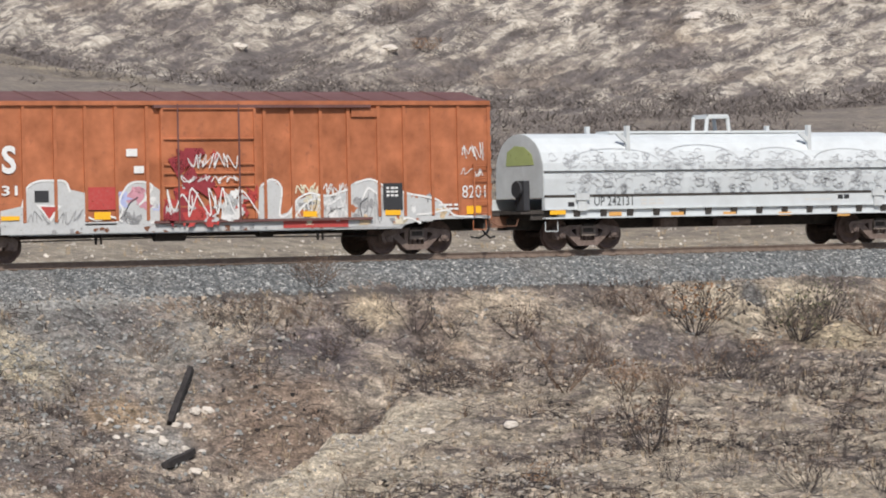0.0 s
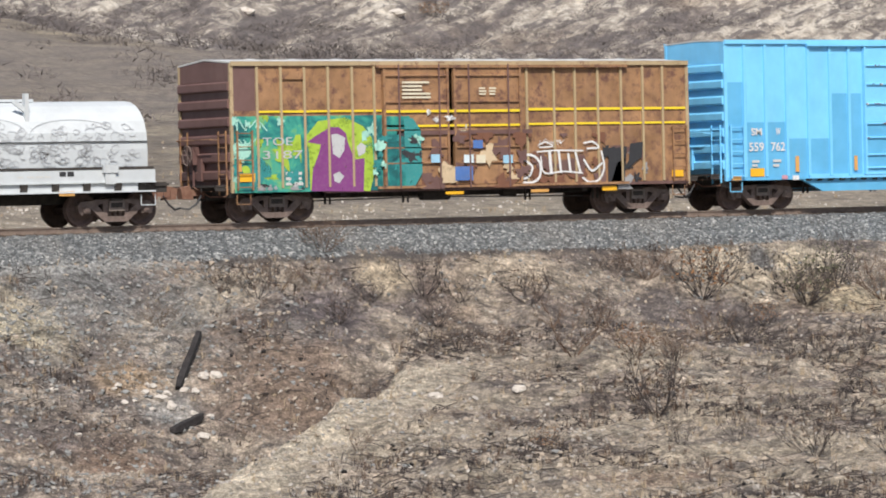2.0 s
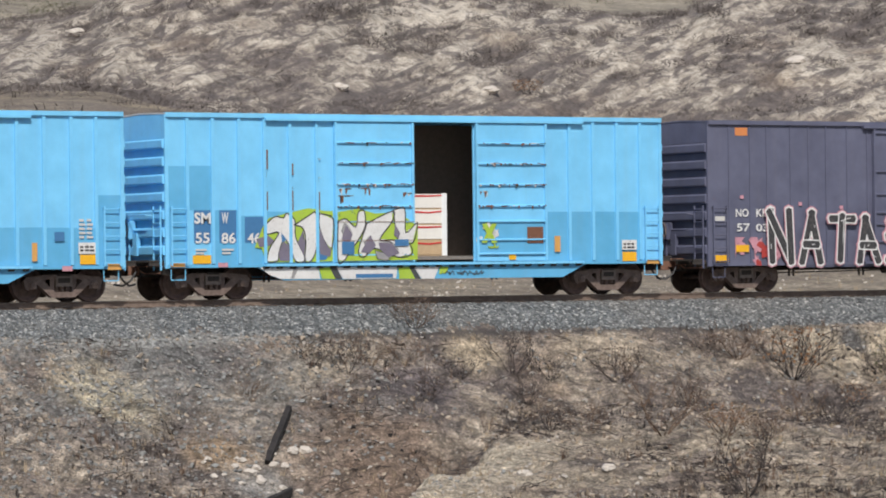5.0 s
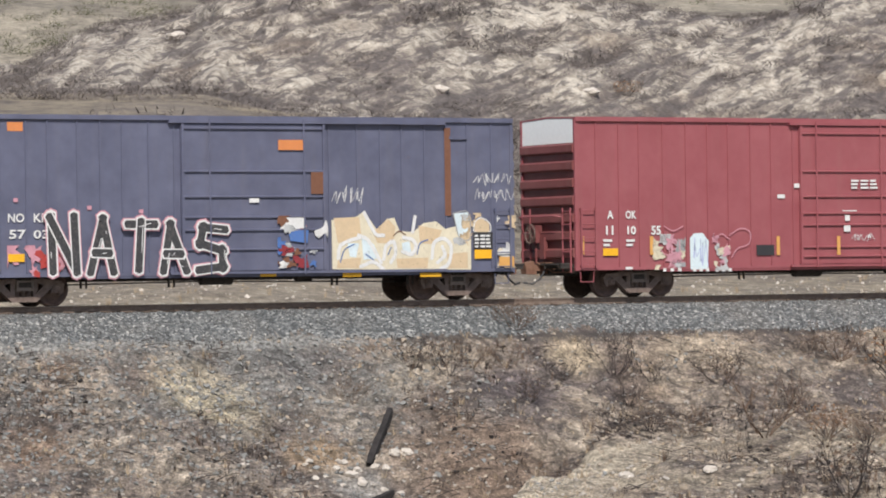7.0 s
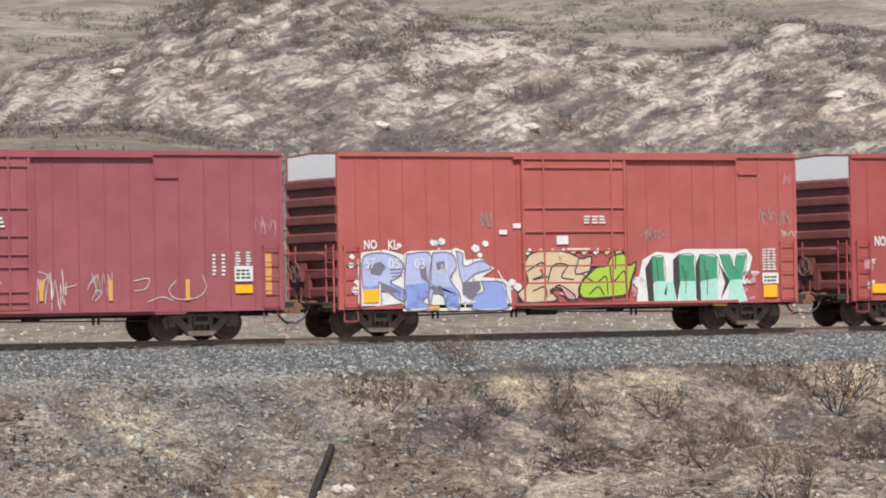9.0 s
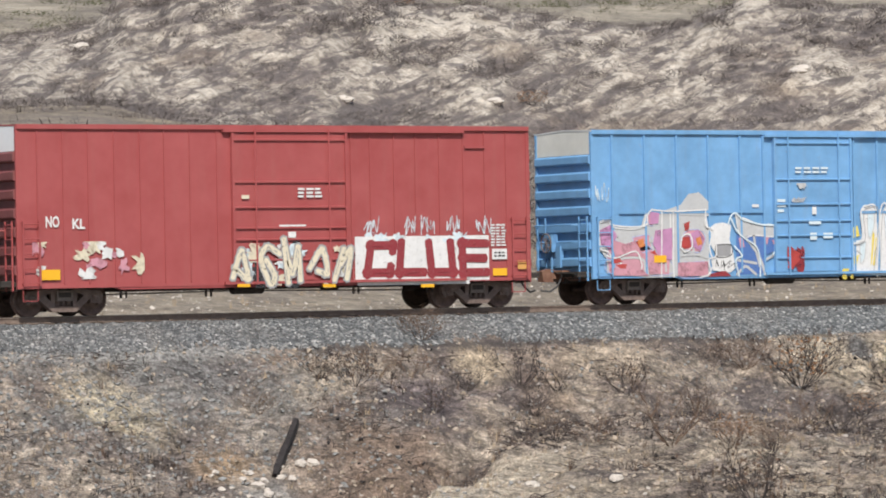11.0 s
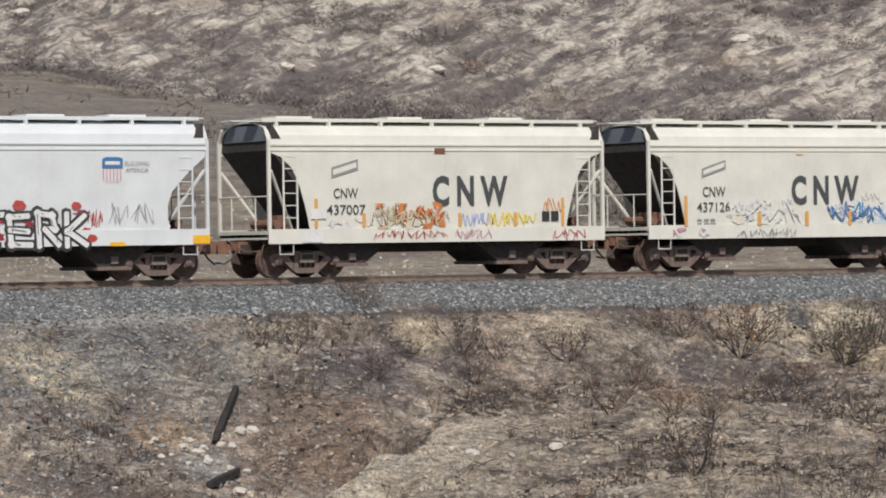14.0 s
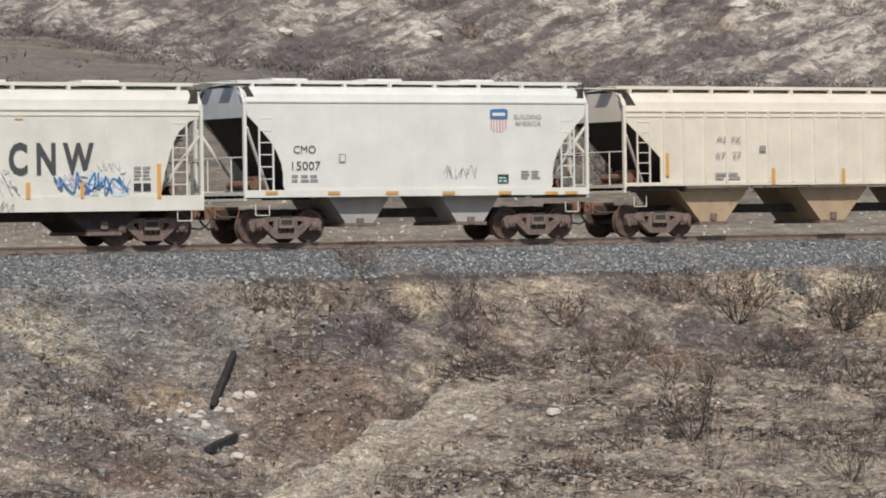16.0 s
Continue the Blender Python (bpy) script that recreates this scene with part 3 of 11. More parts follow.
def curve(line, k=4):
    """A smooth line through the points."""
    pts = [Vector(p) for p in line]
    if len(pts) < 3:
        return line
    pts = [pts[0] * 2 - pts[1]] + pts + [pts[-1] * 2 - pts[-2]]
    out = []
    for p, q, r, s in zip(pts, pts[1:], pts[2:], pts[3:]):
        for i in range(k):
            t = i / k
            out.append(0.5 * (2 * q + (r - p) * t + (2 * p - 5 * q + 4 * r - s) * t * t + (3 * q - p - 3 * r + s) * t ** 3))
    out.append(pts[-2])
    return [(v.x, v.y) for v in out]


class Dress:
    """Puts flat paint on a car's near side; x runs from the body's left end, z from the rail, lift is how far it stands out."""

    def __init__(self, car, L, w=1.5):
        self.car, self.o, self.y, self.L = car, -L / 2, -w, L

    def rect(self, name, mat, x0, x1, z0, z1, lift=0.034, label=""):
        x0, x1 = sorted((x0, x1))
        z0, z1 = sorted((z0, z1))
        return part(name, Mesh().box(self.o + x0, self.o + x1, self.y - lift, self.y - lift + 0.003, z0, z1), mat, self.car, label)

    def poly(self, name, mat, pts, lift=0.034, label=""):
        return part(name, Mesh().prism_y([(self.o + x, z) for x, z in pts], self.y - lift, self.y - lift + 0.003), mat, self.car, label)

    def text(self, string, mat, x0, x1, z0, z1, lift=0.034, fat=0.0, label="", name="lettering"):
        src = text_data(string, fat)
        me = src.copy()
        xs, ys = [v.co.x for v in src.vertices], [v.co.y for v in src.vertices]
        ax, bx, ay, by = min(xs), max(xs), min(ys), max(ys)
        for v in me.vertices:
            v.co = (self.o + x0 + (x1 - x0) * (v.co.x - ax) / (bx - ax), self.y - lift, z0 + (z1 - z0) * (v.co.y - ay) / (by - ay))
        me.materials.clear()
        me.materials.append(mat)
        return part(name, me, mat, self.car, label)

    def bars(self, mat, x0, x1, z0, z1, rows=2, cols=2, lift=0.034, name="stencil", fill=0.55, seed=1):
        """Small writing as plain bars."""
        rnd = random.Random(seed)
        dz, dx = (z1 - z0) / rows, (x1 - x0) / cols
        for r in range(rows):
            for c in range(cols):
                a = x0 + c * dx
                self.rect(name, mat, a, a + dx * rnd.uniform(0.6, 0.9), z0 + r * dz, z0 + r * dz + dz * fill, lift)

    def ribbons(self, name, mat, lines, width, lift, label="", rise=0.0):
        m, k = Mesh(), 0
        for i, line in enumerate(lines):
            for (ax, az), (bx, bz) in zip(line, line[1:]):
                d = Vector((bx - ax, bz - az))
                if d.length < 1e-4:
                    continue
                d.normalize()
                h = width / 2
                n = Vector((-d.y, d.x)) * h
                a, b = Vector((ax, az)) - d * h * 0.8, Vector((bx, bz)) + d * h * 0.8
                y = self.y - lift - 0.0003 * (k % 4) - rise * i
                k += 1
                q = d * h * 0.35
                m.add([(self.o + p.x, y, p.y) for p in (a + n * 0.7, a - q + n * 0.1, a - n * 0.75, b - n * 0.8, b + q, b + n * 0.72)], [(0, 1, 2, 3, 4, 5)])
        return part(name, m, mat, self.car, label)

    def tag(self, mat, x0, x1, z0, z1, seed, lift=0.034, width=0.035, n=7, label="", name="graffiti_scrawl"):
        """Thin looping marker strokes."""
        rnd = random.Random(seed)
        lines = []
        n = max(2, int(n * 0.6))
        cell, tall = (x1 - x0) / n, z1 - z0
        for i in range(n):
            cx, loops = x0 + cell * (i + 0.5), rnd.randint(5, 7)
            line = []
            for j in range(loops):
                up = (j + i) % 2
                line.append((cx + cell * (0.9 * j / (loops - 1) - 0.45 + rnd.uniform(-0.38, 0.38)), z0 + tall * (rnd.uniform(0.62, 1.0) if up else rnd.uniform(0.0, 0.4))))
            lines.append(curve(line, 5))
        return self.ribbons(name, MIST[mat.name] if mat.name in MIST and width < 0.055 else mat, lines, width * 0.85, lift, label)

    def piece(self, word, fill, edge, x0, x1, z0, z1, seed=1, lift=0.034, halo=None, weight=0.30, label="", jitter=0.12, split=None):
        """Thick outlined graffiti letters. split: a second fill for the lower part."""
        rnd = random.Random(seed)
        n = len(word)
        cell, tall = (x1 - x0) / n, z1 - z0
        wide = weight * cell
        lines = []
        for i, ch in enumerate(word):
            a, b = x0 + cell * (i + 0.08) + wide / 2, x0 + cell * (i + 0.98) - wide / 2
            c, d = z0 + wide / 2 + rnd.uniform(0, 0.06) * tall, z1 - wide / 2 - rnd.uniform(0, 0.16) * tall
            lean = rnd.uniform(-0.12, 0.12) * cell
            for line in GLYPHS[ch]:
                lines.append([(a + (b - a) * px + lean * pz + rnd.uniform(-jitter, jitter) * cell * 0.5, c + (d - c) * pz + rnd.uniform(-jitter, jitter) * tall * 0.4) for px, pz in line])
        if jitter > 0.1:
            lines = [curve(line, 3) for line in lines]
        if halo:
            self.ribbons("graffiti_halo", halo, lines, wide + 0.17, lift, label)
        k = 0
        for i, ch in enumerate(word):
            own = lines[k:k + len(GLYPHS[ch])]
            letter = self.ribbons("graffiti_letter", edge, own, wide + 0.10, lift + 0.004 + 0.003 * k, label, 0.003)
            inside = self.ribbons("letter_fill", fill, own, wide, lift + 0.0055 + 0.003 * k, "", 0.003)
            inside.parent = letter
            k += len(own)
        top = lift + 0.0075 + 0.003 * len(lines)
        if split:
            cut = [[(px, min(pz, z0 + tall * 0.42)) for px, pz in line] for line in lines if min(pz for _, pz in line) < z0 + tall * 0.42]
            self.ribbons("graffiti_shade", split, cut, wide * 0.9, top, label)
        marks = []
        for line in lines:
            for (ax, az), (bx, bz) in zip(line, line[1:]):
                if rnd.random() < 0.75:
                    u, v = sorted((rnd.uniform(0.0, 1.0), rnd.uniform(0.0, 1.0)))
                    q = rnd.uniform(-0.3, 0.3) * wide
                    marks.append([(ax + (bx - ax) * u + q, az + (bz - az) * u + q), (ax + (bx - ax) * v + q, az + (bz - az) * v - q * 0.4)])
        if marks:
            self.ribbons("graffiti_detail", edge, marks, 0.028, top + 0.004, label)

    def corrosion(self, x0, x1, z, seed, n=16, lift=0.13, deep=0.1, label="rust along the door rib"):
        """Flaking rust lines along a rib's edge, with short runs below."""
        rnd = random.Random(seed)
        for mat, share in ((MAT_RUSTSTAIN, 0.6), (MAT_BLACK, 0.25), (MAT_STENCIL, 0.15)):
            m = Mesh()
            for i in range(max(2, int(n * share))):
                a, wide = rnd.uniform(x0, x1), rnd.choice((0.05, 0.09, 0.16, 0.3)) * rnd.uniform(0.6, 1.2)
                low = z - rnd.uniform(0.0, 0.03)
                run = rnd.uniform(0.012, 0.03) if rnd.random() < 0.7 else rnd.uniform(0.04, deep)
                wide = wide if run < 0.04 else min(wide, 0.07)
                p = [(a, low), (a + wide * 0.4, low + 0.012), (min(x1, a + wide), low), (min(x1, a + wide) - 0.01, low - run * rnd.uniform(0.3, 1)), (a + wide * 0.3, low - run)]
                if p[2][0] - a < 0.02:
                    continue
                m.prism_y([(self.o + u, v) for u, v in p], self.y - lift - 0.0004 * (i % 5), self.y - lift + 0.003)
            tagged(part("rust_flake", m, mat, self.car, label), kind="stuff")

    def haze(self, mats, x0, x1, z0, z1, seed, n=12, lift=0.033, size=0.5, label=""):
        """Overlapping rough-edged patches of spray and chips."""
        rnd = random.Random(seed)
        for i in range(n):
            cx, cz, r = rnd.uniform(x0, x1), rnd.uniform(z0, z1), size * rnd.uniform(0.3, 1.0)
            k = rnd.randint(13, 19)
            ph, tall = rnd.uniform(0, 6), rnd.uniform(0.45, 1.1)
            pts = []
            for j in range(k):
                t = ph + 2 * math.pi * j / k
                q = r * rnd.uniform(0.3, 1.15)
                pts.append((min(x1, max(x0, cx + 0.9 * q * math.cos(t))), min(z1, max(z0, cz + tall * q * math.sin(t)))))
            own = mats[i % len(mats)]
            self.poly("graffiti_patch", MIST[own.name] if own.name in MIST else own, pts, lift + 0.0012 * (i % 14), label)


# ---- rolling stock ----
GAUGE = 0.755
WHEEL_R = 0.457
CARS, WHEELS = [], []


def wheelset_mesh():
    m = Mesh()
    for s in (-1, 1):
        m.lathe_y([(0.02, s * 0.86), (0.09, s * 0.86), (0.10, s * 0.82), (0.30, s * 0.775), (0.375, s * 0.80), (0.385, s * 0.815), (0.447, s * 0.815), (0.457, s * 0.76), (0.46, s * 0.72),
                   (0.484, s * 0.70), (0.48, s * 0.685), (0.385, s * 0.68), (0.36, s * 0.70), (0.10, s * 0.72), (0.085, s * 0.66)], 0, 0, 28)
    m.tube((0, -1.08, 0), (0, 1.08, 0), 0.075, 10)
    return m.data("wheelset", MAT_WHEEL)


def side_frame_mesh():
    """A cast side frame: top chord humped over the axle boxes, two struts down to the spring seat."""
    m = Mesh()
    outer = [(-1.12, 0.56), (-1.04, 0.66), (-0.74, 0.68), (-0.55, 0.72), (0.55, 0.72), (0.74, 0.68), (1.04, 0.66), (1.12, 0.56), (1.08, 0.36), (0.98, 0.30), (0.96, 0.48), (0.80, 0.48), (0.78, 0.42), (0.62, 0.50), (0.46, 0.60),
             (-0.46, 0.60), (-0.62, 0.50), (-0.78, 0.42), (-0.80, 0.48), (-0.96, 0.48), (-0.98, 0.30), (-1.08, 0.36)]
    m.prism_y(outer, -0.10, 0.10)
    for s in (-1, 1):
        m.prism_y([(s * 0.80, 0.52), (s * 0.60, 0.60), (s * 0.24, 0.26), (s * 0.36, 0.14)], -0.12, 0.09)
        m.prism_y([(s * 0.37, 0.62), (s * 0.25, 0.62), (s * 0.25, 0.26), (s * 0.37, 0.30)], -0.10, 0.08)
        m.box(s * 0.889 - 0.14, s * 0.889 + 0.14, -0.11, 0.10, 0.34, 0.60)
        m.lathe_y([(0.0, -0.19), (0.06, -0.19), (0.075, -0.17), (0.11, -0.16), (0.115, -0.02)], s * 0.889, 0.457, 14)
    m.prism_y([(-0.42, 0.27), (0.42, 0.27), (0.34, 0.12), (-0.34, 0.12)], -0.13, 0.10)
    return m.data("side_frame", MAT_FRAME)


def bolster_end_mesh():
    """The bolster's boxed end in the side frame's window."""
    m = Mesh().box(-0.22, 0.22, -0.16, 0.05, 0.42, 0.66)
    m.box(-0.24, 0.24, -0.175, 0.05, 0.63, 0.675).box(-0.24, 0.24, -0.175, 0.05, 0.405, 0.44)
    for s in (-1, 1):
        m.box(s * 0.21 - 0.02, s * 0.21 + 0.02, -0.175, 0.05, 0.42, 0.66)
    return m.data("bolster_end", MAT_CAST)


def spring_mesh():
    m = Mesh()
    for x in (-0.16, 0.0, 0.16):
        for k in range(5):
            m.tube((x, 0, 0.30 + 0.055 * k), (x, 0, 0.33 + 0.055 * k), 0.068, 8)
        m.tube((x, 0, 0.29), (x, 0, 0.57), 0.05, 8)
    return m.data("spring", MAT_FRAME)


MESH_WHEELSET, MESH_SIDE_FRAME, MESH_SPRINGS, MESH_BOLSTER_END = wheelset_mesh(), side_frame_mesh(), spring_mesh(), bolster_end_mesh()
MESH_BOLSTER = Mesh().box(-0.17, 0.17, -1.15, 1.15, 0.50, 0.74).box(-0.23, 0.23, -0.4, 0.4, 0.46, 0.80).box(-0.5, -0.42, -0.8, 0.8, 0.42, 0.5).box(0.42, 0.5, -0.8, 0.8, 0.42, 0.5).data("bogie", MAT_UNDER)


def add_bogie(car, x):
    bogie = part("bogie", MESH_BOLSTER, None, car, "dark cast-steel two-axle bogie", at=(x, 0, 0))
    for s in (-1, 1):
        part("side_frame", MESH_SIDE_FRAME, None, bogie, at=(0, s * 0.98, 0))
        part("spring", MESH_SPRINGS, None, bogie, at=(0, s * 0.98, 0))
        part("bolster_end", MESH_BOLSTER_END, None, bogie, at=(0, s * 0.98 + (0.11 if s > 0 else 0), 0))
        WHEELS.append(part("wheelset", MESH_WHEELSET, None, bogie, at=(s * 0.889, 0, WHEEL_R)))
    return bogie


def add_coupler(car, x, s):
    """Draft gear at the car's end; s is the outward sign along x."""
    m = Mesh().box(min(x - 0.5 * s, x + 0.25 * s), max(x - 0.5 * s, x + 0.25 * s), -0.20, 0.20, 0.68, 1.0)
    m.box(min(x + 0.2 * s, x + 0.62 * s), max(x + 0.2 * s, x + 0.62 * s), -0.10, 0.10, 0.76, 0.94)
    m.prism_y([(x + 0.5 * s, 0.66), (x + 0.84 * s, 0.68), (x + 0.88 * s, 0.98), (x + 0.6 * s, 1.04)], -0.17, 0.13)
    c = part("coupler", m, MAT_RUST, car, "rust-brown knuckle coupler")
    h = [(x + 0.35 * s, -0.34, 0.78), (x + 0.5 * s, -0.36, 0.55), (x + 0.72 * s, -0.30, 0.40), (x + 0.95 * s, -0.18, 0.44)]
    part("air_hose", Mesh().path(h, 0.028), MAT_BLACK, c, "black rubber air hose")
    lever = [(x + 0.06 * s, -1.35, 0.92), (x + 0.1 * s, -1.3, 0.72), (x + 0.2 * s, -0.55, 0.72), (x + 0.5 * s, -0.1, 1.02)]
    part("uncoupling_lever", Mesh().path(lever, 0.018, 5), MAT_RUST, c)


def ladder_mesh(w, z0, z1, n, y=0.0, depth=0.09):
    """A ladder in the x, z plane: two stiles and n rungs, standing off by depth."""
    m = Mesh()
    for x in (0, w):
        m.box(x - 0.022, x + 0.022, y - depth - 0.012, y - depth + 0.03, z0, z1)
        for z in (z0 + 0.06, z1 - 0.06):
            m.box(x - 0.02, x + 0.02, y - depth, y, z - 0.025, z + 0.025)
    for i in range(n):
        z = z0 + 0.08 + (z1 - z0 - 0.16) * i / (n - 1)
        m.tube((0, y - depth, z), (w, y - depth, z), 0.016, 5)
    return m


def stirrup_mesh():
    return Mesh().path([(0, 0, 0.28), (0, 0, 0), (0.42, 0, 0), (0.42, 0, 0.28)], 0.014, 5)


def corrugated_end(x, s, z0, z1, n, w, depth=0.11):
    """A pressed-steel end wall with n horizontal ribs bulging outwards."""
    pts = [(x, z0)]
    pitch = (z1 - z0) / n
    for i in range(n):
        b = z0 + pitch * i
        pts += [(x, b + 0.40 * pitch), (x + s * depth * 0.92, b + 0.46 * pitch), (x + s * depth, b + 0.52 * pitch), (x + s * depth, b + 0.88 * pitch), (x + s * depth * 0.5, b + 0.97 * pitch), (x, b + 0.985 * pitch)]
    pts += [(x, z1), (x - s * 0.05, z1), (x - s * 0.05, z0)]
    return Mesh().prism_y(pts, -w, w)


def boxcar(spec):
    """A boxcar: hollow body, ribbed ends, posts, doors, roof, ladders, running gear. Lengths run from the body's left end."""
    L, H, zb = spec["L"], spec["H"], spec.get("bottom", 0.88)
    o, w = -L / 2, 1.5
    mat, roofmat = spec["mat"], spec.get("roof", spec["mat"])
    car = thing("boxcar", spec["label"], "boxcar", "cars of the freight train", (spec["x"] + L / 2, 0, 0))
    CARS.append(car)
    d0, d1 = spec["door"]
    gap = spec.get("gap")
    zt = H - 0.05
    hole = gap if gap else (d0 + 0.1, d1 - 0.1)
    # side walls with the doorway
    for s in (-1, 1):
        y0, y1 = sorted((s * w, s * (w - 0.05)))
        if s < 0:
            part("side_wall", Mesh().box(o, o + hole[0], y0, y1, zb, zt), mat, car)
            part("side_wall", Mesh().box(o + hole[1], o + L, y0, y1, zb, zt), mat, car)
            part("door_header", Mesh().box(o + hole[0], o + hole[1], y0, y1, zt - 0.12, zt), mat, car)
        else:
            part("side_wall", Mesh().box(o, o + L, y0, y1, zb, zt), mat, car)
    part("floor", Mesh().box(o + 0.02, o + L - 0.02, -w + 0.05, w - 0.05, zb + 0.12, zb + 0.22), MAT_INSIDE, car, "dark wooden deck")
    part("lining", Mesh().box(o + 0.06, o + L - 0.06, w - 0.09, w - 0.055, zb + 0.23, zt - 0.1), MAT_INSIDE, car, "dark inner lining")
    rise = spec.get("rise", 0.06)
    # ends
    zc = spec.get("cap", zt)
    for s, x in ((-1, o), (1, o + L)):
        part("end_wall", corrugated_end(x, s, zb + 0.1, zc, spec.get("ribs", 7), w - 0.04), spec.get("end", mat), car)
        cap = Mesh().prism_x([(-w + 0.02, zc), (w - 0.02, zc), (w - 0.02, zt), (0, zt + 0.8 * rise), (-w + 0.02, zt)], x - 0.03, x + 0.03)
        part("end_cap", cap, spec.get("capmat", mat), car)
        for y in (-w + 0.02, w - 0.02):
            part("corner_post", Mesh().box(x - 0.05, x + 0.05, y - 0.045, y + 0.045, zb - 0.05, zt), spec.get("corner", mat), car)
    # roof: shallow ridge with raised seams, eaves
    m = Mesh().prism_x([(-w - 0.03, zt), (0, zt + rise), (w + 0.03, zt), (w + 0.03, zt + 0.04), (0, zt + rise + 0.04), (-w - 0.03, zt + 0.04)], o - 0.04, o + L + 0.04)
    part("roof", m, roofmat, car, spec.get("roof_label", ""))
    k = int(L / 1.25)
    for i in range(1, k):
        x = o + L * i / k
        m = Mesh().prism_x([(-w - 0.02, zt + 0.03), (-w - 0.02, zt + 0.06), (0, zt + rise + 0.065), (w, zt + 0.06), (w, zt + 0.03)], x - 0.03, x + 0.03)
        part("roof_seam", m, roofmat, car)
    for s in (-1, 1):
        part("roof_rail", Mesh().box(o - 0.03, o + L + 0.03, s * (w + 0.02) - 0.05, s * (w + 0.02) + 0.05, zt - 0.07, zt + 0.05), spec.get("eave", mat), car)
    # posts
    proud = 0.055 if spec.get("post_w", 0.045) > 0.02 else 0.03
    post = Mesh().prism_x([(0, 0), (-proud, 0.03), (-proud, zt - zb - 0.15), (0, zt - zb - 0.1)], -spec.get("post_w", 0.045), spec.get("post_w", 0.045)).data("side_post", spec.get("post", mat))
    for x in spec["posts"]:
        part("side_post", post, None, car, at=(o + x, -w, zb + 0.04))
    # sills
    for s in (-1, 1):
        y0, y1 = sorted((s * (w + 0.0), s * (w - 0.12)))
        if spec.get("fishbelly"):
            a, b, low = spec["fishbelly"]
            pts = [(o + a, zb), (o + a + 0.85, zb - low), (o + b - 0.85, zb - low), (o + b, zb)]
        else:
            low = spec.get("sill", 0.1)
            pts = [(o + 2.6, zb), (o + 2.9, zb - low), (o + L - 2.9, zb - low), (o + L - 2.6, zb)]
        part("side_sill", Mesh().prism_y(pts, y0 - 0.012, y1), spec.get("sillmat", mat), car)
        part("lower_rail", Mesh().box(o, o + L, s * w - 0.03, s * w + 0.03, zb - 0.04, zb + 0.05), spec.get("sillmat", mat), car)
    part("centre_sill", Mesh().box(o - 0.2, o + L + 0.2, -0.25, 0.25, 0.62, zb), MAT_UNDER, car)
    for x in (3.4, L / 2 - 0.1, L - 3.6, 0.0, L - 0.15):
        part("crossbearer", Mesh().box(o + x, o + x + 0.15, -1.4, 1.4, 0.68, zb), MAT_UNDER, car)
    part("brake_reservoir", Mesh().tube((o + L * 0.42, -0.85, 0.66), (o + L * 0.42 + 0.9, -0.85, 0.66), 0.16, 12), MAT_UNDER, car)
    part("brake_cylinder", Mesh().tube((o + L * 0.6, -0.8, 0.68), (o + L * 0.6 + 0.45, -0.8, 0.68), 0.13, 12), MAT_UNDER, car)
    rods = Mesh().path([(o + 2.4, -0.9, 0.55), (o + L * 0.42, -0.95, 0.60), (o + L - 3.3, -0.9, 0.53)], 0.02, 5)
    for x in (3.1, 5.6, L - 5.3, L - 3.0):
        rods.box(o + x, o + x + 0.05, -1.0, -0.95, 0.45, zb).box(o + x + 0.16, o + x + 0.2, -1.0, -0.95, 0.45, zb)
    part("brake_rigging", rods, MAT_UNDER, car)
    a = spec.get("axle", 0.66)
    add_bogie(car, o + a + 0.889)
    add_bogie(car, o + L - a - 0.889)
    add_coupler(car, o - 0.02, -1)
    add_coupler(car, o + L + 0.02, 1)
    # ladders, steps, end platform with hand brake
    lm = spec.get("ladder", mat)
    lz = spec.get("ladder_top", 2.5)
    side = ladder_mesh(0.46, zb + 0.02, lz, 5).data("side_ladder", lm)
    part("side_ladder", side, None, car, at=(o + 0.10, -w - 0.02, 0))
    part("side_ladder", side, None, car, at=(o + L - 0.56, -w - 0.02, 0))
    st = stirrup_mesh().data("step", lm)
    part("step", st, None, car, at=(o + 0.12, -w + 0.02, zb - 0.36))
    part("step", st, None, car, at=(o + L - 0.54, -w + 0.02, zb - 0.36))
    for s, x in ((-1, o), (1, o + L)):
        m = Mesh().box(min(x + s * 0.08, x + s * 0.45), max(x + s * 0.08, x + s * 0.45), -1.35, 1.35, zb + 0.12, zb + 0.17)
        for y in (-1.3, -0.45, 0.45, 1.3):
            m.box(min(x, x + s * 0.44), max(x, x + s * 0.44), y - 0.03, y + 0.03, zb + 0.02, zb + 0.13)
        part("crossover_platform", m, MAT_UNDER, car, "dark open-grid end platform")
        e = Mesh()
        for y in (-1.36, -0.92):
            e.box(x + s * 0.12 - 0.02, x + s * 0.12 + 0.02, y - 0.02, y + 0.02, zb - 0.1, lz)
        for i in range(5):
            e.tube((x + s * 0.14, -1.36, zb + 0.1 + i * (lz - zb - 0.2) / 4), (x + s * 0.14, -0.92, zb + 0.1 + i * (lz - zb - 0.2) / 4), 0.016, 5)
        e.path([(x + s * 0.14, -0.9, lz - 0.25), (x + s * 0.3, -0.8, lz - 0.22), (x + s * 0.3, 1.2, lz - 0.22), (x + s * 0.14, 1.3, lz - 0.25)], 0.018, 5)
        for y in (0.9, 1.34):
            e.box(x + s * 0.12 - 0.02, x + s * 0.12 + 0.02, y - 0.02, y + 0.02, zb + 0.1, lz)
        part("end_ladder", e, lm, car)
    bx = o - 0.16
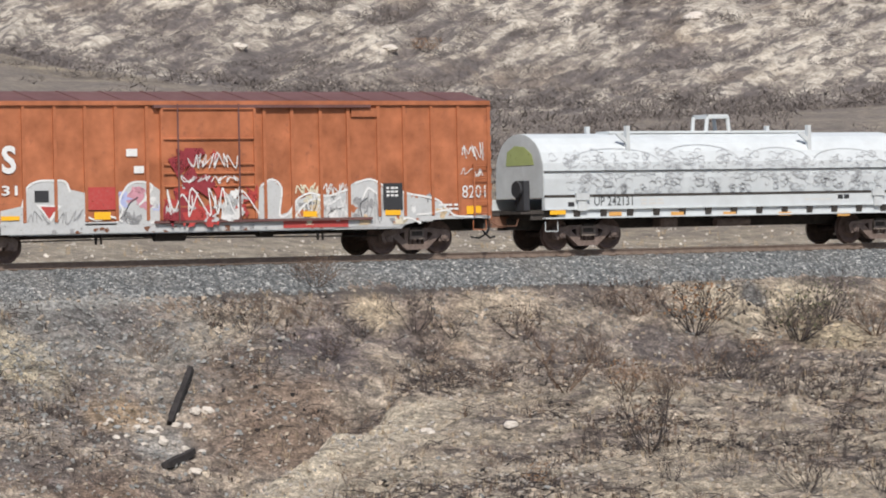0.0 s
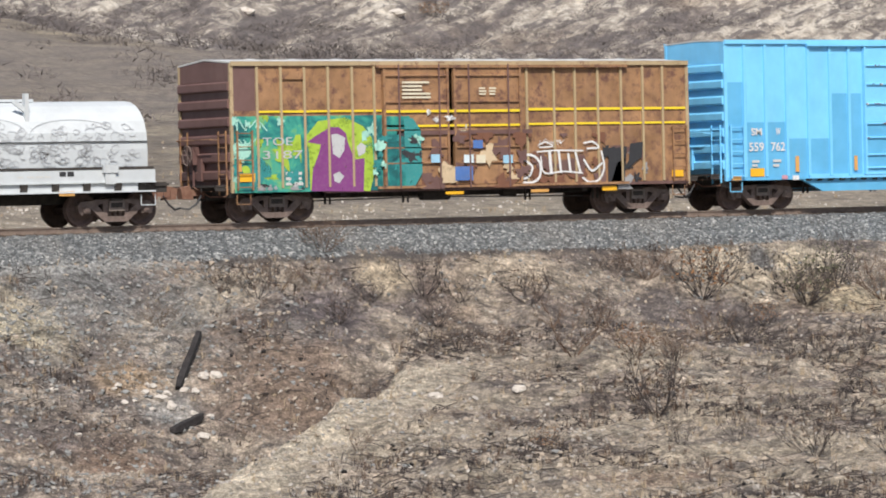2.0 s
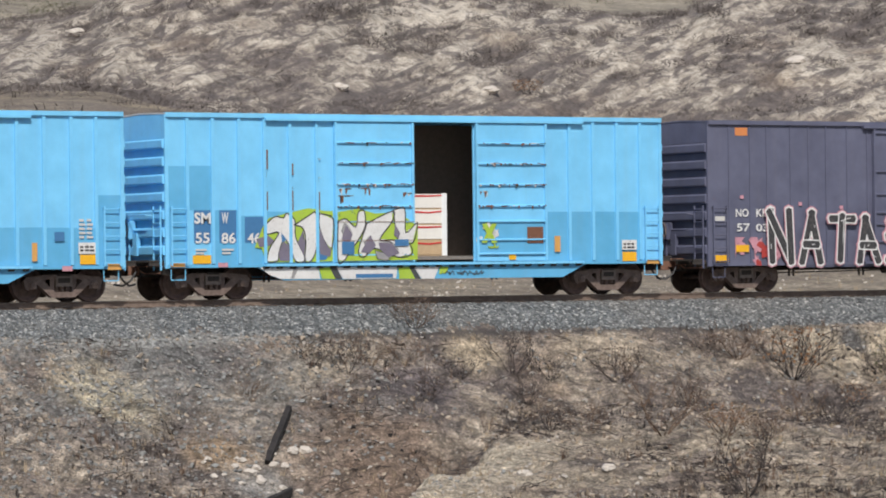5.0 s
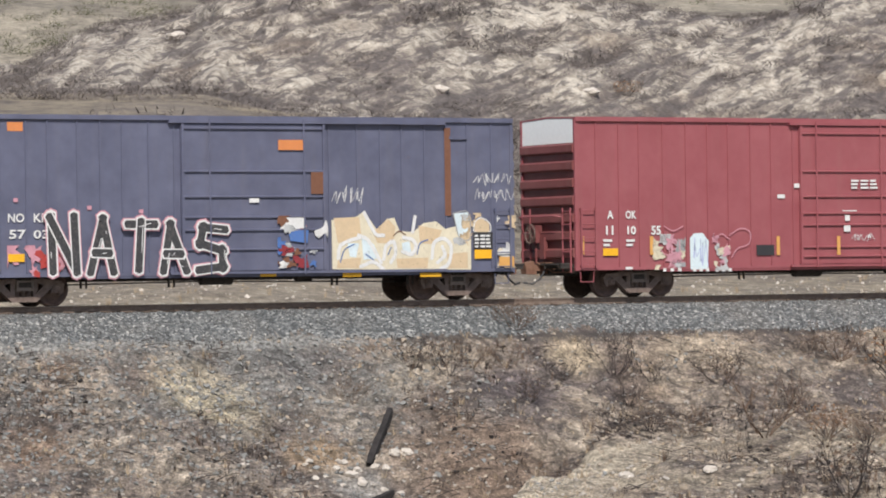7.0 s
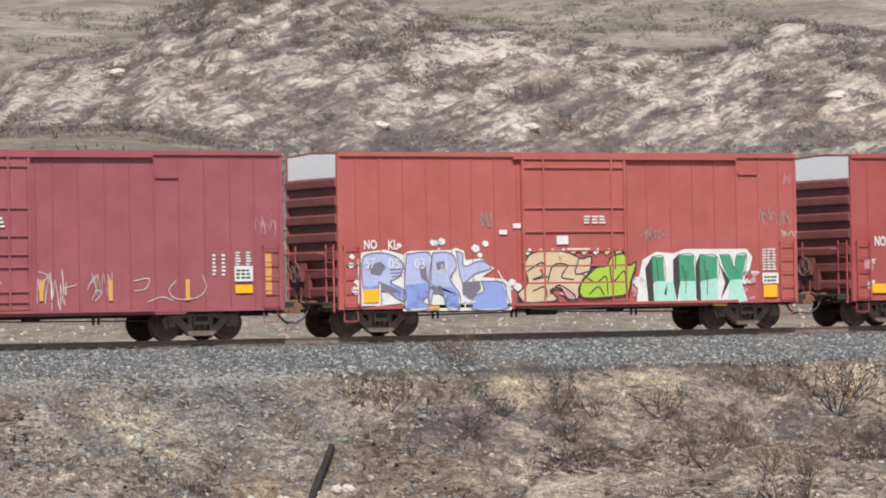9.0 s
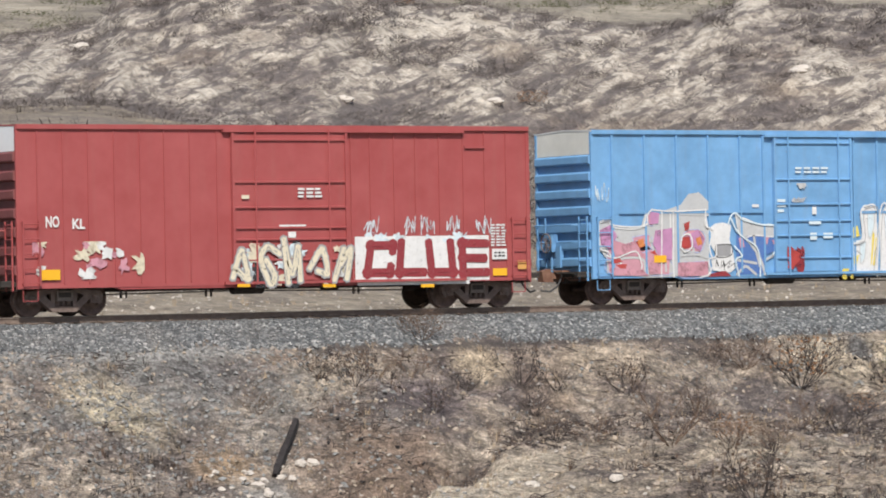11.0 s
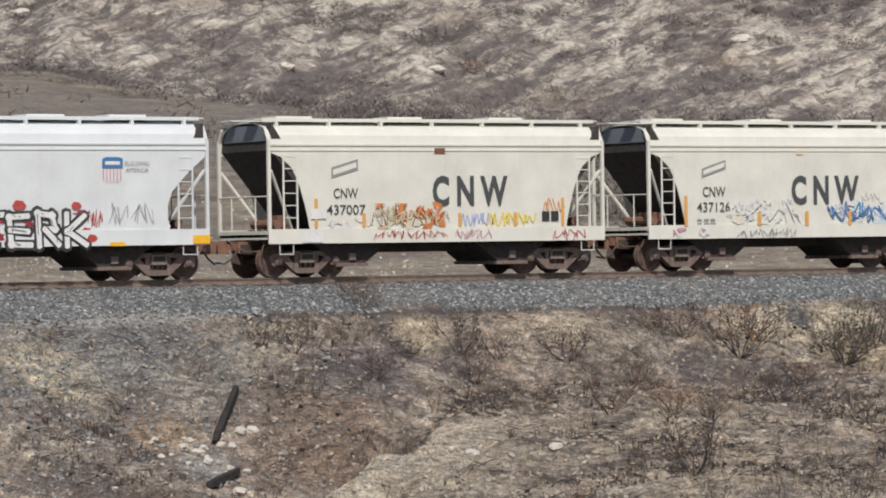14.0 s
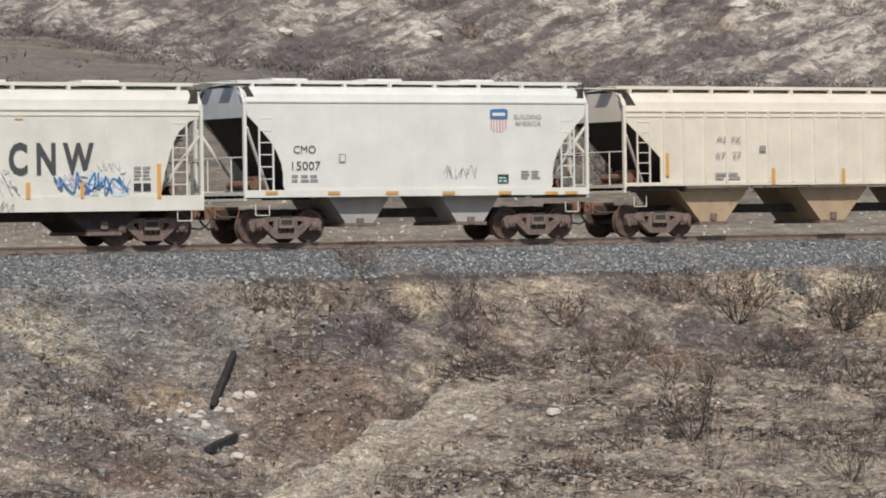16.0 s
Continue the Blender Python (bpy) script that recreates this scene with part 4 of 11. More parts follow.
    part("brake_housing", Mesh().box(bx - 0.09, bx + 0.12, 0.35, 0.75, zb + 0.75, zb + 1.25).box(bx, bx + 0.12, 0.05, 0.30, zb + 0.3, zb + 0.9).tube((bx, 0.5, zb), (bx, 0.5, zb + 0.8), 0.03, 6), spec.get("end", mat), car)
    wheel = Mesh()
    for i in range(16):
        t0, t1 = 2 * math.pi * i / 16, 2 * math.pi * (i + 1) / 16
        wheel.tube((bx - 0.16, 0.55 + 0.27 * math.cos(t0), zb + 1.0 + 0.27 * math.sin(t0)), (bx - 0.16, 0.55 + 0.27 * math.cos(t1), zb + 1.0 + 0.27 * math.sin(t1)), 0.018, 5)
    for i in range(4):
        t0 = math.pi * i / 4
        wheel.tube((bx - 0.15, 0.55 - 0.26 * math.cos(t0), zb + 1.0 - 0.26 * math.sin(t0)), (bx - 0.15, 0.55 + 0.26 * math.cos(t0), zb + 1.0 + 0.26 * math.sin(t0)), 0.012, 4)
    part("brake_wheel", wheel, MAT_FRAME, car)
    build_doors(car, spec, o, w, zb, zt)
    if spec.get("fishbelly"):
        notch = Mesh().prism_x([(-0.10, 0.0), (-0.02, 0.0), (-0.02, -0.07)], -0.09, 0.09).data("track_bracket", MAT_UNDER)
        for i in range(25):
            part("track_bracket", notch, None, car, at=(o + 2.9 + 0.41 * i, -w - 0.03, zb - 0.02))
    if spec.get("hatch"):
        a, b, c, e = spec["hatch"]
        part("vent_hatch", Mesh().box(o + a, o + b, -w - 0.06, -w, c, e), mat, car)
    spec["dress"](Dress(car, L))
    return car


def build_doors(car, spec, o, w, zb, zt):
    mat = spec.get("doormat", spec["mat"])
    doors = spec.get("doors", [spec["door"]])
    top = zt - 0.16
    t0, t1 = spec.get("track", (spec["door"][0] - 0.2, min(spec["L"] - 0.3, spec["door"][1] + 3.6)))
    part("door_track", Mesh().box(o + t0, o + t1, -w - 0.13, -w, top + 0.02, top + 0.10), spec.get("trackmat", mat), car, "upper door track")
    part("door_track", Mesh().box(o + t0, o + t1, -w - 0.13, -w, zb - 0.02, zb + 0.05), spec.get("trackmat", mat), car, "lower door track")
    for a, b in doors:
        z0 = zb + 0.07
        m = Mesh().box(o + a, o + b, -w - 0.075, -w - 0.01, z0, top)
        door = part("door", m, mat, car, spec.get("door_label", ""))
        for x in (a + 0.04, b - 0.04):
            part("door_stile", Mesh().box(o + x - 0.035, o + x + 0.035, -w - 0.125, -w - 0.07, z0, top), mat, door)
        for z in spec["bars"]:
            part("door_rib", Mesh().prism_x([(-w - 0.07, z - 0.022), (-w - 0.128, z - 0.022), (-w - 0.128, z + 0.015), (-w - 0.07, z + 0.03)], o + a + 0.06, o + b - 0.06), mat, door)
        for x in spec.get("rods", []):
            part("lock_rod", Mesh().tube((o + a + x, -w - 0.155, z0 - 0.1), (o + a + x, -w - 0.155, top + 0.12), 0.028, 6), spec.get("rodmat", mat), door)


def hopper(spec):
    """A covered hopper: rounded upper sides, cut-away ends with slope sheets, side sill, bays, running board and hatches."""
    L, H, zs = spec["L"], spec["H"], spec.get("sill_z", 0.98)
    o, w = -L / 2, 1.48
    mat = spec["mat"]
    car = thing("covered_hopper", spec["label"], "covered hopper", "cars of the freight train", (spec["x"] + L / 2, 0, 0))
    CARS.append(car)
    zk = spec.get("zk", H - 0.66)      # where the roof begins to curve in
    cut = spec["cut_line"][-1][0]
    deep = spec.get("sill_h", 0.36)
    # side sheets with curved cut-outs at both ends
    left = [(0.08, zk)] + spec["cut_line"] + [(spec["cut_line"][-1][0] + 0.06, zs + 0.02)]
    right = [(L - x, z) for x, z in left[::-1]]
    sheet = [(o + x, z) for x, z in left + right]
    for s in (-1, 1):
        y0, y1 = sorted((s * w, s * (w - 0.03)))
        part("side_sheet", Mesh().prism_y(sheet, y0, y1), mat, car)
        part("side_sill", Mesh().box(o, o + L, y0 - 0.03 * (s < 0), y1 + 0.03 * (s > 0), zs + 0.06 - deep, zs + 0.06), spec.get("sillmat", mat), car)
    # roof curve
    arc = []
    for i in range(13):
        t = math.pi * i / 12
        arc.append((-w * math.cos(t) if i not in (0, 12) else (-w if i == 0 else w), zk + (H - zk) * math.sin(t) ** 0.7))
    inner = [(y * 0.97, z - 0.04) for y, z in arc]
    part("roof", Mesh().prism_x(arc + inner[::-1], o + 0.08, o + L - 0.08), mat, car, smooth=False)
    part("seam_rail", Mesh().box(o + 0.08, o + L - 0.08, -w - 0.03, -w + 0.01, zk - 0.03, zk + 0.02), mat, car)
    if "zk" not in spec:
        part("seam_rail", Mesh().box(o + 0.08, o + L - 0.08, -w - 0.022, -w + 0.01, zk - 0.17, zk - 0.14), mat, car)
    for x in spec.get("ribs", []):
        part("side_post", Mesh().box(o + x - 0.035, o + x + 0.035, -w - 0.05, -w, zs + 0.05, zk), mat, car)
    # end slope sheets and end frames
    for s, x in ((-1, o), (1, o + L)):
        top_z, low_x = zk - 0.15, x - s * (cut + 0.2)
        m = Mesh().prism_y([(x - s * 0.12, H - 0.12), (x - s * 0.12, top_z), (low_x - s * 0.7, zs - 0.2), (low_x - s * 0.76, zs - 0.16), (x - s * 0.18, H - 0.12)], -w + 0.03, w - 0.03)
        # near-black colour stands in for the shade under the overhanging end
        part("slope_sheet", m, spec.get("slopemat", MAT_UNDER), car, "sloping end sheet with its shade put into the near-black colour")
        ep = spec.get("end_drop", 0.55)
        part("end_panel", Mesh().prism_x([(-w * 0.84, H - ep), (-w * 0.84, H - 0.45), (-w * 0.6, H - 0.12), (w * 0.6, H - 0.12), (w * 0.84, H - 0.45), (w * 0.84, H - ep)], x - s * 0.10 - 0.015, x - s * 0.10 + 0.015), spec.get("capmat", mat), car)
        fr = Mesh()
        for y in (-w + 0.02, w - 0.02):
            fr.box(x - s * 0.04 - 0.045, x - s * 0.04 + 0.045, y - 0.045, y + 0.045, zs - 0.1, H - 0.55)
            fr.tube((x - s * 0.04, y, H - 0.55), (x - s * 0.04, y * 0.86, H - 0.18), 0.045, 6)
            fr.tube((x - s * 0.1, y, zk - 0.7), (x - s * 1.1, y * 0.55, zs), 0.05, 6)
        fr.box(x - s * 0.04 - 0.04, x - s * 0.04 + 0.04, -w, w, zs - 0.22, zs + 0.02)
        part("end_frame", fr, spec.get("framemat", mat), car)
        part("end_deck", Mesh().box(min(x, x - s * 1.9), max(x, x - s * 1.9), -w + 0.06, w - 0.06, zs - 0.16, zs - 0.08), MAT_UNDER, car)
        gear = Mesh().box(x - s * 1.0 - 0.2, x - s * 1.0 + 0.2, -0.5, 0.2, zs - 0.05, zs + 0.45).tube((x - s * 0.6, -0.9, zs + 0.2), (x - s * 0.6, 0.5, zs + 0.2), 0.13, 10)
        part("brake_gear", gear, MAT_RUST, car)
        rail = Mesh()
        rail.path([(x - s * 0.02, -w, zs + 0.95), (x - s * 0.02, w, zs + 0.95)], 0.02, 5)
        for y in (-0.7, 0.7):
            rail.path([(x - s * 0.02, y, zs), (x - s * 0.02, y, zs + 0.95)], 0.02, 5)
        part("handrail", rail, spec.get("framemat", mat), car)
        lad = ladder_mesh(0.42, zs - 0.05, H - 0.9 if s < 0 else H - 0.95, 7, 0, 0.02)
        part("side_ladder", lad, spec.get("framemat", mat), car, at=(x + 0.48 if s < 0 else x - 0.9, -w + 0.02, 0))
        part("step", stirrup_mesh(), mat, car, at=(x + 0.35 if s < 0 else x - 0.77, -w + 0.02, zs - 0.62))
    # running board, supports, hatches
    board = Mesh().box(o - 0.15, o + L + 0.15, -0.95, -0.35, H + 0.03, H + 0.06).box(o - 0.15, o + L + 0.15, 0.35, 0.95, H + 0.03, H + 0.06)
    part("running_board", board, spec.get("boardmat", mat), car, "galvanised steel running board")
    part("roof_rail", Mesh().box(o + 0.05, o + L - 0.05, -1.06, -0.98, H - 0.02, H + 0.07), spec.get("boardmat", mat), car)
    n = spec.get("brackets", 7)
    br = Mesh().box(-0.035, 0.035, -1.12, -0.95, H - 0.26, H + 0.03).data("bracket", mat)
    for i in range(n):
        part("bracket", br, None, car, at=(o + 0.5 + (L - 1.0) * i / (n - 1), 0, 0))
    hatch = Mesh().prism_x([(-0.45, H), (-0.42, H + 0.15), (0.42, H + 0.15), (0.45, H)], -0.55, 0.55).data("hatch", mat)
    for x in spec.get("hatches", []):
        part("hatch", hatch, None, car, at=(o + x, 0, 0))
    # bays
    bw = spec.get("bay", 1.5)
    for x in spec.get("bays", (L / 2 - 1.55, L / 2 + 1.55)):
        pts = [(o + x - bw, zs - 0.1), (o + x + bw, zs - 0.1), (o + x + 0.42, spec.get("bay_z", 0.36)), (o + x - 0.42, spec.get("bay_z", 0.36))]
        # without baymat, the sill's shade is put into the bay's dark colour
        bay = part("hopper_bay", Mesh().prism_y(pts, -1.12, 1.12), spec.get("baymat", MAT_UNDER), car)
        part("outlet_gate", Mesh().box(o + x - 0.5, o + x + 0.5, -1.18, 1.18, spec.get("bay_z", 0.36) - 0.08, spec.get("bay_z", 0.36) + 0.02).box(o + x - 0.1, o + x + 0.1, -1.2, -1.1, 0.45, 0.65), MAT_FRAME, bay)
    part("centre_sill", Mesh().box(o - 0.2, o + L + 0.2, -0.25, 0.25, 0.66, 0.92), MAT_UNDER, car)
    a = spec.get("axle", 0.6)
    add_bogie(car, o + a + 0.889)
    add_bogie(car, o + L - a - 0.889)
    add_coupler(car, o - 0.02, -1)
    add_coupler(car, o + L + 0.02, 1)
    spec["dress"](Dress(car, L, w))
    return car


def coil_car(spec):
    """A coil car: long rounded hood on a low side-sill frame, lifting brackets, end platforms."""
    L = spec["L"]
    o, w = -L / 2, 1.45
    mat = spec["mat"]
    car = thing("coil_car", spec["label"], "coil car", "cars of the freight train", (spec["x"] + L / 2, 0, 0))
    CARS.append(car)
    z0, zt = 1.52, 3.36
    hw = 1.30
    arc = [(-hw + 0.02, z0), (-hw, 2.05)]
    for i in range(13):
        t = math.pi * i / 12
        arc.append((-hw * math.cos(t), 2.05 + (zt - 2.05) * math.sin(t) ** 0.8))
    arc += [(hw, 2.05), (hw - 0.02, z0)]
    hood = part("hood", Mesh().prism_x(arc, o + 0.12, o + L - 0.12), mat, car, "white rounded steel hood with worn markings", smooth=False)
    for x in (o + 0.12, o + L - 0.12):
        s = -1 if x < 0 else 1
        part("hood_end", Mesh().prism_x([(y * 0.985, z - 0.01) for y, z in arc], min(x, x + s * 0.015), max(x, x + s * 0.015)), spec["endmat"], hood, "grey hood end")
    part("end_patch", Mesh().prism_x([(-0.8, 2.45), (0.7, 2.45), (0.62, 2.85), (0.2, 3.02), (-0.3, 2.98), (-0.7, 2.75)], o + 0.095, o + 0.1), G_FADELIME, hood, "faded lime green spray on the hood end")
    part("hood_seam", Mesh().box(o + 0.12, o + L - 0.12, -hw - 0.03, -hw + 0.04, 2.245, 2.268), MAT_LETTER, hood)
    part("hood_rim", Mesh().box(o + 0.05, o + L - 0.05, -1.50, -1.40, z0 - 0.01, z0 + 0.06), MAT_UNDER, hood, "dark lower rim")
    part("crown_plate", Mesh().box(o + 3.0, o + 10.2, -0.35, 0.35, zt - 0.01, zt + 0.06), mat, hood)
    for x in (o + 3.15, o + 9.65):
        part("stacking_bracket", Mesh().box(x - 0.06, x + 0.06, -1.12, -0.98, 2.6, 3.55).prism_y([(x - 0.40, 3.30), (x, 3.0), (x + 0.05, 3.1), (x - 0.3, 3.38)], -1.1, -1.02), COILEND, hood)
        part("stacking_bracket", Mesh().box(x - 0.06, x + 0.06, 0.98, 1.10, 2.85, 3.6), COILEND, hood)
    lift = Mesh()
    for y in (-0.35, 0.35):
        lift.path([(-0.42, y, zt), (-0.36, y, zt + 0.48), (0.36, y, zt + 0.48), (0.42, y, zt)], 0.06, 6)
    lift.box(-0.36, 0.36, -0.4, 0.4, zt + 0.42, zt + 0.54)
    part("lifting_frame", lift, mat, hood, at=(o + 6.85, 0, 0))
    # frame
    for s in (-1, 1):
        y0, y1 = sorted((s * 1.49, s * 1.35))
        part("side_sill", Mesh().box(o, o + L, y0, y1, 1.18, 1.50), spec["sillmat"], car, "pale side sill")
        part("side_sill_flange", Mesh().box(o, o + L, y0 - 0.03, y1, 1.15, 1.19).box(o, o + L, y0 - 0.03, y1, 0.90, 0.94), spec["sillmat"], car)
        part("lower_web", Mesh().box(o + 0.5, o + L - 0.5, y0 + 0.05, y1, 0.94, 1.16), spec["sillmat"], car)
    brk = Mesh().prism_x([(-1.52, 1.17), (-1.42, 1.17), (-1.42, 0.95), (-1.46, 0.95)], -0.1, 0.1).data("sill_bracket", MAT_UNDER)
    for i in range(13):
        part("sill_bracket", brk, None, car, at=(o + 1.1 + (L - 2.2) * i / 12, 0, 0))
    part("deck", Mesh().box(o - 0.4, o + L + 0.4, -1.35, 1.35, 0.88, 1.16), MAT_UNDER, car)
    part("centre_sill", Mesh().box(o - 0.5, o + L + 0.5, -0.28, 0.28, 0.6, 0.95), MAT_UNDER, car)
    part("end_platform", Mesh().box(o - 0.75, o + 0.05, -1.4, 1.4, 1.05, 1.12), MAT_UNDER, car)
    part("end_platform", Mesh().box(o + L - 0.05, o + L + 0.45, -1.4, 1.4, 1.05, 1.12), MAT_UNDER, car)
    for x in (o + 1.25, o + L - 1.35):
        part("hood_lock", Mesh().box(x - 0.22, x + 0.22, -1.58, -1.48, 1.42, 1.62).box(x - 0.15, x + 0.15, -1.55, -1.48, 1.12, 1.42), COILEND, car)
    part("hand_brake", Mesh().box(o - 0.55, o - 0.35, -1.25, -0.8, 1.15, 2.0).tube((o - 0.58, -1.0, 1.75), (o - 0.66, -1.0, 1.75), 0.24, 14), MAT_BLACK, car)
    part("brake_valve", Mesh().box(o + 4.3, o + 4.9, -1.0, -0.6, 0.60, 0.86), MAT_FRAME, car)
    part("brake_reservoir", Mesh().tube((o + 6.3, -0.9, 0.72), (o + 7.5, -0.9, 0.72), 0.13, 10), MAT_FRAME, car)
    add_bogie(car, o + 1.69)
    add_bogie(car, o + 12.2)
    add_coupler(car, o - 0.75, -1)
    add_coupler(car, o + L + 0.45, 1)
    spec["dress"](Dress(car, L, 1.49))
    # thin scrawl over the curved hood
    def hood_y(z):
        k = min(1.0, max(0.0, (z - 2.05) / (zt - 2.05)))
        t = math.asin(k ** 1.25)
        return -hw * math.cos(t) - 0.012 if z > 2.05 else -hw - 0.012
    rnd = random.Random(77)
    for c in range(40):
        cx = 1.0 + 11.3 * c / 39
        m = Mesh()
        for i in range(7):
            pts = []
            x, z = cx + rnd.uniform(-0.5, 0.5), rnd.uniform(1.65, 2.75)
            ang, turn = rnd.uniform(0, 6.3), rnd.choice((-1, 1))
            for j in range(9):
                pts.append((x, z))
                ang += rnd.uniform(0.2, 1.5) * turn
                x, z = x + 0.10 * math.cos(ang), min(2.95, max(1.62, z + 0.085 * math.sin(ang)))
            for (ax, az), (bx, bz) in zip(pts, pts[1:]):
                h = 0.006 + 0.009 * rnd.random()
                m.add([(o + ax, hood_y(az + h), az + h), (o + ax, hood_y(az - h), az - h), (o + bx + 0.01, hood_y(bz - h), bz - h), (o + bx + 0.01, hood_y(bz + h), bz + h)], [(0, 1, 2, 3)])
        part("graffiti_scrawl", m, G_FADED, hood, "worn thin dark marker scrawl")
    for x0, x1, top in ((1.0, 4.2, 2.9), (4.2, 7.0, 3.0), (7.2, 9.6, 2.9), (9.6, 12.2, 2.85)):
        m = Mesh()
        for j in range(14):
            t0, t1 = math.pi * j / 14, math.pi * (j + 1) / 14
            ax, bx = (x0 + x1) / 2 - (x1 - x0) / 2 * math.cos(t0), (x0 + x1) / 2 - (x1 - x0) / 2 * math.cos(t1)
            az, bz = 2.1 + (top - 2.1) * math.sin(t0) ** 0.5, 2.1 + (top - 2.1) * math.sin(t1) ** 0.5
            m.add([(o + ax, hood_y(az + 0.009), az + 0.009), (o + ax, hood_y(az - 0.009), az - 0.009), (o + bx, hood_y(bz - 0.009), bz - 0.009), (o + bx, hood_y(bz + 0.009), bz + 0.009)], [(0, 1, 2, 3)])
        part("graffiti_outline", m, G_FADED, hood)
    for x in (o + 0.05, o + L - 0.4):
        part("step", stirrup_mesh(), mat, car, at=(x, -1.42, 0.55))
    return car


ORANGE = paint("orange_brown_paint", (0.375, 0.118, 0.045), 0.6, 0.4, (0.22, 0.075, 0.04), 0.30, dirt=(0.16, 0.07, 0.045))
ROOFRED = paint("dark_red_roof_paint", (0.105, 0.033, 0.032), 0.7, 0.3)
CREAM = paint("cream_white_paint", (0.54, 0.575, 0.60), 0.5, 0.08, fade=0.06, dirt_amount=0.2)
COILEND = paint("grey_paint", (0.52, 0.55, 0.57), 0.5, 0.1)
BROWN = paint("brown_paint", (0.31, 0.165, 0.075), 0.6, 0.85, (0.12, 0.055, 0.042), 0.35, (0.17, 0.10, 0.075), 0.8)
TANPOST = paint("tan_post_paint", (0.40, 0.30, 0.17), 0.6, 0.5)
G_FADELIME = g("faded_lime", (0.36, 0.42, 0.16))
G_FADED = g("faded_marker", (0.36, 0.37, 0.39))
MAT_STRIPE = plain("yellow_stripe_paint", (0.80, 0.58, 0.03), 0.5, 0.1)
BROWNEND = paint("dark_maroon_paint", (0.12, 0.055, 0.05), 0.6, 0.2)
ROOFGALV = paint("galvanised_roof", (0.58, 0.58, 0.57), 0.5, 0.15)
BLUE = paint("sky_blue_paint", (0.175, 0.58, 0.93), 0.5, 0.04, fade=0.07, dirt_amount=0.2)
BLUE_DARK = paint("darker_blue_paint", (0.09, 0.41, 0.70), 0.5, 0.05, fade=0.07, dirt_amount=0.2)
NAVYBLUE = plain("navy_blue_paint", (0.05, 0.17, 0.36), 0.6, 0.15)
NAVY = paint("slate_blue_paint", (0.085, 0.095, 0.165), 0.55, 0.15, dirt_amount=0.2)
MAROON = paint("dark_red_paint", (0.28, 0.060, 0.078), 0.55, 0.1, fade=0.06, dirt_amount=0.2)
RED = paint("red_paint", (0.385, 0.077, 0.074), 0.55, 0.08, fade=0.06, dirt_amount=0.2)
RED_B = paint("deep_red_paint", (0.33, 0.05, 0.054), 0.55, 0.08, fade=0.06, dirt_amount=0.2)
# darker copy of the red: the ends' weaker light put into the colour
END_RED = paint("shaded_red_end_paint", (0.17, 0.034, 0.038), 0.55, 0.15)
MIDBLUE = paint("medium_blue_paint", (0.135, 0.335, 0.60), 0.55, 0.2, (0.36, 0.27, 0.2))
HOPPER_WHITE = paint("white_hopper_paint", (0.65, 0.68, 0.70), 0.5, 0.06, fade=0.05, dirt_amount=0.18)
HOPPER_WARM = paint("clean_white_hopper_paint", (0.69, 0.70, 0.66), 0.5, 0.04, fade=0.05, dirt_amount=0.15)
HOPPER_GREY = paint("warm_grey_hopper_paint", (0.67, 0.66, 0.60), 0.55, 0.08, fade=0.06, dirt_amount=0.18)
HOPPER_CREAM = paint("cream_hopper_paint", (0.70, 0.64, 0.54), 0.55, 0.08, fade=0.06, dirt_amount=0.18)
HOPPER_END = paint("dark_slate_end", (0.13, 0.15, 0.185), 0.5, 0.15)
BAY_TAN = paint("tan_bay_paint", (0.40, 0.29, 0.18), 0.6, 0.4)
BAY_GREY = paint("grey_bay_paint", (0.36, 0.35, 0.33), 0.6, 0.3)
MAT_STENCIL2 = plain("grey_stencil", (0.26, 0.26, 0.26), 0.7, 0.2)
MAT_WRAP = plain("white_wrap", (0.78, 0.75, 0.70), 0.4, 0.08)
MAT_LUMBER = plain("lumber", (0.50, 0.36, 0.22), 0.8, 0.2)


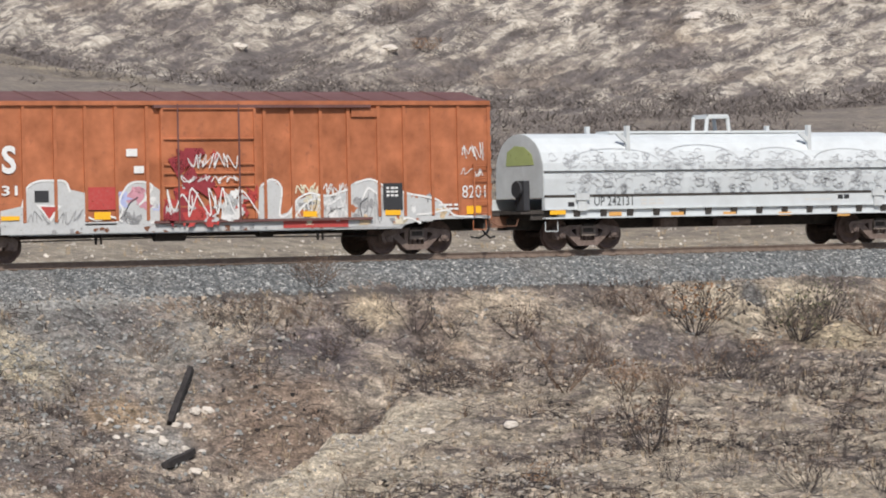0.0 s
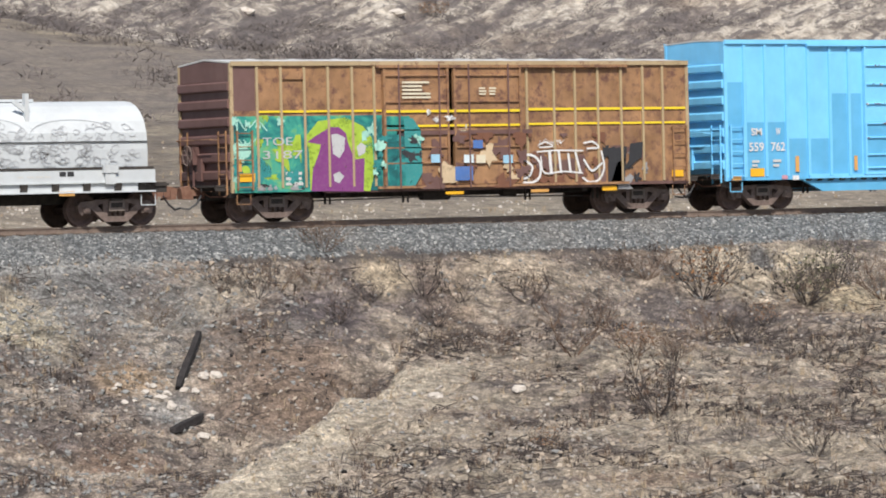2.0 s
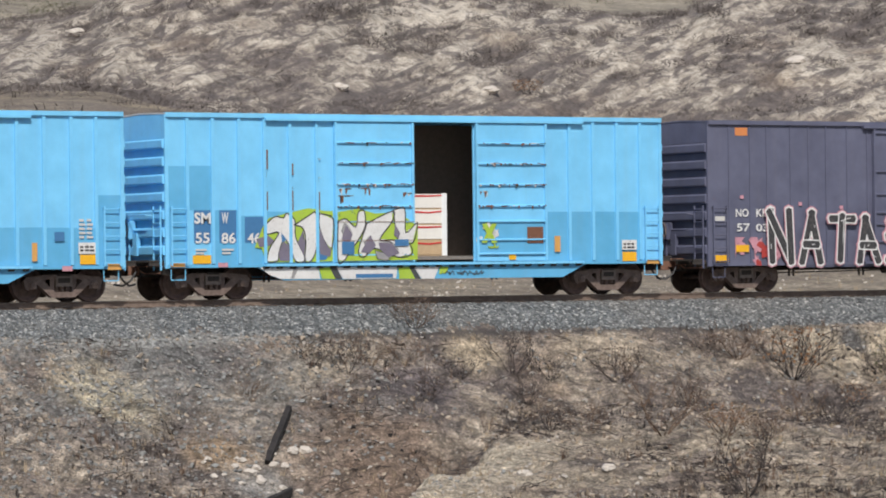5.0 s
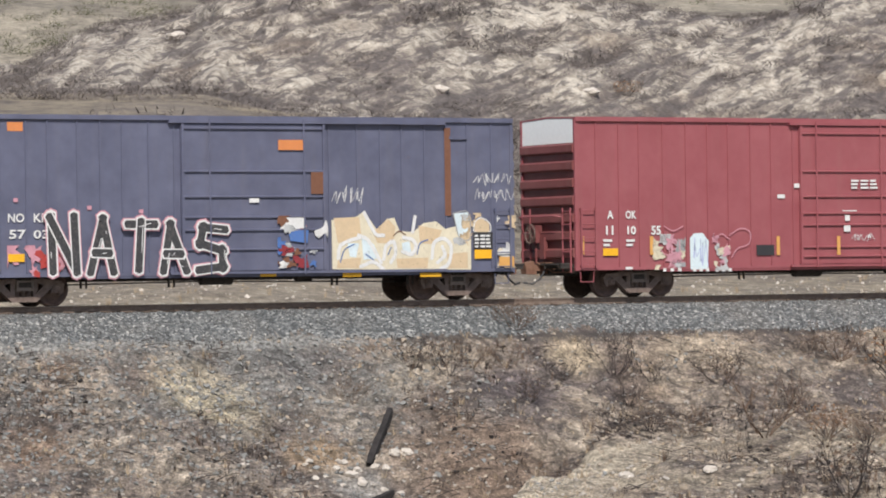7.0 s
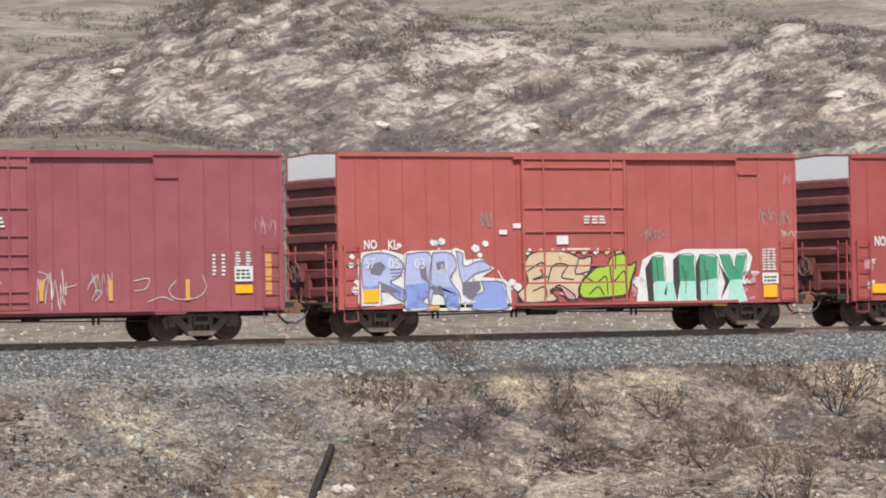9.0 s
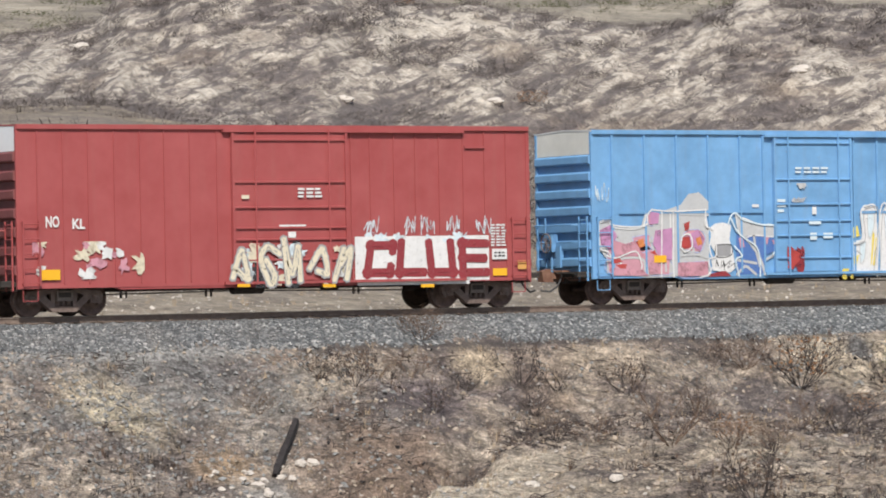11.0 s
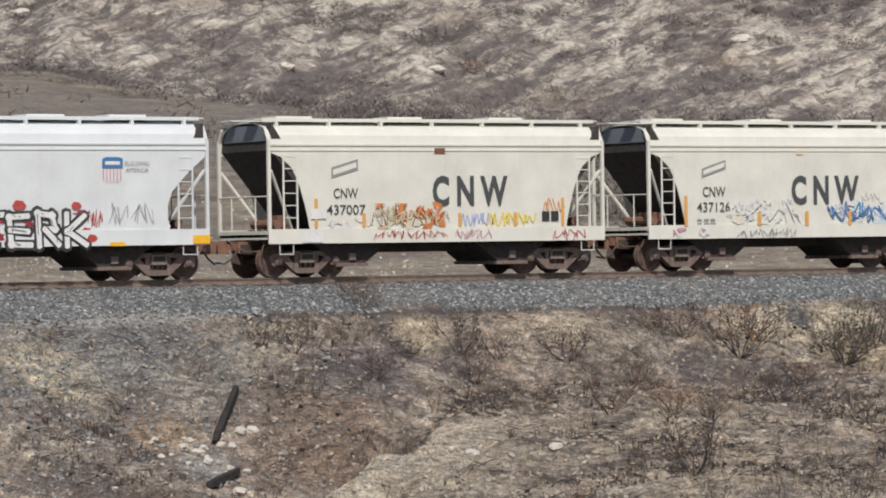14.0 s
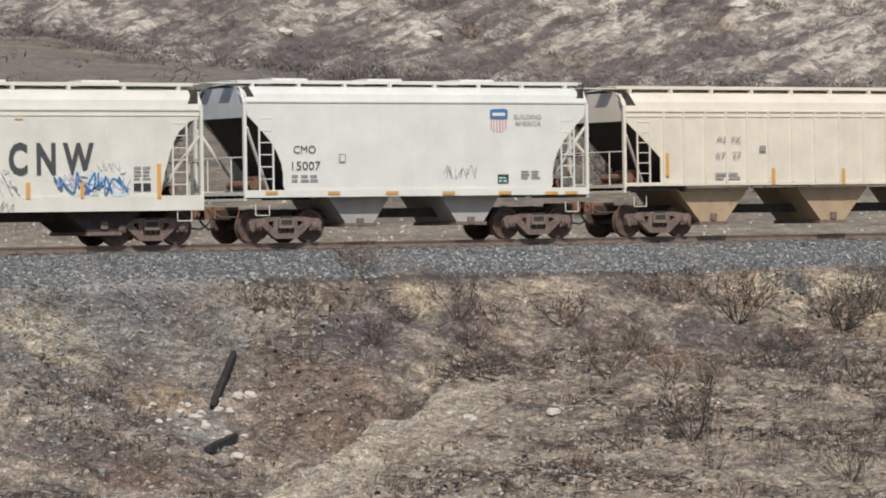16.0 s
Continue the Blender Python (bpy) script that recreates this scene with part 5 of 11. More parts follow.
def dress_orange(d):
    d.text("S", G_WHITE, 2.67, 3.09, 2.35, 3.09, 0.034, 0.03, "", "lettering")
    d.text("31", G_WHITE, 2.65, 3.11, 1.78, 2.04, 0.034, 0.02, "", "lettering")
    d.rect("patch", G_SILVER, 2.6, 15.78, 0.9, 1.01, 0.03)
    d.poly("graffiti_wall", G_SILVER, [(2.6, 0.97), (2.61, 1.38), (3.2, 1.49), (3.34, 1.96), (3.63, 2.14), (4.45, 2.16), (4.64, 1.92), (5.07, 1.82), (5.05, 0.93)], 0.033, "silver sprayed graffiti background")
    d.poly("graffiti_wall", G_SILVER, [(5.96, 0.91), (6.1, 1.66), (6.34, 2.05), (6.95, 2.07), (7.28, 1.88), (7.26, 0.89)], 0.033, "silver sprayed graffiti background")
    d.poly("graffiti_wall", G_SILVER, [(10.23, 0.84), (10.31, 1.91), (10.49, 2.09), (10.7, 2.12), (10.99, 1.9), (10.94, 1.16), (11.17, 1.22), (11.45, 1.53), (12.03, 1.73), (12.54, 1.67), (13.02, 1.75), (13.0, 0.79)], 0.033, "silver sprayed graffiti background")
    d.poly("graffiti_wall", G_SILVER, [(13.0, 0.79), (13.05, 1.91), (13.43, 2.06), (13.81, 2.09), (14.22, 1.83), (14.87, 1.76), (15.43, 1.57), (16.03, 1.43), (16.36, 1.14), (16.21, 0.96), (15.32, 0.91), (14.59, 0.76)], 0.033, "silver sprayed graffiti background")
    d.ribbons("graffiti_scrawl", G_WHITE, [curve([(3.23, 1.49), (3.37, 1.96), (3.67, 2.14), (4.09, 2.16), (4.48, 2.13), (4.61, 1.89)])], 0.075, 0.046, "")
    d.ribbons("graffiti_scrawl", G_WHITE, [curve([(5.99, 1.06), (6.16, 1.36), (6.06, 1.6), (6.34, 2.02), (6.71, 2.1), (7.05, 1.98), (6.84, 1.65), (6.67, 1.5)])], 0.075, 0.046, "")
    d.ribbons("graffiti_scrawl", G_WHITE, [curve([(5.06, 1.22), (5.39, 1.1), (5.82, 1.18), (6.12, 1.06)])], 0.075, 0.046, "")
    d.ribbons("graffiti_scrawl", G_WHITE, [curve([(10.38, 1.97), (10.7, 2.12), (10.99, 1.87), (10.92, 1.16), (11.2, 1.19), (11.46, 1.56), (11.88, 1.74), (12.36, 1.64), (13.03, 1.81)])], 0.075, 0.046, "")
    d.ribbons("graffiti_scrawl", G_WHITE, [curve([(11.37, 1.09), (11.74, 1.46), (12.09, 1.58), (12.44, 1.42), (12.81, 1.6)])], 0.075, 0.046, "")
    d.ribbons("graffiti_scrawl", G_WHITE, [curve([(13.32, 2.0), (13.81, 2.09), (14.32, 1.86), (14.9, 1.7), (15.85, 1.53), (16.18, 1.3)])], 0.075, 0.046, "")
    d.ribbons("graffiti_scrawl", G_WHITE, [curve([(13.52, 1.56), (13.71, 1.84), (13.96, 1.71)])], 0.075, 0.046, "")
    d.ribbons("graffiti_scrawl", G_WHITE, [curve([(15.29, 1.1), (15.69, 1.12), (16.25, 1.21), (16.54, 1.04), (17.36, 1.0)])], 0.075, 0.046, "")
    d.ribbons("graffiti_scrawl", G_WHITE, [curve([(12.53, 1.11), (12.8, 1.32), (13.01, 1.16)])], 0.075, 0.046, "")
    d.ribbons("graffiti_scrawl", G_WHITE, [curve([(14.59, 0.92), (15.0, 1.01), (15.36, 0.87)])], 0.075, 0.046, "")
    d.ribbons("graffiti_scrawl", G_BLACK, [curve([(6.19, 1.18), (6.36, 1.53), (6.6, 1.68)])], 0.035, 0.048, "")
    d.ribbons("graffiti_scrawl", G_BLACK, [curve([(11.81, 1.06), (12.02, 1.33), (12.09, 1.61)])], 0.035, 0.048, "")
    d.ribbons("graffiti_scrawl", G_BLACK, [curve([(13.51, 1.0), (13.45, 1.4), (13.7, 1.59)])], 0.035, 0.048, "")
    d.ribbons("graffiti_scrawl", G_BLACK, [curve([(4.24, 1.39), (4.17, 1.09)])], 0.035, 0.048, "")
    d.ribbons("graffiti_scrawl", G_BLACK, [curve([(12.35, 1.05), (12.55, 1.26), (12.91, 1.32)])], 0.035, 0.048, "")
    d.rect("graffiti_wall", G_SILVER, 2.6, 12.61, 0.75, 0.93, 0.036)
    d.haze([ORANGE, G_GREY, G_CREAM], 11.29, 13.01, 0.87, 1.67, 281, 12, 0.037, 0.25, "")
    d.haze([ORANGE, G_GREY], 13.09, 16.25, 0.85, 1.73, 282, 10, 0.037, 0.25, "")
    d.haze([MAT_RUSTSTAIN, G_GREY], 2.6, 12.61, 0.75, 0.91, 283, 26, 0.04, 0.14, "")
    d.tag(G_GREY, 13.25, 14.17, 0.87, 1.74, 284, 0.05, 0.03, 6, "")
    d.tag(G_GREY, 3.42, 4.97, 1.0, 1.39, 285, 0.05, 0.03, 7, "")
    d.tag(G_WHITE, 11.47, 12.98, 0.96, 1.61, 286, 0.05, 0.045, 7, "")
    d.haze([G_GREY, G_LILAC, G_PINK, G_WHITE], 5.98, 7.27, 0.96, 1.98, 204, 8, 0.036, 0.4, "")
    d.haze([G_GREY, G_CREAM, G_TAN, G_WHITE], 11.29, 16.25, 0.84, 1.67, 205, 16, 0.036, 0.35, "")
    d.rect("patch", MAT_BLACK, 3.59, 4.0, 1.6, 1.9, 0.05)
    d.rect("patch", G_RED, 5.1, 6.03, 1.37, 1.97, 0.034)
    d.poly("graffiti_patch", G_WHITE, [(3.62, 1.54), (4.37, 1.5), (4.03, 1.06)], 0.052)
    d.poly("graffiti_patch", G_RED, [(3.75, 1.48), (4.24, 1.46), (4.0, 1.15)], 0.056)
    d.haze([G_RED, G_RED, G_DKRED], 7.32, 10.2, 0.86, 2.99, 4, 12, 0.124, 0.7, "red overspray on the door")
    d.tag(G_WHITE, 8.08, 9.58, 2.41, 2.87, 6, 0.144, 0.05, 8, "white marker scrawl")
    d.tag(G_WHITE, 7.93, 9.65, 2.03, 2.26, 7, 0.144, 0.045, 8, "")
    d.haze([G_SILVER, G_WHITE, G_RED, G_SILVER], 7.4, 10.1, 1.0, 2.0, 8, 22, 0.128, 0.4, "silver and red layered graffiti on the door")
    d.tag(G_WHITE, 7.45, 10.05, 1.15, 1.95, 9, 0.15, 0.06, 8, "white graffiti strokes on the door")
    d.tag(G_CREAM, 11.46, 12.13, 1.69, 2.0, 12, 0.034, 0.06, 5, "")
    d.tag(G_WHITE, 12.28, 13.03, 1.65, 1.99, 13, 0.034, 0.05, 5, "")
    d.rect("panel", MAT_BLACK, 14.19, 14.81, 1.23, 1.98, 0.05)
    d.bars(G_WHITE, 14.29, 14.7, 1.61, 1.92, 3, 3, 0.056, seed=3)
    d.tag(G_WHITE, 16.75, 17.48, 2.59, 3.1, 14, 0.034, 0.04, 5, "")
    d.tag(G_WHITE, 16.83, 17.48, 2.11, 2.37, 15, 0.034, 0.04, 4, "")
    d.text("8201", G_WHITE, 16.76, 17.53, 1.54, 1.89, 0.034, 0.0, "", "lettering")
    d.rect("patch", G_WHITE, 6.3, 6.63, 2.78, 2.98, 0.034)
    d.rect("patch", G_WHITE, 6.52, 6.82, 2.33, 2.52, 0.034)
    d.rect("patch", G_RED, 11.02, 13.06, 0.79, 1.02, 0.05)
    d.rect("reflector", MAT_YELLOW, 2.61, 3.14, 1.13, 1.24, 0.06)
    d.rect("reflector", MAT_YELLOW, 5.31, 5.79, 1.11, 1.31, 0.06)
    d.rect("reflector", MAT_YELLOW, 11.64, 12.08, 1.09, 1.24, 0.06)
    d.rect("reflector", MAT_YELLOW, 14.24, 14.73, 1.09, 1.23, 0.06)
    d.rect("reflector", MAT_YELLOW, 16.88, 17.36, 1.08, 1.31, 0.06)
    d.bars(G_WHITE, 15.98, 16.66, 1.21, 1.43, 2, 4, 0.034, seed=5)


def dress_coil(d):
    d.text("UP 242131", MAT_LETTER, 1.68, 3.01, 1.25, 1.51, 0.004, 0.01, "", "lettering")
    d.bars(MAT_STENCIL, 3.3, 4.15, 1.27, 1.48, 2, 3, 0.004, seed=1)
    d.rect("panel", MAT_BLACK, 0.79, 1.0, 1.24, 1.37, 0.004)
    d.bars(MAT_STENCIL, 9.16, 10.2, 1.32, 1.4, 1, 4, 0.004, seed=1)
    d.rect("panel", MAT_BLACK, 10.37, 10.56, 1.34, 1.47, 0.004)
    d.rect("panel", MAT_BLACK, 10.6, 10.79, 1.34, 1.47, 0.004)
    d.rect("reflector", MAT_PLATE, 2.18, 2.61, 0.96, 1.07, 0.01)
    d.rect("reflector", MAT_PLATE, 4.34, 4.78, 0.93, 1.04, 0.01)
    d.rect("reflector", MAT_PLATE, 6.18, 6.63, 0.9, 1.01, 0.01)
    d.rect("reflector", MAT_PLATE, 8.18, 8.63, 0.87, 0.98, 0.01)
    d.rect("reflector", MAT_PLATE, 10.34, 10.8, 0.83, 0.95, 0.01)
    d.rect("reflector", MAT_YELLOW, 0.14, 0.67, 1.02, 1.14, 0.05)


def dress_brown(d):
    d.rect("panel", BROWNEND, -0.0, 0.77, 3.03, 4.25, 0.004, "dark maroon panel")
    d.rect("graffiti_wall", G_WALL, 0.03, 4.67, 0.81, 2.88, 0.036, "blended teal and green spray paint")
    d.rect("graffiti_wall", G_WALL, 4.71, 5.52, 0.87, 2.84, 0.124)
    d.poly("graffiti_patch", G_TEAL, [(5.32, 2.79), (5.61, 2.78), (5.85, 2.47), (5.89, 1.26), (5.64, 0.91), (5.35, 0.86)], 0.128)
    d.poly("graffiti_glow", MIST["spray_lime"], [(2.36, 0.85), (2.34, 1.94), (2.22, 2.29), (2.65, 2.73), (3.5, 2.83), (4.07, 2.58), (4.34, 2.25), (4.4, 1.29), (4.25, 0.79)], 0.04, "lime green glow round the painted shape")
    d.poly("graffiti_robe", G_PURPLE, [(2.39, 0.82), (2.45, 1.41), (2.65, 1.84), (2.72, 2.09), (2.29, 2.16), (2.54, 2.32), (3.02, 2.56), (3.3, 2.56), (3.51, 2.4), (3.57, 2.14), (3.71, 1.82), (3.81, 1.67), (4.09, 1.7), (4.04, 0.78)], 0.044, "plain purple painted shape")
    d.poly("graffiti_patch", G_SILVER, [(3.05, 2.36), (3.24, 2.38), (3.48, 2.27), (3.45, 1.92), (3.29, 1.71), (3.09, 1.83)], 0.048)
    d.poly("graffiti_patch", G_SILVER, [(3.84, 2.02), (3.99, 2.13), (4.14, 2.03), (4.1, 1.84), (3.9, 1.75)], 0.048)
    d.poly("graffiti_patch", G_SILVER, [(3.09, 1.27), (3.28, 1.34), (3.43, 1.21), (3.27, 1.02), (3.12, 1.08)], 0.048)
    d.tag(G_MINT, 0.13, 1.0, 2.44, 2.82, 21, 0.05, 0.06, 6, "mint green scrawl")
    d.tag(G_MINT, 0.11, 0.66, 2.04, 2.27, 22, 0.05, 0.05, 4, "")
    d.text("TOE", G_SILVER, 0.91, 1.82, 2.08, 2.3, 0.062, 0.0, "", "lettering")
    d.text("3187", G_SILVER, 0.9, 2.13, 1.72, 1.94, 0.062, 0.0, "", "lettering")
    d.rect("reflector", MAT_YELLOW, 0.17, 0.65, 1.11, 1.34, 0.06)
    d.rect("reflector", MAT_PLATE, 0.15, 0.24, 1.38, 1.72, 0.06)
    d.bars(MAT_STENCIL, 1.6, 2.18, 0.99, 1.42, 3, 2, 0.05, seed=1)
    d.rect("stripe", MAT_STRIPE, 0.75, 4.67, 2.97, 3.03, 0.036, "yellow stripe")
    d.rect("stripe", MAT_STRIPE, 4.75, 9.16, 2.94, 3.01, 0.124, "yellow stripe")
    d.rect("stripe", MAT_STRIPE, 9.47, 14.86, 2.97, 3.04, 0.036, "yellow stripe")
    d.rect("stripe", MAT_STRIPE, 4.74, 9.15, 2.54, 2.6, 0.124, "yellow stripe")
    d.rect("stripe", MAT_STRIPE, 9.45, 14.84, 2.56, 2.62, 0.036, "yellow stripe")
    d.rect("stripe", MAT_STRIPE, 0.75, 4.67, 2.98, 3.03, 0.04)
    d.bars(G_CREAM, 5.29, 6.32, 3.33, 3.85, 5, 1, 0.124, seed=2)
    d.bars(G_CREAM, 7.79, 8.45, 3.42, 3.66, 3, 2, 0.124, seed=4)
    d.haze([G_WHITE, G_CREAM], 6.06, 7.37, 2.41, 3.03, 3, 5, 0.124, 0.25, "")
    d.haze([MAT_RUSTSTAIN, BROWNEND], 5.86, 9.32, 0.81, 2.36, 9, 16, 0.12, 0.6, "rusty peeling paint")
    d.rect("sticker", G_PALEBLUE, 7.23, 7.55, 1.52, 1.75, 0.154)
    d.rect("sticker", G_CREAM, 7.63, 7.94, 1.51, 1.74, 0.154)
    d.rect("sticker", G_SKY, 8.52, 8.84, 1.49, 1.72, 0.154)
    d.rect("sticker", G_SKY, 6.16, 6.47, 1.54, 1.77, 0.154)
    d.rect("sticker", G_BLUE, 7.06, 7.38, 1.11, 1.34, 0.154)
    d.rect("sticker", G_BLUE, 7.54, 7.86, 1.92, 2.15, 0.154)
    d.rect("graffiti_patch", G_BLUE, 6.94, 7.52, 1.03, 1.42, 0.15)
    d.tag(G_WHITE, 9.84, 10.65, 1.99, 2.16, 24, 0.05, 0.025, 6, "")
    d.haze([BROWNEND, MAT_BLACK, G_GREY], 11.95, 13.5, 0.69, 1.95, 25, 9, 0.036, 0.45, "dark buffed graffiti")
    d.rect("reflector", MAT_YELLOW, 14.33, 14.73, 1.02, 1.21, 0.05)
    d.rect("reflector", MAT_PLATE, 9.49, 10.09, 0.66, 0.74, 0.05)
    d.rect("reflector", MAT_YELLOW, 11.91, 12.4, 0.66, 0.79, 0.05)
    d.rect("reflector", MAT_YELLOW, 6.61, 7.2, 0.65, 0.73, 0.14)
    d.ribbons("graffiti_scrawl", G_WHITE, [curve([(9.02, 1.68), (9.52, 1.71), (9.8, 1.49), (9.79, 1.1), (9.5, 0.93), (9.05, 0.97)])], 0.09, 0.056, "white outlined graffiti lettering")
    d.ribbons("graffiti_scrawl", G_WHITE, [curve([(9.16, 1.62), (9.15, 1.11), (9.41, 1.1), (9.54, 1.36), (9.33, 1.55), (9.16, 1.57)])], 0.09, 0.056, "white outlined graffiti lettering")
    d.ribbons("graffiti_scrawl", G_WHITE, [curve([(9.73, 1.8), (10.41, 1.83), (11.24, 1.81)])], 0.06, 0.056, "white outlined graffiti lettering")
    d.ribbons("graffiti_scrawl", G_WHITE, [curve([(9.84, 1.64), (9.95, 1.2), (10.58, 1.23), (11.21, 1.18)])], 0.06, 0.056, "white outlined graffiti lettering")
    d.ribbons("graffiti_scrawl", G_WHITE, [curve([(10.14, 1.76), (10.18, 1.25)])], 0.13, 0.056, "white outlined graffiti lettering")
    d.ribbons("graffiti_scrawl", G_WHITE, [curve([(10.45, 1.76), (10.51, 1.24)])], 0.1, 0.056, "white outlined graffiti lettering")
    d.ribbons("graffiti_scrawl", G_WHITE, [curve([(10.77, 1.69), (10.83, 1.24)])], 0.1, 0.056, "white outlined graffiti lettering")
    d.ribbons("graffiti_scrawl", G_WHITE, [curve([(11.02, 1.73), (11.16, 1.23)])], 0.1, 0.056, "white outlined graffiti lettering")
    d.ribbons("graffiti_scrawl", G_WHITE, [curve([(11.9, 1.77), (11.98, 1.33), (11.81, 0.99), (11.48, 0.91), (11.26, 1.03)])], 0.08, 0.056, "white outlined graffiti lettering")
    d.ribbons("graffiti_scrawl", G_WHITE, [curve([(11.31, 1.53), (11.56, 1.24), (11.89, 1.43)])], 0.08, 0.056, "white outlined graffiti lettering")
    d.ribbons("graffiti_scrawl", G_WHITE, [curve([(9.77, 1.98), (10.02, 2.07), (10.24, 1.95), (9.81, 1.92)])], 0.05, 0.056, "white outlined graffiti lettering")
    d.ribbons("graffiti_scrawl", G_WHITE, [curve([(11.32, 2.03), (11.61, 2.06), (11.79, 1.9), (11.43, 1.87)])], 0.07, 0.056, "white outlined graffiti lettering")
    d.rect("grime_band", BROWNEND, 5.09, 9.53, 2.32, 2.44, 0.124, "dark rusty band")
    d.haze([BROWNEND, MAT_RUSTSTAIN], 9.55, 12.04, 0.82, 2.33, 251, 14, 0.034, 0.5, "rusty grime")
    d.haze([BROWNEND, MAT_RUSTSTAIN, G_TAN], 6.1, 9.51, 0.97, 2.31, 252, 12, 0.124, 0.4, "")
    d.haze([G_TEAL, G_BLACK, G_MINT], 4.3, 5.98, 0.94, 2.38, 253, 14, 0.126, 0.4, "")
    d.poly("graffiti_shape", MAT_BLACK, [(12.14, 1.85), (12.78, 1.92), (12.68, 0.89), (12.11, 0.9)], 0.05)
    d.poly("graffiti_shape", MAT_BLACK, [(12.89, 1.99), (13.34, 2.04), (13.29, 1.6), (12.8, 1.29)], 0.05)
    d.poly("graffiti_shape", MAT_BLACK, [(12.21, 0.9), (12.44, 1.45), (12.74, 1.6), (12.57, 0.9)], 0.05)
    d.haze([G_TEAL, G_MINT, G_LIME], -0.02, 2.1, 0.98, 2.9, 254, 18, 0.038, 0.5, "")
    d.haze([G_TEAL, G_MINT], 4.02, 5.11, 0.92, 2.87, 255, 8, 0.038, 0.4, "")
    d.haze([G_GREY, G_BLACK, G_SILVER], 0.04, 2.22, 0.86, 1.04, 256, 8, 0.05, 0.25, "")


def dress_blue_plain(d):
    d.rect("repaint_patch", BLUE_DARK, 0.06, 0.65, 0.9, 3.74, 0.004, "darker blue repainted patch")
    d.rect("repaint_patch", BLUE_DARK, 0.66, 0.75, 2.53, 3.74, 0.004, "darker blue repainted patch")
    d.rect("repaint_patch", BLUE_DARK, 0.72, 1.39, 0.93, 2.56, 0.004, "darker blue repainted patch")
    d.rect("repaint_patch", BLUE_DARK, 1.39, 2.16, 0.92, 2.56, 0.004, "darker blue repainted patch")
    d.rect("repaint_patch", BLUE_DARK, 2.15, 2.95, 0.91, 2.07, 0.004, "darker blue repainted patch")
    d.rect("repaint_patch", BLUE_DARK, 2.95, 3.75, 1.02, 2.06, 0.004, "darker blue repainted patch")
    d.rect("repaint_patch", BLUE_DARK, 3.76, 4.46, 1.01, 3.39, 0.004, "darker blue repainted patch")
    d.rect("repaint_patch", BLUE_DARK, 4.46, 4.94, 1.0, 3.39, 0.004, "darker blue repainted patch")
    d.rect("repaint_patch", BLUE_DARK, 4.99, 7.53, 1.05, 2.54, 0.078, "darker blue repainted patch")
    d.rect("repaint_patch", BLUE_DARK, 11.72, 12.48, 0.95, 1.95, 0.004, "darker blue repainted patch")
    d.rect("repaint_patch", BLUE_DARK, 12.5, 13.26, 0.94, 1.95, 0.004, "darker blue repainted patch")
    d.rect("repaint_patch", BLUE_DARK, 13.26, 14.03, 0.86, 1.94, 0.004, "darker blue repainted patch")
    d.rect("repaint_patch", BLUE_DARK, 14.03, 14.75, 0.86, 1.94, 0.004, "darker blue repainted patch")
    d.rect("repaint_patch", BLUE_DARK, 14.81, 15.48, 0.85, 2.79, 0.004, "darker blue repainted patch")
    d.rect("repaint_patch", BLUE_DARK, 9.08, 11.33, 1.0, 1.97, 0.078)
    d.text("SM", G_WHITE, 0.87, 1.26, 2.18, 2.39, 0.034, 0.03, "", "lettering")
    d.text("W", G_WHITE, 1.76, 1.93, 2.18, 2.39, 0.034, 0.02, "", "lettering")
    d.text("559", G_WHITE, 0.78, 1.32, 1.71, 1.97, 0.034, 0.02, "", "lettering")
    d.text("762", G_WHITE, 1.58, 2.09, 1.71, 1.97, 0.034, 0.02, "", "lettering")
    d.bars(MAT_STENCIL, 0.89, 1.19, 1.26, 1.5, 2, 1, 0.034, seed=1)
    d.bars(MAT_STENCIL, 1.64, 1.98, 1.25, 1.52, 2, 1, 0.034, seed=1)
    d.rect("reflector", MAT_YELLOW, 0.81, 1.31, 0.97, 1.21, 0.05)
    d.rect("reflector", MAT_PLATE, 0.12, 0.47, 0.87, 1.01, 0.06)
    d.rect("reflector", MAT_PLATE, 2.44, 2.58, 1.09, 1.55, 0.05)
    d.rect("patch", G_PINK, 1.94, 2.14, 0.88, 0.99, 0.05)
    d.rect("patch", G_WHITE, 2.33, 2.56, 0.85, 0.98, 0.05)
    d.rect("reflector", MAT_PLATE, 4.61, 4.73, 1.1, 1.53, 0.05)
    d.rect("reflector", MAT_YELLOW, 6.13, 6.38, 1.05, 1.2, 0.1)
    d.rect("panel", NAVYBLUE, 6.52, 7.29, 2.6, 3.07, 0.08)
    d.bars(G_WHITE, 6.65, 7.19, 2.75, 2.99, 2, 2, 0.085, seed=1)
    d.rect("panel", G_WHITE, 6.11, 6.39, 2.63, 2.88, 0.08)
    d.rect("panel", NAVYBLUE, 6.38, 7.28, 2.13, 2.47, 0.08)
    d.bars(G_WHITE, 6.49, 7.21, 2.29, 2.43, 1, 3, 0.085, seed=1)
    d.rect("panel", NAVYBLUE, 6.12, 6.4, 1.26, 1.56, 0.08)
    d.rect("panel", NAVYBLUE, 9.96, 10.57, 2.11, 2.49, 0.08)
    d.bars(G_WHITE, 10.03, 10.48, 2.28, 2.38, 1, 1, 0.085, seed=1)
    d.rect("panel", G_GREY, 10.69, 11.27, 1.44, 1.85, 0.08)
    d.tag(G_BLACK, 10.73, 11.25, 1.47, 1.82, 4, 0.085, 0.04, 4, "")
    d.rect("panel", NAVYBLUE, 13.56, 13.84, 1.59, 1.83, 0.05)
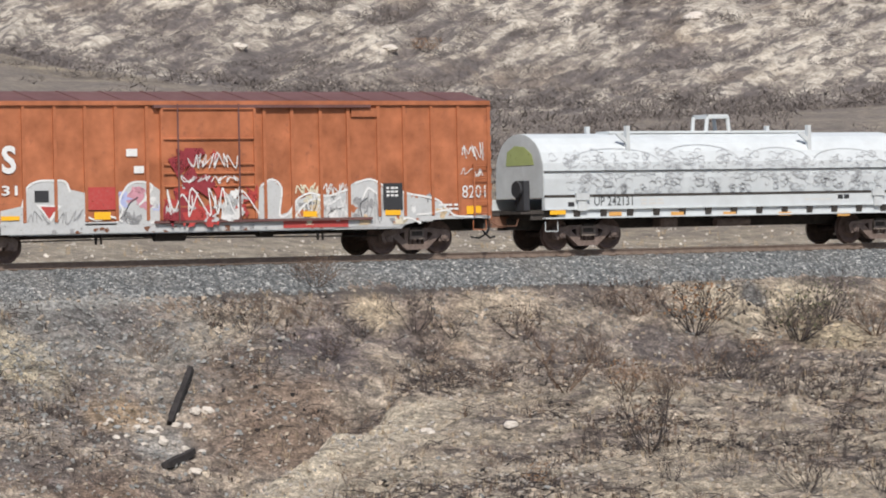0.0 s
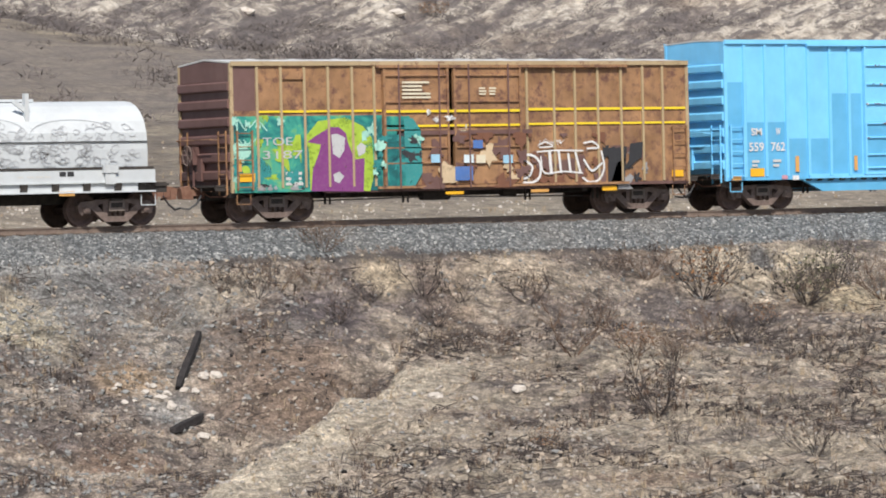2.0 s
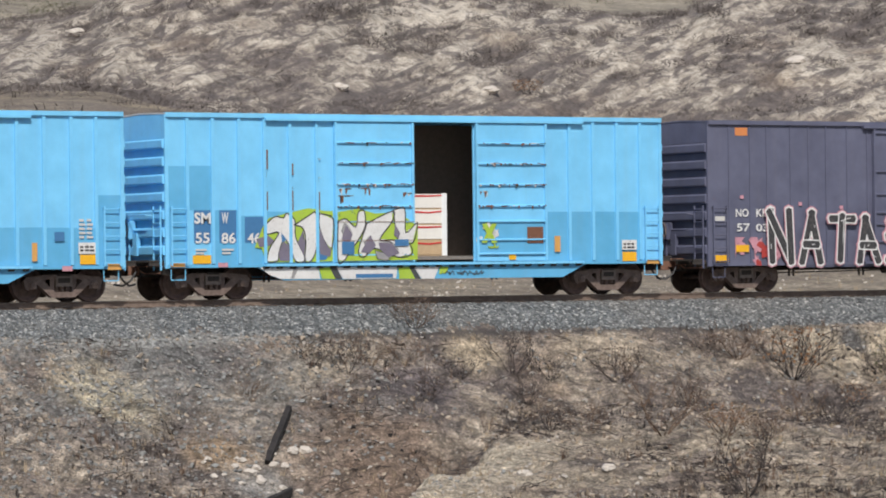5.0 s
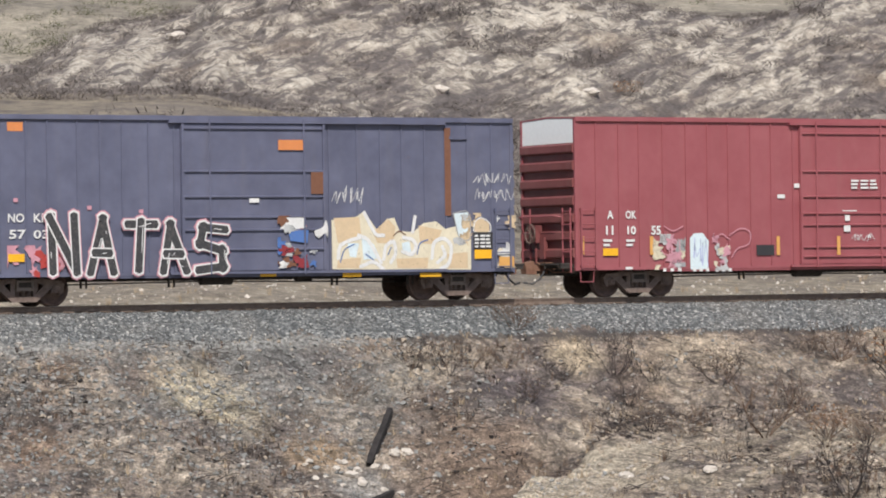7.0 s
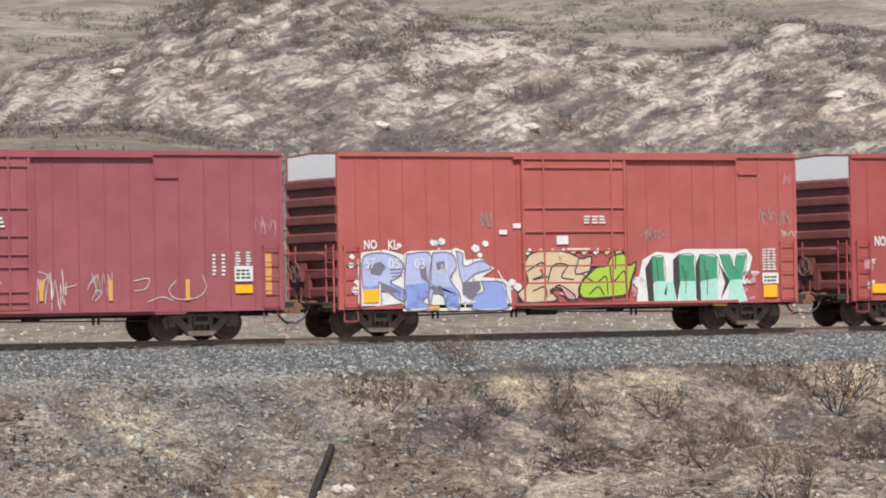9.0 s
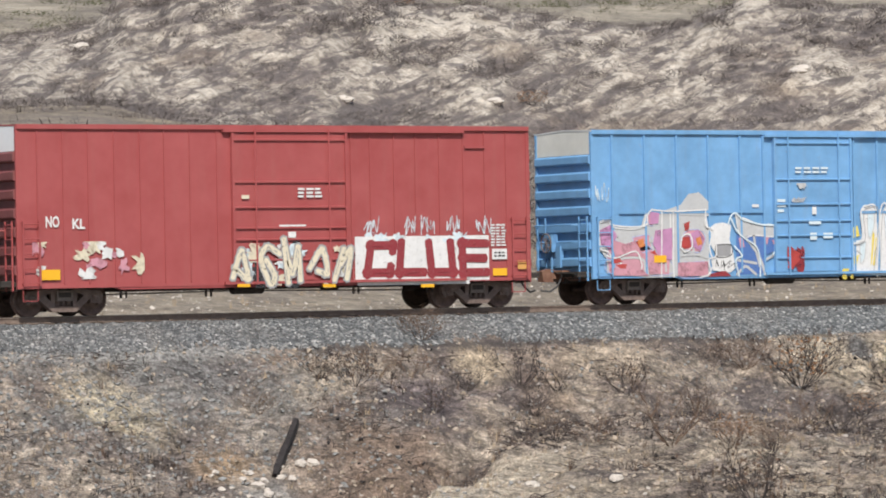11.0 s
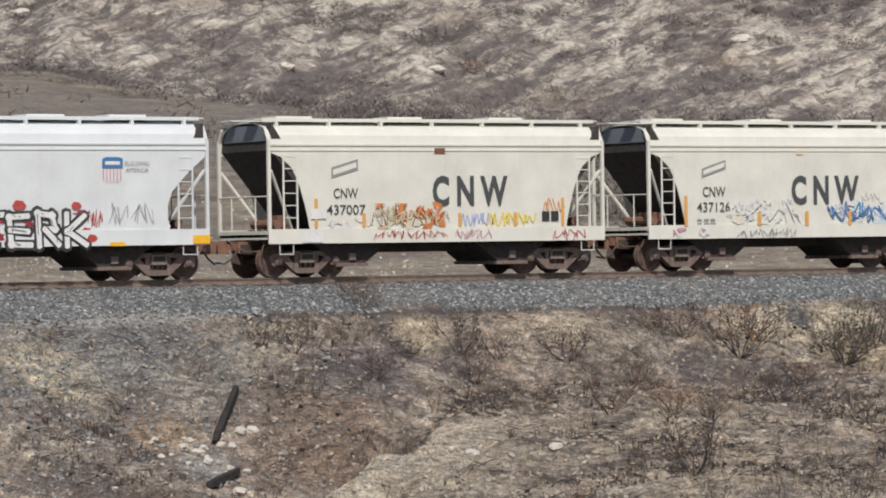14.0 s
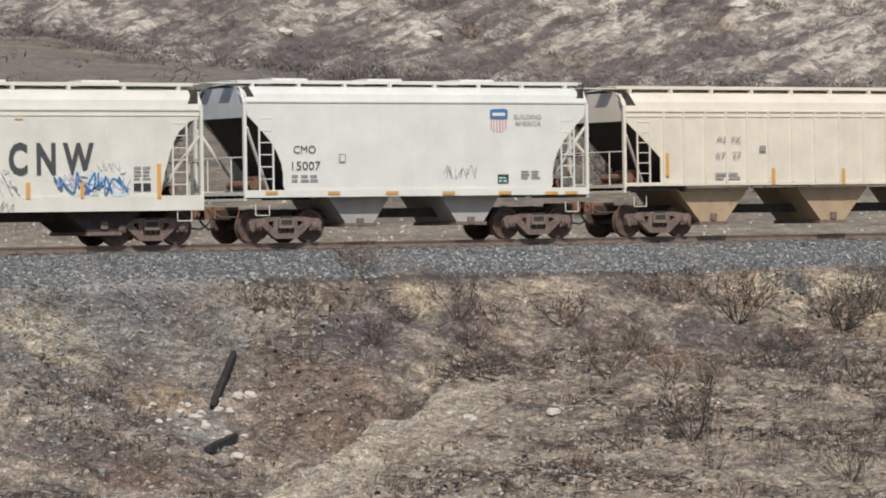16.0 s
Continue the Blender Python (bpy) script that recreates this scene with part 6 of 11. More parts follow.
    d.rect("panel", G_WHITE, 14.24, 14.75, 1.26, 1.55, 0.05)
    d.bars(G_BLACK, 14.28, 14.71, 1.32, 1.5, 2, 3, 0.055, seed=1)
    d.rect("reflector", MAT_YELLOW, 14.28, 14.74, 0.98, 1.23, 0.05)
    d.rect("reflector", MAT_PLATE, 12.92, 13.07, 1.07, 1.55, 0.05)
    d.bars(MAT_STENCIL, 14.27, 14.7, 1.66, 2.21, 5, 2, 0.034, seed=1)
    d.rect("reflector", MAT_PLATE, 15.07, 15.46, 0.83, 0.99, 0.06)
    d.rect("patch", G_PINK, 13.77, 14.06, 0.81, 0.94, 0.05)
    d.haze([MAT_RUSTSTAIN], 7.55, 7.69, 2.69, 2.85, 2, 2, 0.08, 0.15, "")
    d.haze([MAT_RUSTSTAIN], 9.1, 9.37, 2.53, 2.84, 3, 3, 0.12, 0.15, "")
    for k, z in enumerate((4.24, 3.68, 3.10, 2.51, 2.09)):
        d.corrosion(5.02, 7.44, z, 410 + k, 7, 0.131, 0.05)
        d.corrosion(9.1, 11.36, z, 420 + k, 8, 0.131, 0.05)


def dress_blue_graffiti(d):
    d.rect("repaint_patch", BLUE_DARK, 0.03, 0.6, 0.93, 3.56, 0.004, "darker blue repainted patch")
    d.rect("repaint_patch", BLUE_DARK, 0.6, 1.36, 2.39, 3.57, 0.004, "darker blue repainted patch")
    d.rect("repaint_patch", BLUE_DARK, 1.34, 2.11, 0.92, 2.39, 0.004, "darker blue repainted patch")
    d.rect("repaint_patch", BLUE_DARK, 2.11, 2.89, 0.91, 2.24, 0.004, "darker blue repainted patch")
    d.rect("repaint_patch", BLUE_DARK, 2.89, 3.66, 0.9, 2.35, 0.004, "darker blue repainted patch")
    d.rect("repaint_patch", BLUE_DARK, 3.66, 4.47, 0.9, 2.34, 0.004, "darker blue repainted patch")
    d.rect("repaint_patch", BLUE_DARK, 4.47, 4.95, 0.89, 2.34, 0.004, "darker blue repainted patch")
    d.rect("repaint_patch", BLUE_DARK, 11.71, 12.46, 0.91, 2.33, 0.004, "darker blue repainted patch")
    d.rect("repaint_patch", BLUE_DARK, 12.46, 13.26, 0.9, 2.33, 0.004, "darker blue repainted patch")
    d.rect("repaint_patch", BLUE_DARK, 13.26, 14.05, 0.89, 2.33, 0.004, "darker blue repainted patch")
    d.rect("repaint_patch", BLUE_DARK, 14.05, 14.82, 0.89, 2.32, 0.004, "darker blue repainted patch")
    d.rect("repaint_patch", BLUE_DARK, 9.41, 11.66, 1.08, 2.02, 0.078)
    d.rect("panel", NAVYBLUE, 0.79, 1.29, 1.52, 2.39, 0.008)
    d.rect("panel", NAVYBLUE, 1.54, 2.05, 1.52, 2.39, 0.008)
    d.rect("panel", NAVYBLUE, 2.3, 2.86, 1.51, 2.21, 0.008)
    d.text("SM", G_WHITE, 0.79, 1.28, 2.03, 2.33, 0.034, 0.03, "", "lettering")
    d.text("W", G_WHITE, 1.6, 1.8, 2.03, 2.33, 0.034, 0.02, "", "lettering")
    d.text("55", G_WHITE, 0.82, 1.24, 1.51, 1.79, 0.034, 0.02, "", "lettering")
    d.text("86", G_WHITE, 1.59, 2.01, 1.5, 1.79, 0.034, 0.02, "", "lettering")
    d.text("46", G_WHITE, 2.37, 2.76, 1.5, 1.79, 0.034, 0.02, "", "lettering")
    d.bars(MAT_STENCIL, 0.82, 1.2, 1.22, 1.4, 2, 1, 0.034, seed=1)
    d.bars(MAT_STENCIL, 1.6, 2.01, 1.22, 1.4, 2, 1, 0.034, seed=1)
    d.rect("reflector", MAT_YELLOW, 0.73, 1.27, 0.97, 1.19, 0.05)
    d.rect("reflector", MAT_PLATE, 0.07, 0.5, 0.89, 1.0, 0.06)
    d.rect("patch", G_PINK, 1.48, 1.77, 0.87, 0.99, 0.05)
    d.text("X", G_LIME, 9.56, 10.07, 1.47, 2.0, 0.12, 0.1, "", "graffiti_fill")
    d.haze([G_LIME, G_WHITE], 9.41, 10.14, 1.32, 2.1, 35, 6, 0.1, 0.25, "")
    d.rect("patch", MAT_RUSTSTAIN, 11.05, 11.57, 1.46, 1.91, 0.1)
    d.rect("reflector", MAT_PLATE, 11.97, 12.16, 1.21, 1.65, 0.05)
    d.rect("reflector", MAT_YELLOW, 10.46, 10.68, 1.0, 1.15, 0.1)
    d.rect("panel", G_WHITE, 14.2, 14.69, 1.25, 1.53, 0.05)
    d.bars(G_BLACK, 14.25, 14.63, 1.29, 1.48, 2, 3, 0.055, seed=1)
    d.rect("reflector", MAT_YELLOW, 14.21, 14.68, 0.93, 1.19, 0.05)
    d.rect("reflector", MAT_PLATE, 15.02, 15.46, 0.85, 0.96, 0.06)
    d.rect("rust_patch", MAT_RUSTSTAIN, 2.88, 3.0, 3.48, 4.01, 0.04)
    d.rect("rust_patch", MAT_RUSTSTAIN, 3.65, 3.77, 3.33, 3.64, 0.04)
    d.rect("rust_patch", MAT_RUSTSTAIN, 3.64, 3.76, 2.39, 2.91, 0.04)
    d.rect("rust_patch", MAT_RUSTSTAIN, 4.45, 4.57, 2.39, 2.88, 0.04)
    d.rect("rust_patch", MAT_RUSTSTAIN, 2.87, 2.99, 2.39, 2.88, 0.04)
    d.rect("panel", NAVYBLUE, 6.8, 7.23, 1.4, 1.58, 0.164)
    d.rect("panel", NAVYBLUE, 5.16, 5.54, 1.19, 1.53, 0.164)
    d.poly("graffiti_shape", G_LIME, [(2.83, 1.94), (3.02, 2.18), (3.44, 2.28), (4.22, 2.44), (4.74, 2.36), (4.96, 2.36), (4.94, 1.0), (2.92, 0.98), (2.79, 1.36), (2.58, 1.39)], 0.036, "lime green graffiti background")
    d.poly("graffiti_shape", G_LIME, [(5.06, 2.33), (5.69, 2.42), (6.22, 2.29), (6.92, 2.32), (7.54, 1.95), (7.52, 1.02), (5.05, 1.0)], 0.127, "lime green graffiti background")
    d.poly("graffiti_shape", G_WHITE, [(2.86, 1.97), (3.19, 2.21), (3.44, 2.18), (3.55, 2.3), (3.79, 2.12), (3.81, 1.66), (4.08, 1.13), (4.05, 1.0), (3.81, 1.01), (3.57, 1.51), (3.44, 1.59), (3.3, 1.24), (3.26, 1.03), (2.95, 1.01), (3.02, 1.36), (3.3, 1.78), (2.89, 1.74)], 0.041999999999999996, "white graffiti lettering with black edges")
    d.ribbons("graffiti_outline", G_BLACK, [curve([(2.86, 1.97), (3.19, 2.21), (3.44, 2.18), (3.55, 2.3), (3.79, 2.12), (3.81, 1.66), (4.08, 1.13), (4.05, 1.0), (3.81, 1.01), (3.57, 1.51), (3.44, 1.59), (3.3, 1.24), (3.26, 1.03), (2.95, 1.01), (3.02, 1.36), (3.3, 1.78), (2.89, 1.74), (2.86, 1.97)])], 0.045, 0.046, "")
    d.poly("graffiti_shape", G_WHITE, [(3.78, 1.99), (4.22, 2.24), (4.41, 2.33), (4.51, 2.08), (4.47, 1.5), (4.39, 1.2), (4.25, 1.0), (4.08, 1.03), (4.12, 1.51), (4.04, 1.89)], 0.041999999999999996, "white graffiti lettering with black edges")
    d.ribbons("graffiti_outline", G_BLACK, [curve([(3.78, 1.99), (4.22, 2.24), (4.41, 2.33), (4.51, 2.08), (4.47, 1.5), (4.39, 1.2), (4.25, 1.0), (4.08, 1.03), (4.12, 1.51), (4.04, 1.89), (3.78, 1.99)])], 0.045, 0.046, "")
    d.poly("graffiti_shape", G_WHITE, [(4.54, 2.3), (4.96, 2.14), (4.91, 1.35), (4.72, 1.5), (4.54, 1.93)], 0.041999999999999996, "white graffiti lettering with black edges")
    d.ribbons("graffiti_outline", G_BLACK, [curve([(4.54, 2.3), (4.96, 2.14), (4.91, 1.35), (4.72, 1.5), (4.54, 1.93), (4.54, 2.3)])], 0.045, 0.046, "")
    d.poly("graffiti_shape", G_WHITE, [(5.06, 2.08), (5.31, 2.14), (5.6, 1.93), (5.69, 2.33), (5.87, 2.36), (5.9, 1.96), (5.68, 1.57), (5.42, 1.27), (5.24, 1.02), (5.05, 1.03)], 0.134, "white graffiti lettering with black edges")
    d.ribbons("graffiti_outline", G_BLACK, [curve([(5.06, 2.08), (5.31, 2.14), (5.6, 1.93), (5.69, 2.33), (5.87, 2.36), (5.9, 1.96), (5.68, 1.57), (5.42, 1.27), (5.24, 1.02), (5.05, 1.03), (5.06, 2.08)])], 0.045, 0.138, "")
    d.poly("graffiti_shape", G_WHITE, [(5.95, 2.02), (6.74, 2.35), (6.74, 2.08), (6.35, 1.59), (6.73, 1.57), (7.26, 1.46), (7.33, 1.18), (6.9, 1.1), (6.2, 1.34), (5.85, 1.11), (5.68, 1.27)], 0.134, "white graffiti lettering with black edges")
    d.ribbons("graffiti_outline", G_BLACK, [curve([(5.95, 2.02), (6.74, 2.35), (6.74, 2.08), (6.35, 1.59), (6.73, 1.57), (7.26, 1.46), (7.33, 1.18), (6.9, 1.1), (6.2, 1.34), (5.85, 1.11), (5.68, 1.27), (5.95, 2.02)])], 0.045, 0.138, "")
    d.poly("graffiti_shape", G_WHITE, [(6.78, 2.39), (7.13, 2.42), (7.16, 1.77), (7.52, 2.03), (7.37, 1.49), (6.91, 1.58)], 0.134, "white graffiti lettering with black edges")
    d.ribbons("graffiti_outline", G_BLACK, [curve([(6.78, 2.39), (7.13, 2.42), (7.16, 1.77), (7.52, 2.03), (7.37, 1.49), (6.91, 1.58), (6.78, 2.39)])], 0.045, 0.138, "")
    d.poly("graffiti_shape", NAVYBLUE, [(3.37, 1.78), (3.54, 1.6), (3.4, 1.51)], 0.048)
    d.poly("graffiti_shape", NAVYBLUE, [(4.5, 1.35), (4.88, 1.26), (4.72, 1.04), (4.46, 1.03)], 0.048)
    d.poly("graffiti_shape", G_GREY, [(5.16, 1.81), (5.27, 2.02), (5.47, 1.77), (5.33, 1.59)], 0.142)
    d.ribbons("graffiti_outline", G_BLACK, [curve([(5.16, 1.81), (5.27, 2.02), (5.47, 1.77), (5.33, 1.59), (5.16, 1.81)])], 0.02, 0.146, "")
    d.poly("graffiti_shape", G_GREY, [(5.85, 1.5), (6.07, 1.68), (6.03, 1.34)], 0.142)
    d.ribbons("graffiti_outline", G_BLACK, [curve([(5.85, 1.5), (6.07, 1.68), (6.03, 1.34), (5.85, 1.5)])], 0.02, 0.146, "")
    d.poly("graffiti_shape", G_GREY, [(6.2, 1.28), (6.73, 1.15), (6.55, 1.01), (6.27, 1.06)], 0.142)
    d.ribbons("graffiti_outline", G_BLACK, [curve([(6.2, 1.28), (6.73, 1.15), (6.55, 1.01), (6.27, 1.06), (6.2, 1.28)])], 0.02, 0.146, "")
    d.poly("graffiti_shape", G_GREY, [(6.42, 1.55), (6.73, 1.49), (6.91, 1.26), (6.63, 1.34)], 0.142)
    d.ribbons("graffiti_outline", G_BLACK, [curve([(6.42, 1.55), (6.73, 1.49), (6.91, 1.26), (6.63, 1.34), (6.42, 1.55)])], 0.02, 0.146, "")
    # rust on the door ribs and posts
    for k, z in enumerate((4.24, 3.68, 3.10, 2.51)):
        d.corrosion(5.02, 7.44, z, 210 + k, (8, 26, 34, 26)[k], 0.131)
        d.corrosion(9.45, 11.68, z, 220 + k, (16, 24, 22, 18)[k], 0.131)
    d.corrosion(5.05, 6.2, 2.98, 231, 14, 0.082, 0.22, "rust breaking through the door's paint")
    d.corrosion(5.05, 5.6, 2.78, 232, 12, 0.082, 0.22, "rust breaking through the door's paint")
    d.corrosion(7.0, 7.42, 2.86, 233, 10, 0.082, 0.2, "rust breaking through the door's paint")
    d.corrosion(9.45, 9.8, 2.9, 234, 8, 0.082, 0.2, "rust breaking through the door's paint")
    for x in (2.9, 3.67, 4.48):
        for k in range(4):
            d.corrosion(x - 0.04, x + 0.05, 2.5 + 0.45 * k + 0.1 * math.sin(9 * x + k), int(300 + 10 * x + k), 5, 0.053, 0.2, "rust on the side post")
    # lettering carried down over the sill
    for mat, pts in (
            (G_WHITE, [(2.74, 0.85), (4.5, 0.84), (4.55, 0.53), (3.35, 0.54), (3.0, 0.66)]), (G_LIME, [(4.52, 0.84), (4.84, 0.84), (5.02, 0.52), (4.6, 0.53)]), (MAT_LETTER, [(4.84, 0.84), (5.04, 0.84), (5.24, 0.52), (5.02, 0.52)]),
            (G_WHITE, [(5.05, 0.84), (6.95, 0.83), (6.9, 0.52), (5.26, 0.52)]), (G_LIME, [(6.97, 0.83), (7.3, 0.83), (7.5, 0.5), (7.0, 0.51)]), (MAT_LETTER, [(7.3, 0.83), (7.45, 0.83), (7.68, 0.5), (7.5, 0.5)]),
            (G_WHITE, [(7.46, 0.83), (8.26, 0.82), (8.1, 0.5), (7.7, 0.5)]), (G_LIME, [(8.28, 0.82), (8.55, 0.82), (8.5, 0.66), (8.25, 0.62)])):
        d.poly("graffiti_shape", mat, pts, 0.03, "graffiti carried down over the sill")
    d.rect("panel", NAVYBLUE, 5.65, 6.8, 0.54, 0.65, 0.034)
    d.poly("graffiti_shape", G_GREY, [(3.75, 0.85), (3.9, 0.85), (3.75, 0.55), (3.66, 0.55)], 0.034)
    d.tag(MAT_LETTER, 8.5, 9.65, 0.58, 0.72, 240, 0.034, 0.035, 9, "dark scrawl on the sill")
    # grey and violet depth inside the letters
    for pts in ([(3.30, 1.24), (3.44, 1.55), (3.60, 1.45), (3.74, 1.12), (3.62, 1.02), (3.32, 1.02)], [(2.62, 1.62), (2.98, 1.7), (3.16, 1.58), (3.0, 1.42), (2.72, 1.40)], [(3.86, 1.5), (4.04, 1.85), (4.1, 1.5), (4.06, 1.15)],
                [(4.55, 1.9), (4.72, 1.48), (4.9, 1.32), (4.86, 1.12), (4.55, 1.2), (4.5, 1.5)]):
        d.poly("graffiti_shape", G_DUSK, pts, 0.05, "grey-violet shade inside the graffiti")
    for pts in ([(5.16, 1.6), (5.3, 1.98), (5.5, 1.72), (5.36, 1.4)], [(5.75, 1.25), (6.05, 1.7), (6.22, 1.42), (6.0, 1.2)], [(6.3, 1.5), (6.7, 1.48), (6.95, 1.2), (6.6, 1.1), (6.35, 1.3)], [(6.82, 2.0), (6.98, 1.75), (6.92, 1.6), (6.78, 1.7)]):
        d.poly("graffiti_shape", G_DUSK, pts, 0.148, "grey-violet shade inside the graffiti")
    for k, z in enumerate((2.09, 1.58)):
        d.rect("door_rib_edge", MAT_RUSTSTAIN, 5.02, 7.42, z - 0.03, z - 0.018, 0.152)


def dress_slate(d):
    d.text("NO", G_WHITE, 0.9, 1.35, 2.17, 2.4, 0.034, 0.02, "", "lettering")
    d.text("KL", G_WHITE, 1.61, 1.98, 2.17, 2.4, 0.034, 0.02, "", "lettering")
    d.text("57", G_WHITE, 0.93, 1.39, 1.75, 1.98, 0.034, 0.02, "", "lettering")
    d.text("03", G_WHITE, 1.6, 2.02, 1.75, 1.97, 0.034, 0.02, "", "lettering")
    d.bars(MAT_STENCIL, 0.14, 0.57, 2.04, 2.3, 1, 1, 0.034, seed=2)
    d.rect("reflector", MAT_YELLOW, 0.89, 1.34, 1.16, 1.36, 0.05)
    d.rect("reflector", MAT_YELLOW, 0.12, 0.63, 0.88, 1.07, 0.06)
    d.rect("patch", G_PINK, 1.06, 1.18, 2.69, 2.79, 0.034)
    d.rect("patch", G_PINK, 3.1, 3.22, 2.49, 2.59, 0.034)
    d.rect("patch", G_PINK, 4.56, 4.68, 2.39, 2.49, 0.034)
    d.rect("panel", G_ORANGE, 0.92, 1.35, 4.51, 4.74, 0.008)
    d.haze([G_PINK, G_PINK, G_RED], 0.87, 2.84, 0.73, 1.58, 41, 9, 0.034, 0.45, "pink overspray")
    d.piece("NATAS", G_BLACK, G_WHITE, 1.87, 7.03, 0.74, 2.41, 42, 0.134, G_PINK, 0.27, "dark green letters with white outline", 0.03, None)
    d.rect("panel", G_ORANGE, 8.56, 9.32, 4.05, 4.32, 0.124)
    d.tag(G_WHITE, 10.17, 11.13, 2.57, 3.11, 46, 0.034, 0.03, 8, "white marker scrawl")
    d.tag(G_WHITE, 14.56, 15.61, 3.11, 3.46, 47, 0.034, 0.03, 7, "")
    d.tag(G_WHITE, 14.55, 15.67, 2.66, 3.04, 48, 0.034, 0.025, 7, "")
    d.haze([G_WHITE, G_BLUE, MAT_RUSTSTAIN, G_SILVER, G_DKRED], 8.5, 10.0, 0.92, 2.31, 49, 16, 0.124, 0.4, "layered graffiti on the door")
    d.haze([G_CREAM, G_WHITE, G_TAN], 15.12, 15.79, 0.86, 2.29, 50, 7, 0.05, 0.35, "")
    d.haze([G_SILVER, G_TAN], 13.83, 14.95, 0.94, 2.36, 51, 8, 0.04, 0.3, "")
    d.bars(G_WHITE, 14.49, 15.02, 1.42, 1.81, 4, 3, 0.06, seed=1)
    d.rect("panel", MAT_BLACK, 14.45, 15.05, 1.39, 1.84, 0.055)
    d.rect("reflector", MAT_YELLOW, 14.48, 15.01, 1.12, 1.36, 0.06)
    d.rect("reflector", MAT_PLATE, 15.24, 15.71, 0.9, 1.16, 0.07)
    d.rect("reflector", MAT_YELLOW, 8.02, 8.49, 0.7, 0.8, 0.05)
    d.rect("reflector", MAT_YELLOW, 10.46, 11.02, 0.67, 0.77, 0.05)
    d.rect("reflector", MAT_YELLOW, 12.8, 13.45, 0.64, 0.75, 0.05)
    d.rect("rust_streak", MAT_RUSTSTAIN, 13.6, 13.79, 2.29, 4.67, 0.036, "rust streak")
    d.rect("patch", MAT_RUSTSTAIN, 9.51, 9.91, 2.89, 3.47, 0.124)
    d.rect("patch", G_WHITE, 7.69, 7.98, 2.66, 2.77, 0.124)
    d.poly("graffiti_shape", G_CREAM, [(10.15, 2.19), (10.88, 2.27), (11.14, 2.42), (11.55, 1.86), (11.81, 2.21), (12.04, 2.24), (12.2, 1.88), (12.62, 1.85), (12.92, 2.09), (13.31, 2.14), (13.6, 1.93), (14.13, 2.05), (14.39, 2.11), (14.38, 0.82), (10.16, 0.87)], 0.036, "tan and white layered graffiti")
    d.poly("graffiti_shape", G_TAN, [(10.21, 2.24), (10.98, 2.27), (11.04, 1.71), (10.33, 1.57)], 0.039999999999999994)
    d.poly("graffiti_shape", G_TAN, [(11.39, 1.86), (11.85, 2.21), (12.07, 2.0), (12.0, 1.56), (11.52, 1.56)], 0.039999999999999994)
    d.poly("graffiti_shape", G_TAN, [(12.09, 1.14), (13.07, 1.16), (13.03, 0.87), (12.12, 0.88)], 0.039999999999999994)
    d.poly("graffiti_shape", G_TAN, [(12.78, 2.03), (13.5, 1.9), (13.3, 1.52), (12.81, 1.55)], 0.039999999999999994)
    d.poly("graffiti_shape", G_TAN, [(10.33, 1.13), (11.03, 1.18), (10.96, 0.89), (10.29, 0.9)], 0.039999999999999994)
    d.poly("graffiti_shape", G_TAN, [(13.63, 1.25), (14.28, 1.3), (14.28, 0.86), (13.69, 0.86)], 0.039999999999999994)
    d.poly("graffiti_shape", G_PALEBLUE, [(10.62, 1.57), (10.97, 1.56), (10.87, 1.18), (10.68, 1.21)], 0.040999999999999995)
    d.poly("graffiti_shape", G_PALEBLUE, [(12.26, 1.56), (12.49, 1.61), (12.55, 1.26), (12.29, 1.26)], 0.040999999999999995)
    d.poly("graffiti_shape", G_PALEBLUE, [(11.04, 1.71), (11.39, 1.56), (11.61, 1.15), (11.09, 1.12)], 0.040999999999999995)
    d.ribbons("graffiti_scrawl", G_WHITE, [curve([(10.33, 1.19), (10.39, 1.48), (10.65, 1.63), (10.97, 1.71)])], 0.13, 0.046, "")
    d.ribbons("graffiti_scrawl", G_WHITE, [curve([(10.97, 1.77), (11.23, 1.65), (11.48, 1.27), (11.61, 1.06)])], 0.13, 0.046, "")
    d.ribbons("graffiti_scrawl", G_WHITE, [curve([(11.7, 1.15), (11.77, 1.47), (12.0, 1.59), (12.06, 1.29), (11.93, 1.06)])], 0.13, 0.046, "")
    d.ribbons("graffiti_scrawl", G_WHITE, [curve([(12.29, 1.32), (12.55, 1.26), (12.68, 1.46), (12.58, 1.64), (12.33, 1.7)])], 0.13, 0.046, "")
    d.ribbons("graffiti_scrawl", G_WHITE, [curve([(13.17, 1.16), (13.24, 1.55), (13.53, 1.67), (13.76, 1.46), (13.69, 1.01), (13.46, 0.86)])], 0.13, 0.046, "")
    d.ribbons("graffiti_scrawl", G_WHITE, [curve([(12.59, 1.88), (12.66, 2.24)])], 0.13, 0.046, "")
    d.ribbons("graffiti_scrawl", G_WHITE, [curve([(11.14, 2.36), (11.45, 1.83), (11.68, 1.77)])], 0.13, 0.046, "")
    d.ribbons("graffiti_scrawl", G_WHITE, [curve([(11.03, 0.95), (11.38, 1.06), (11.67, 0.88)])], 0.13, 0.046, "")
    d.ribbons("graffiti_scrawl", G_WHITE, [curve([(13.36, 1.04), (13.56, 1.22), (13.5, 1.43)])], 0.13, 0.046, "")
    d.ribbons("graffiti_scrawl", G_BLUE, [curve([(10.39, 1.07), (10.52, 1.39), (10.81, 1.54)])], 0.035, 0.052, "")
    d.ribbons("graffiti_scrawl", G_BLUE, [curve([(11.83, 1.26), (11.93, 1.44)])], 0.035, 0.052, "")
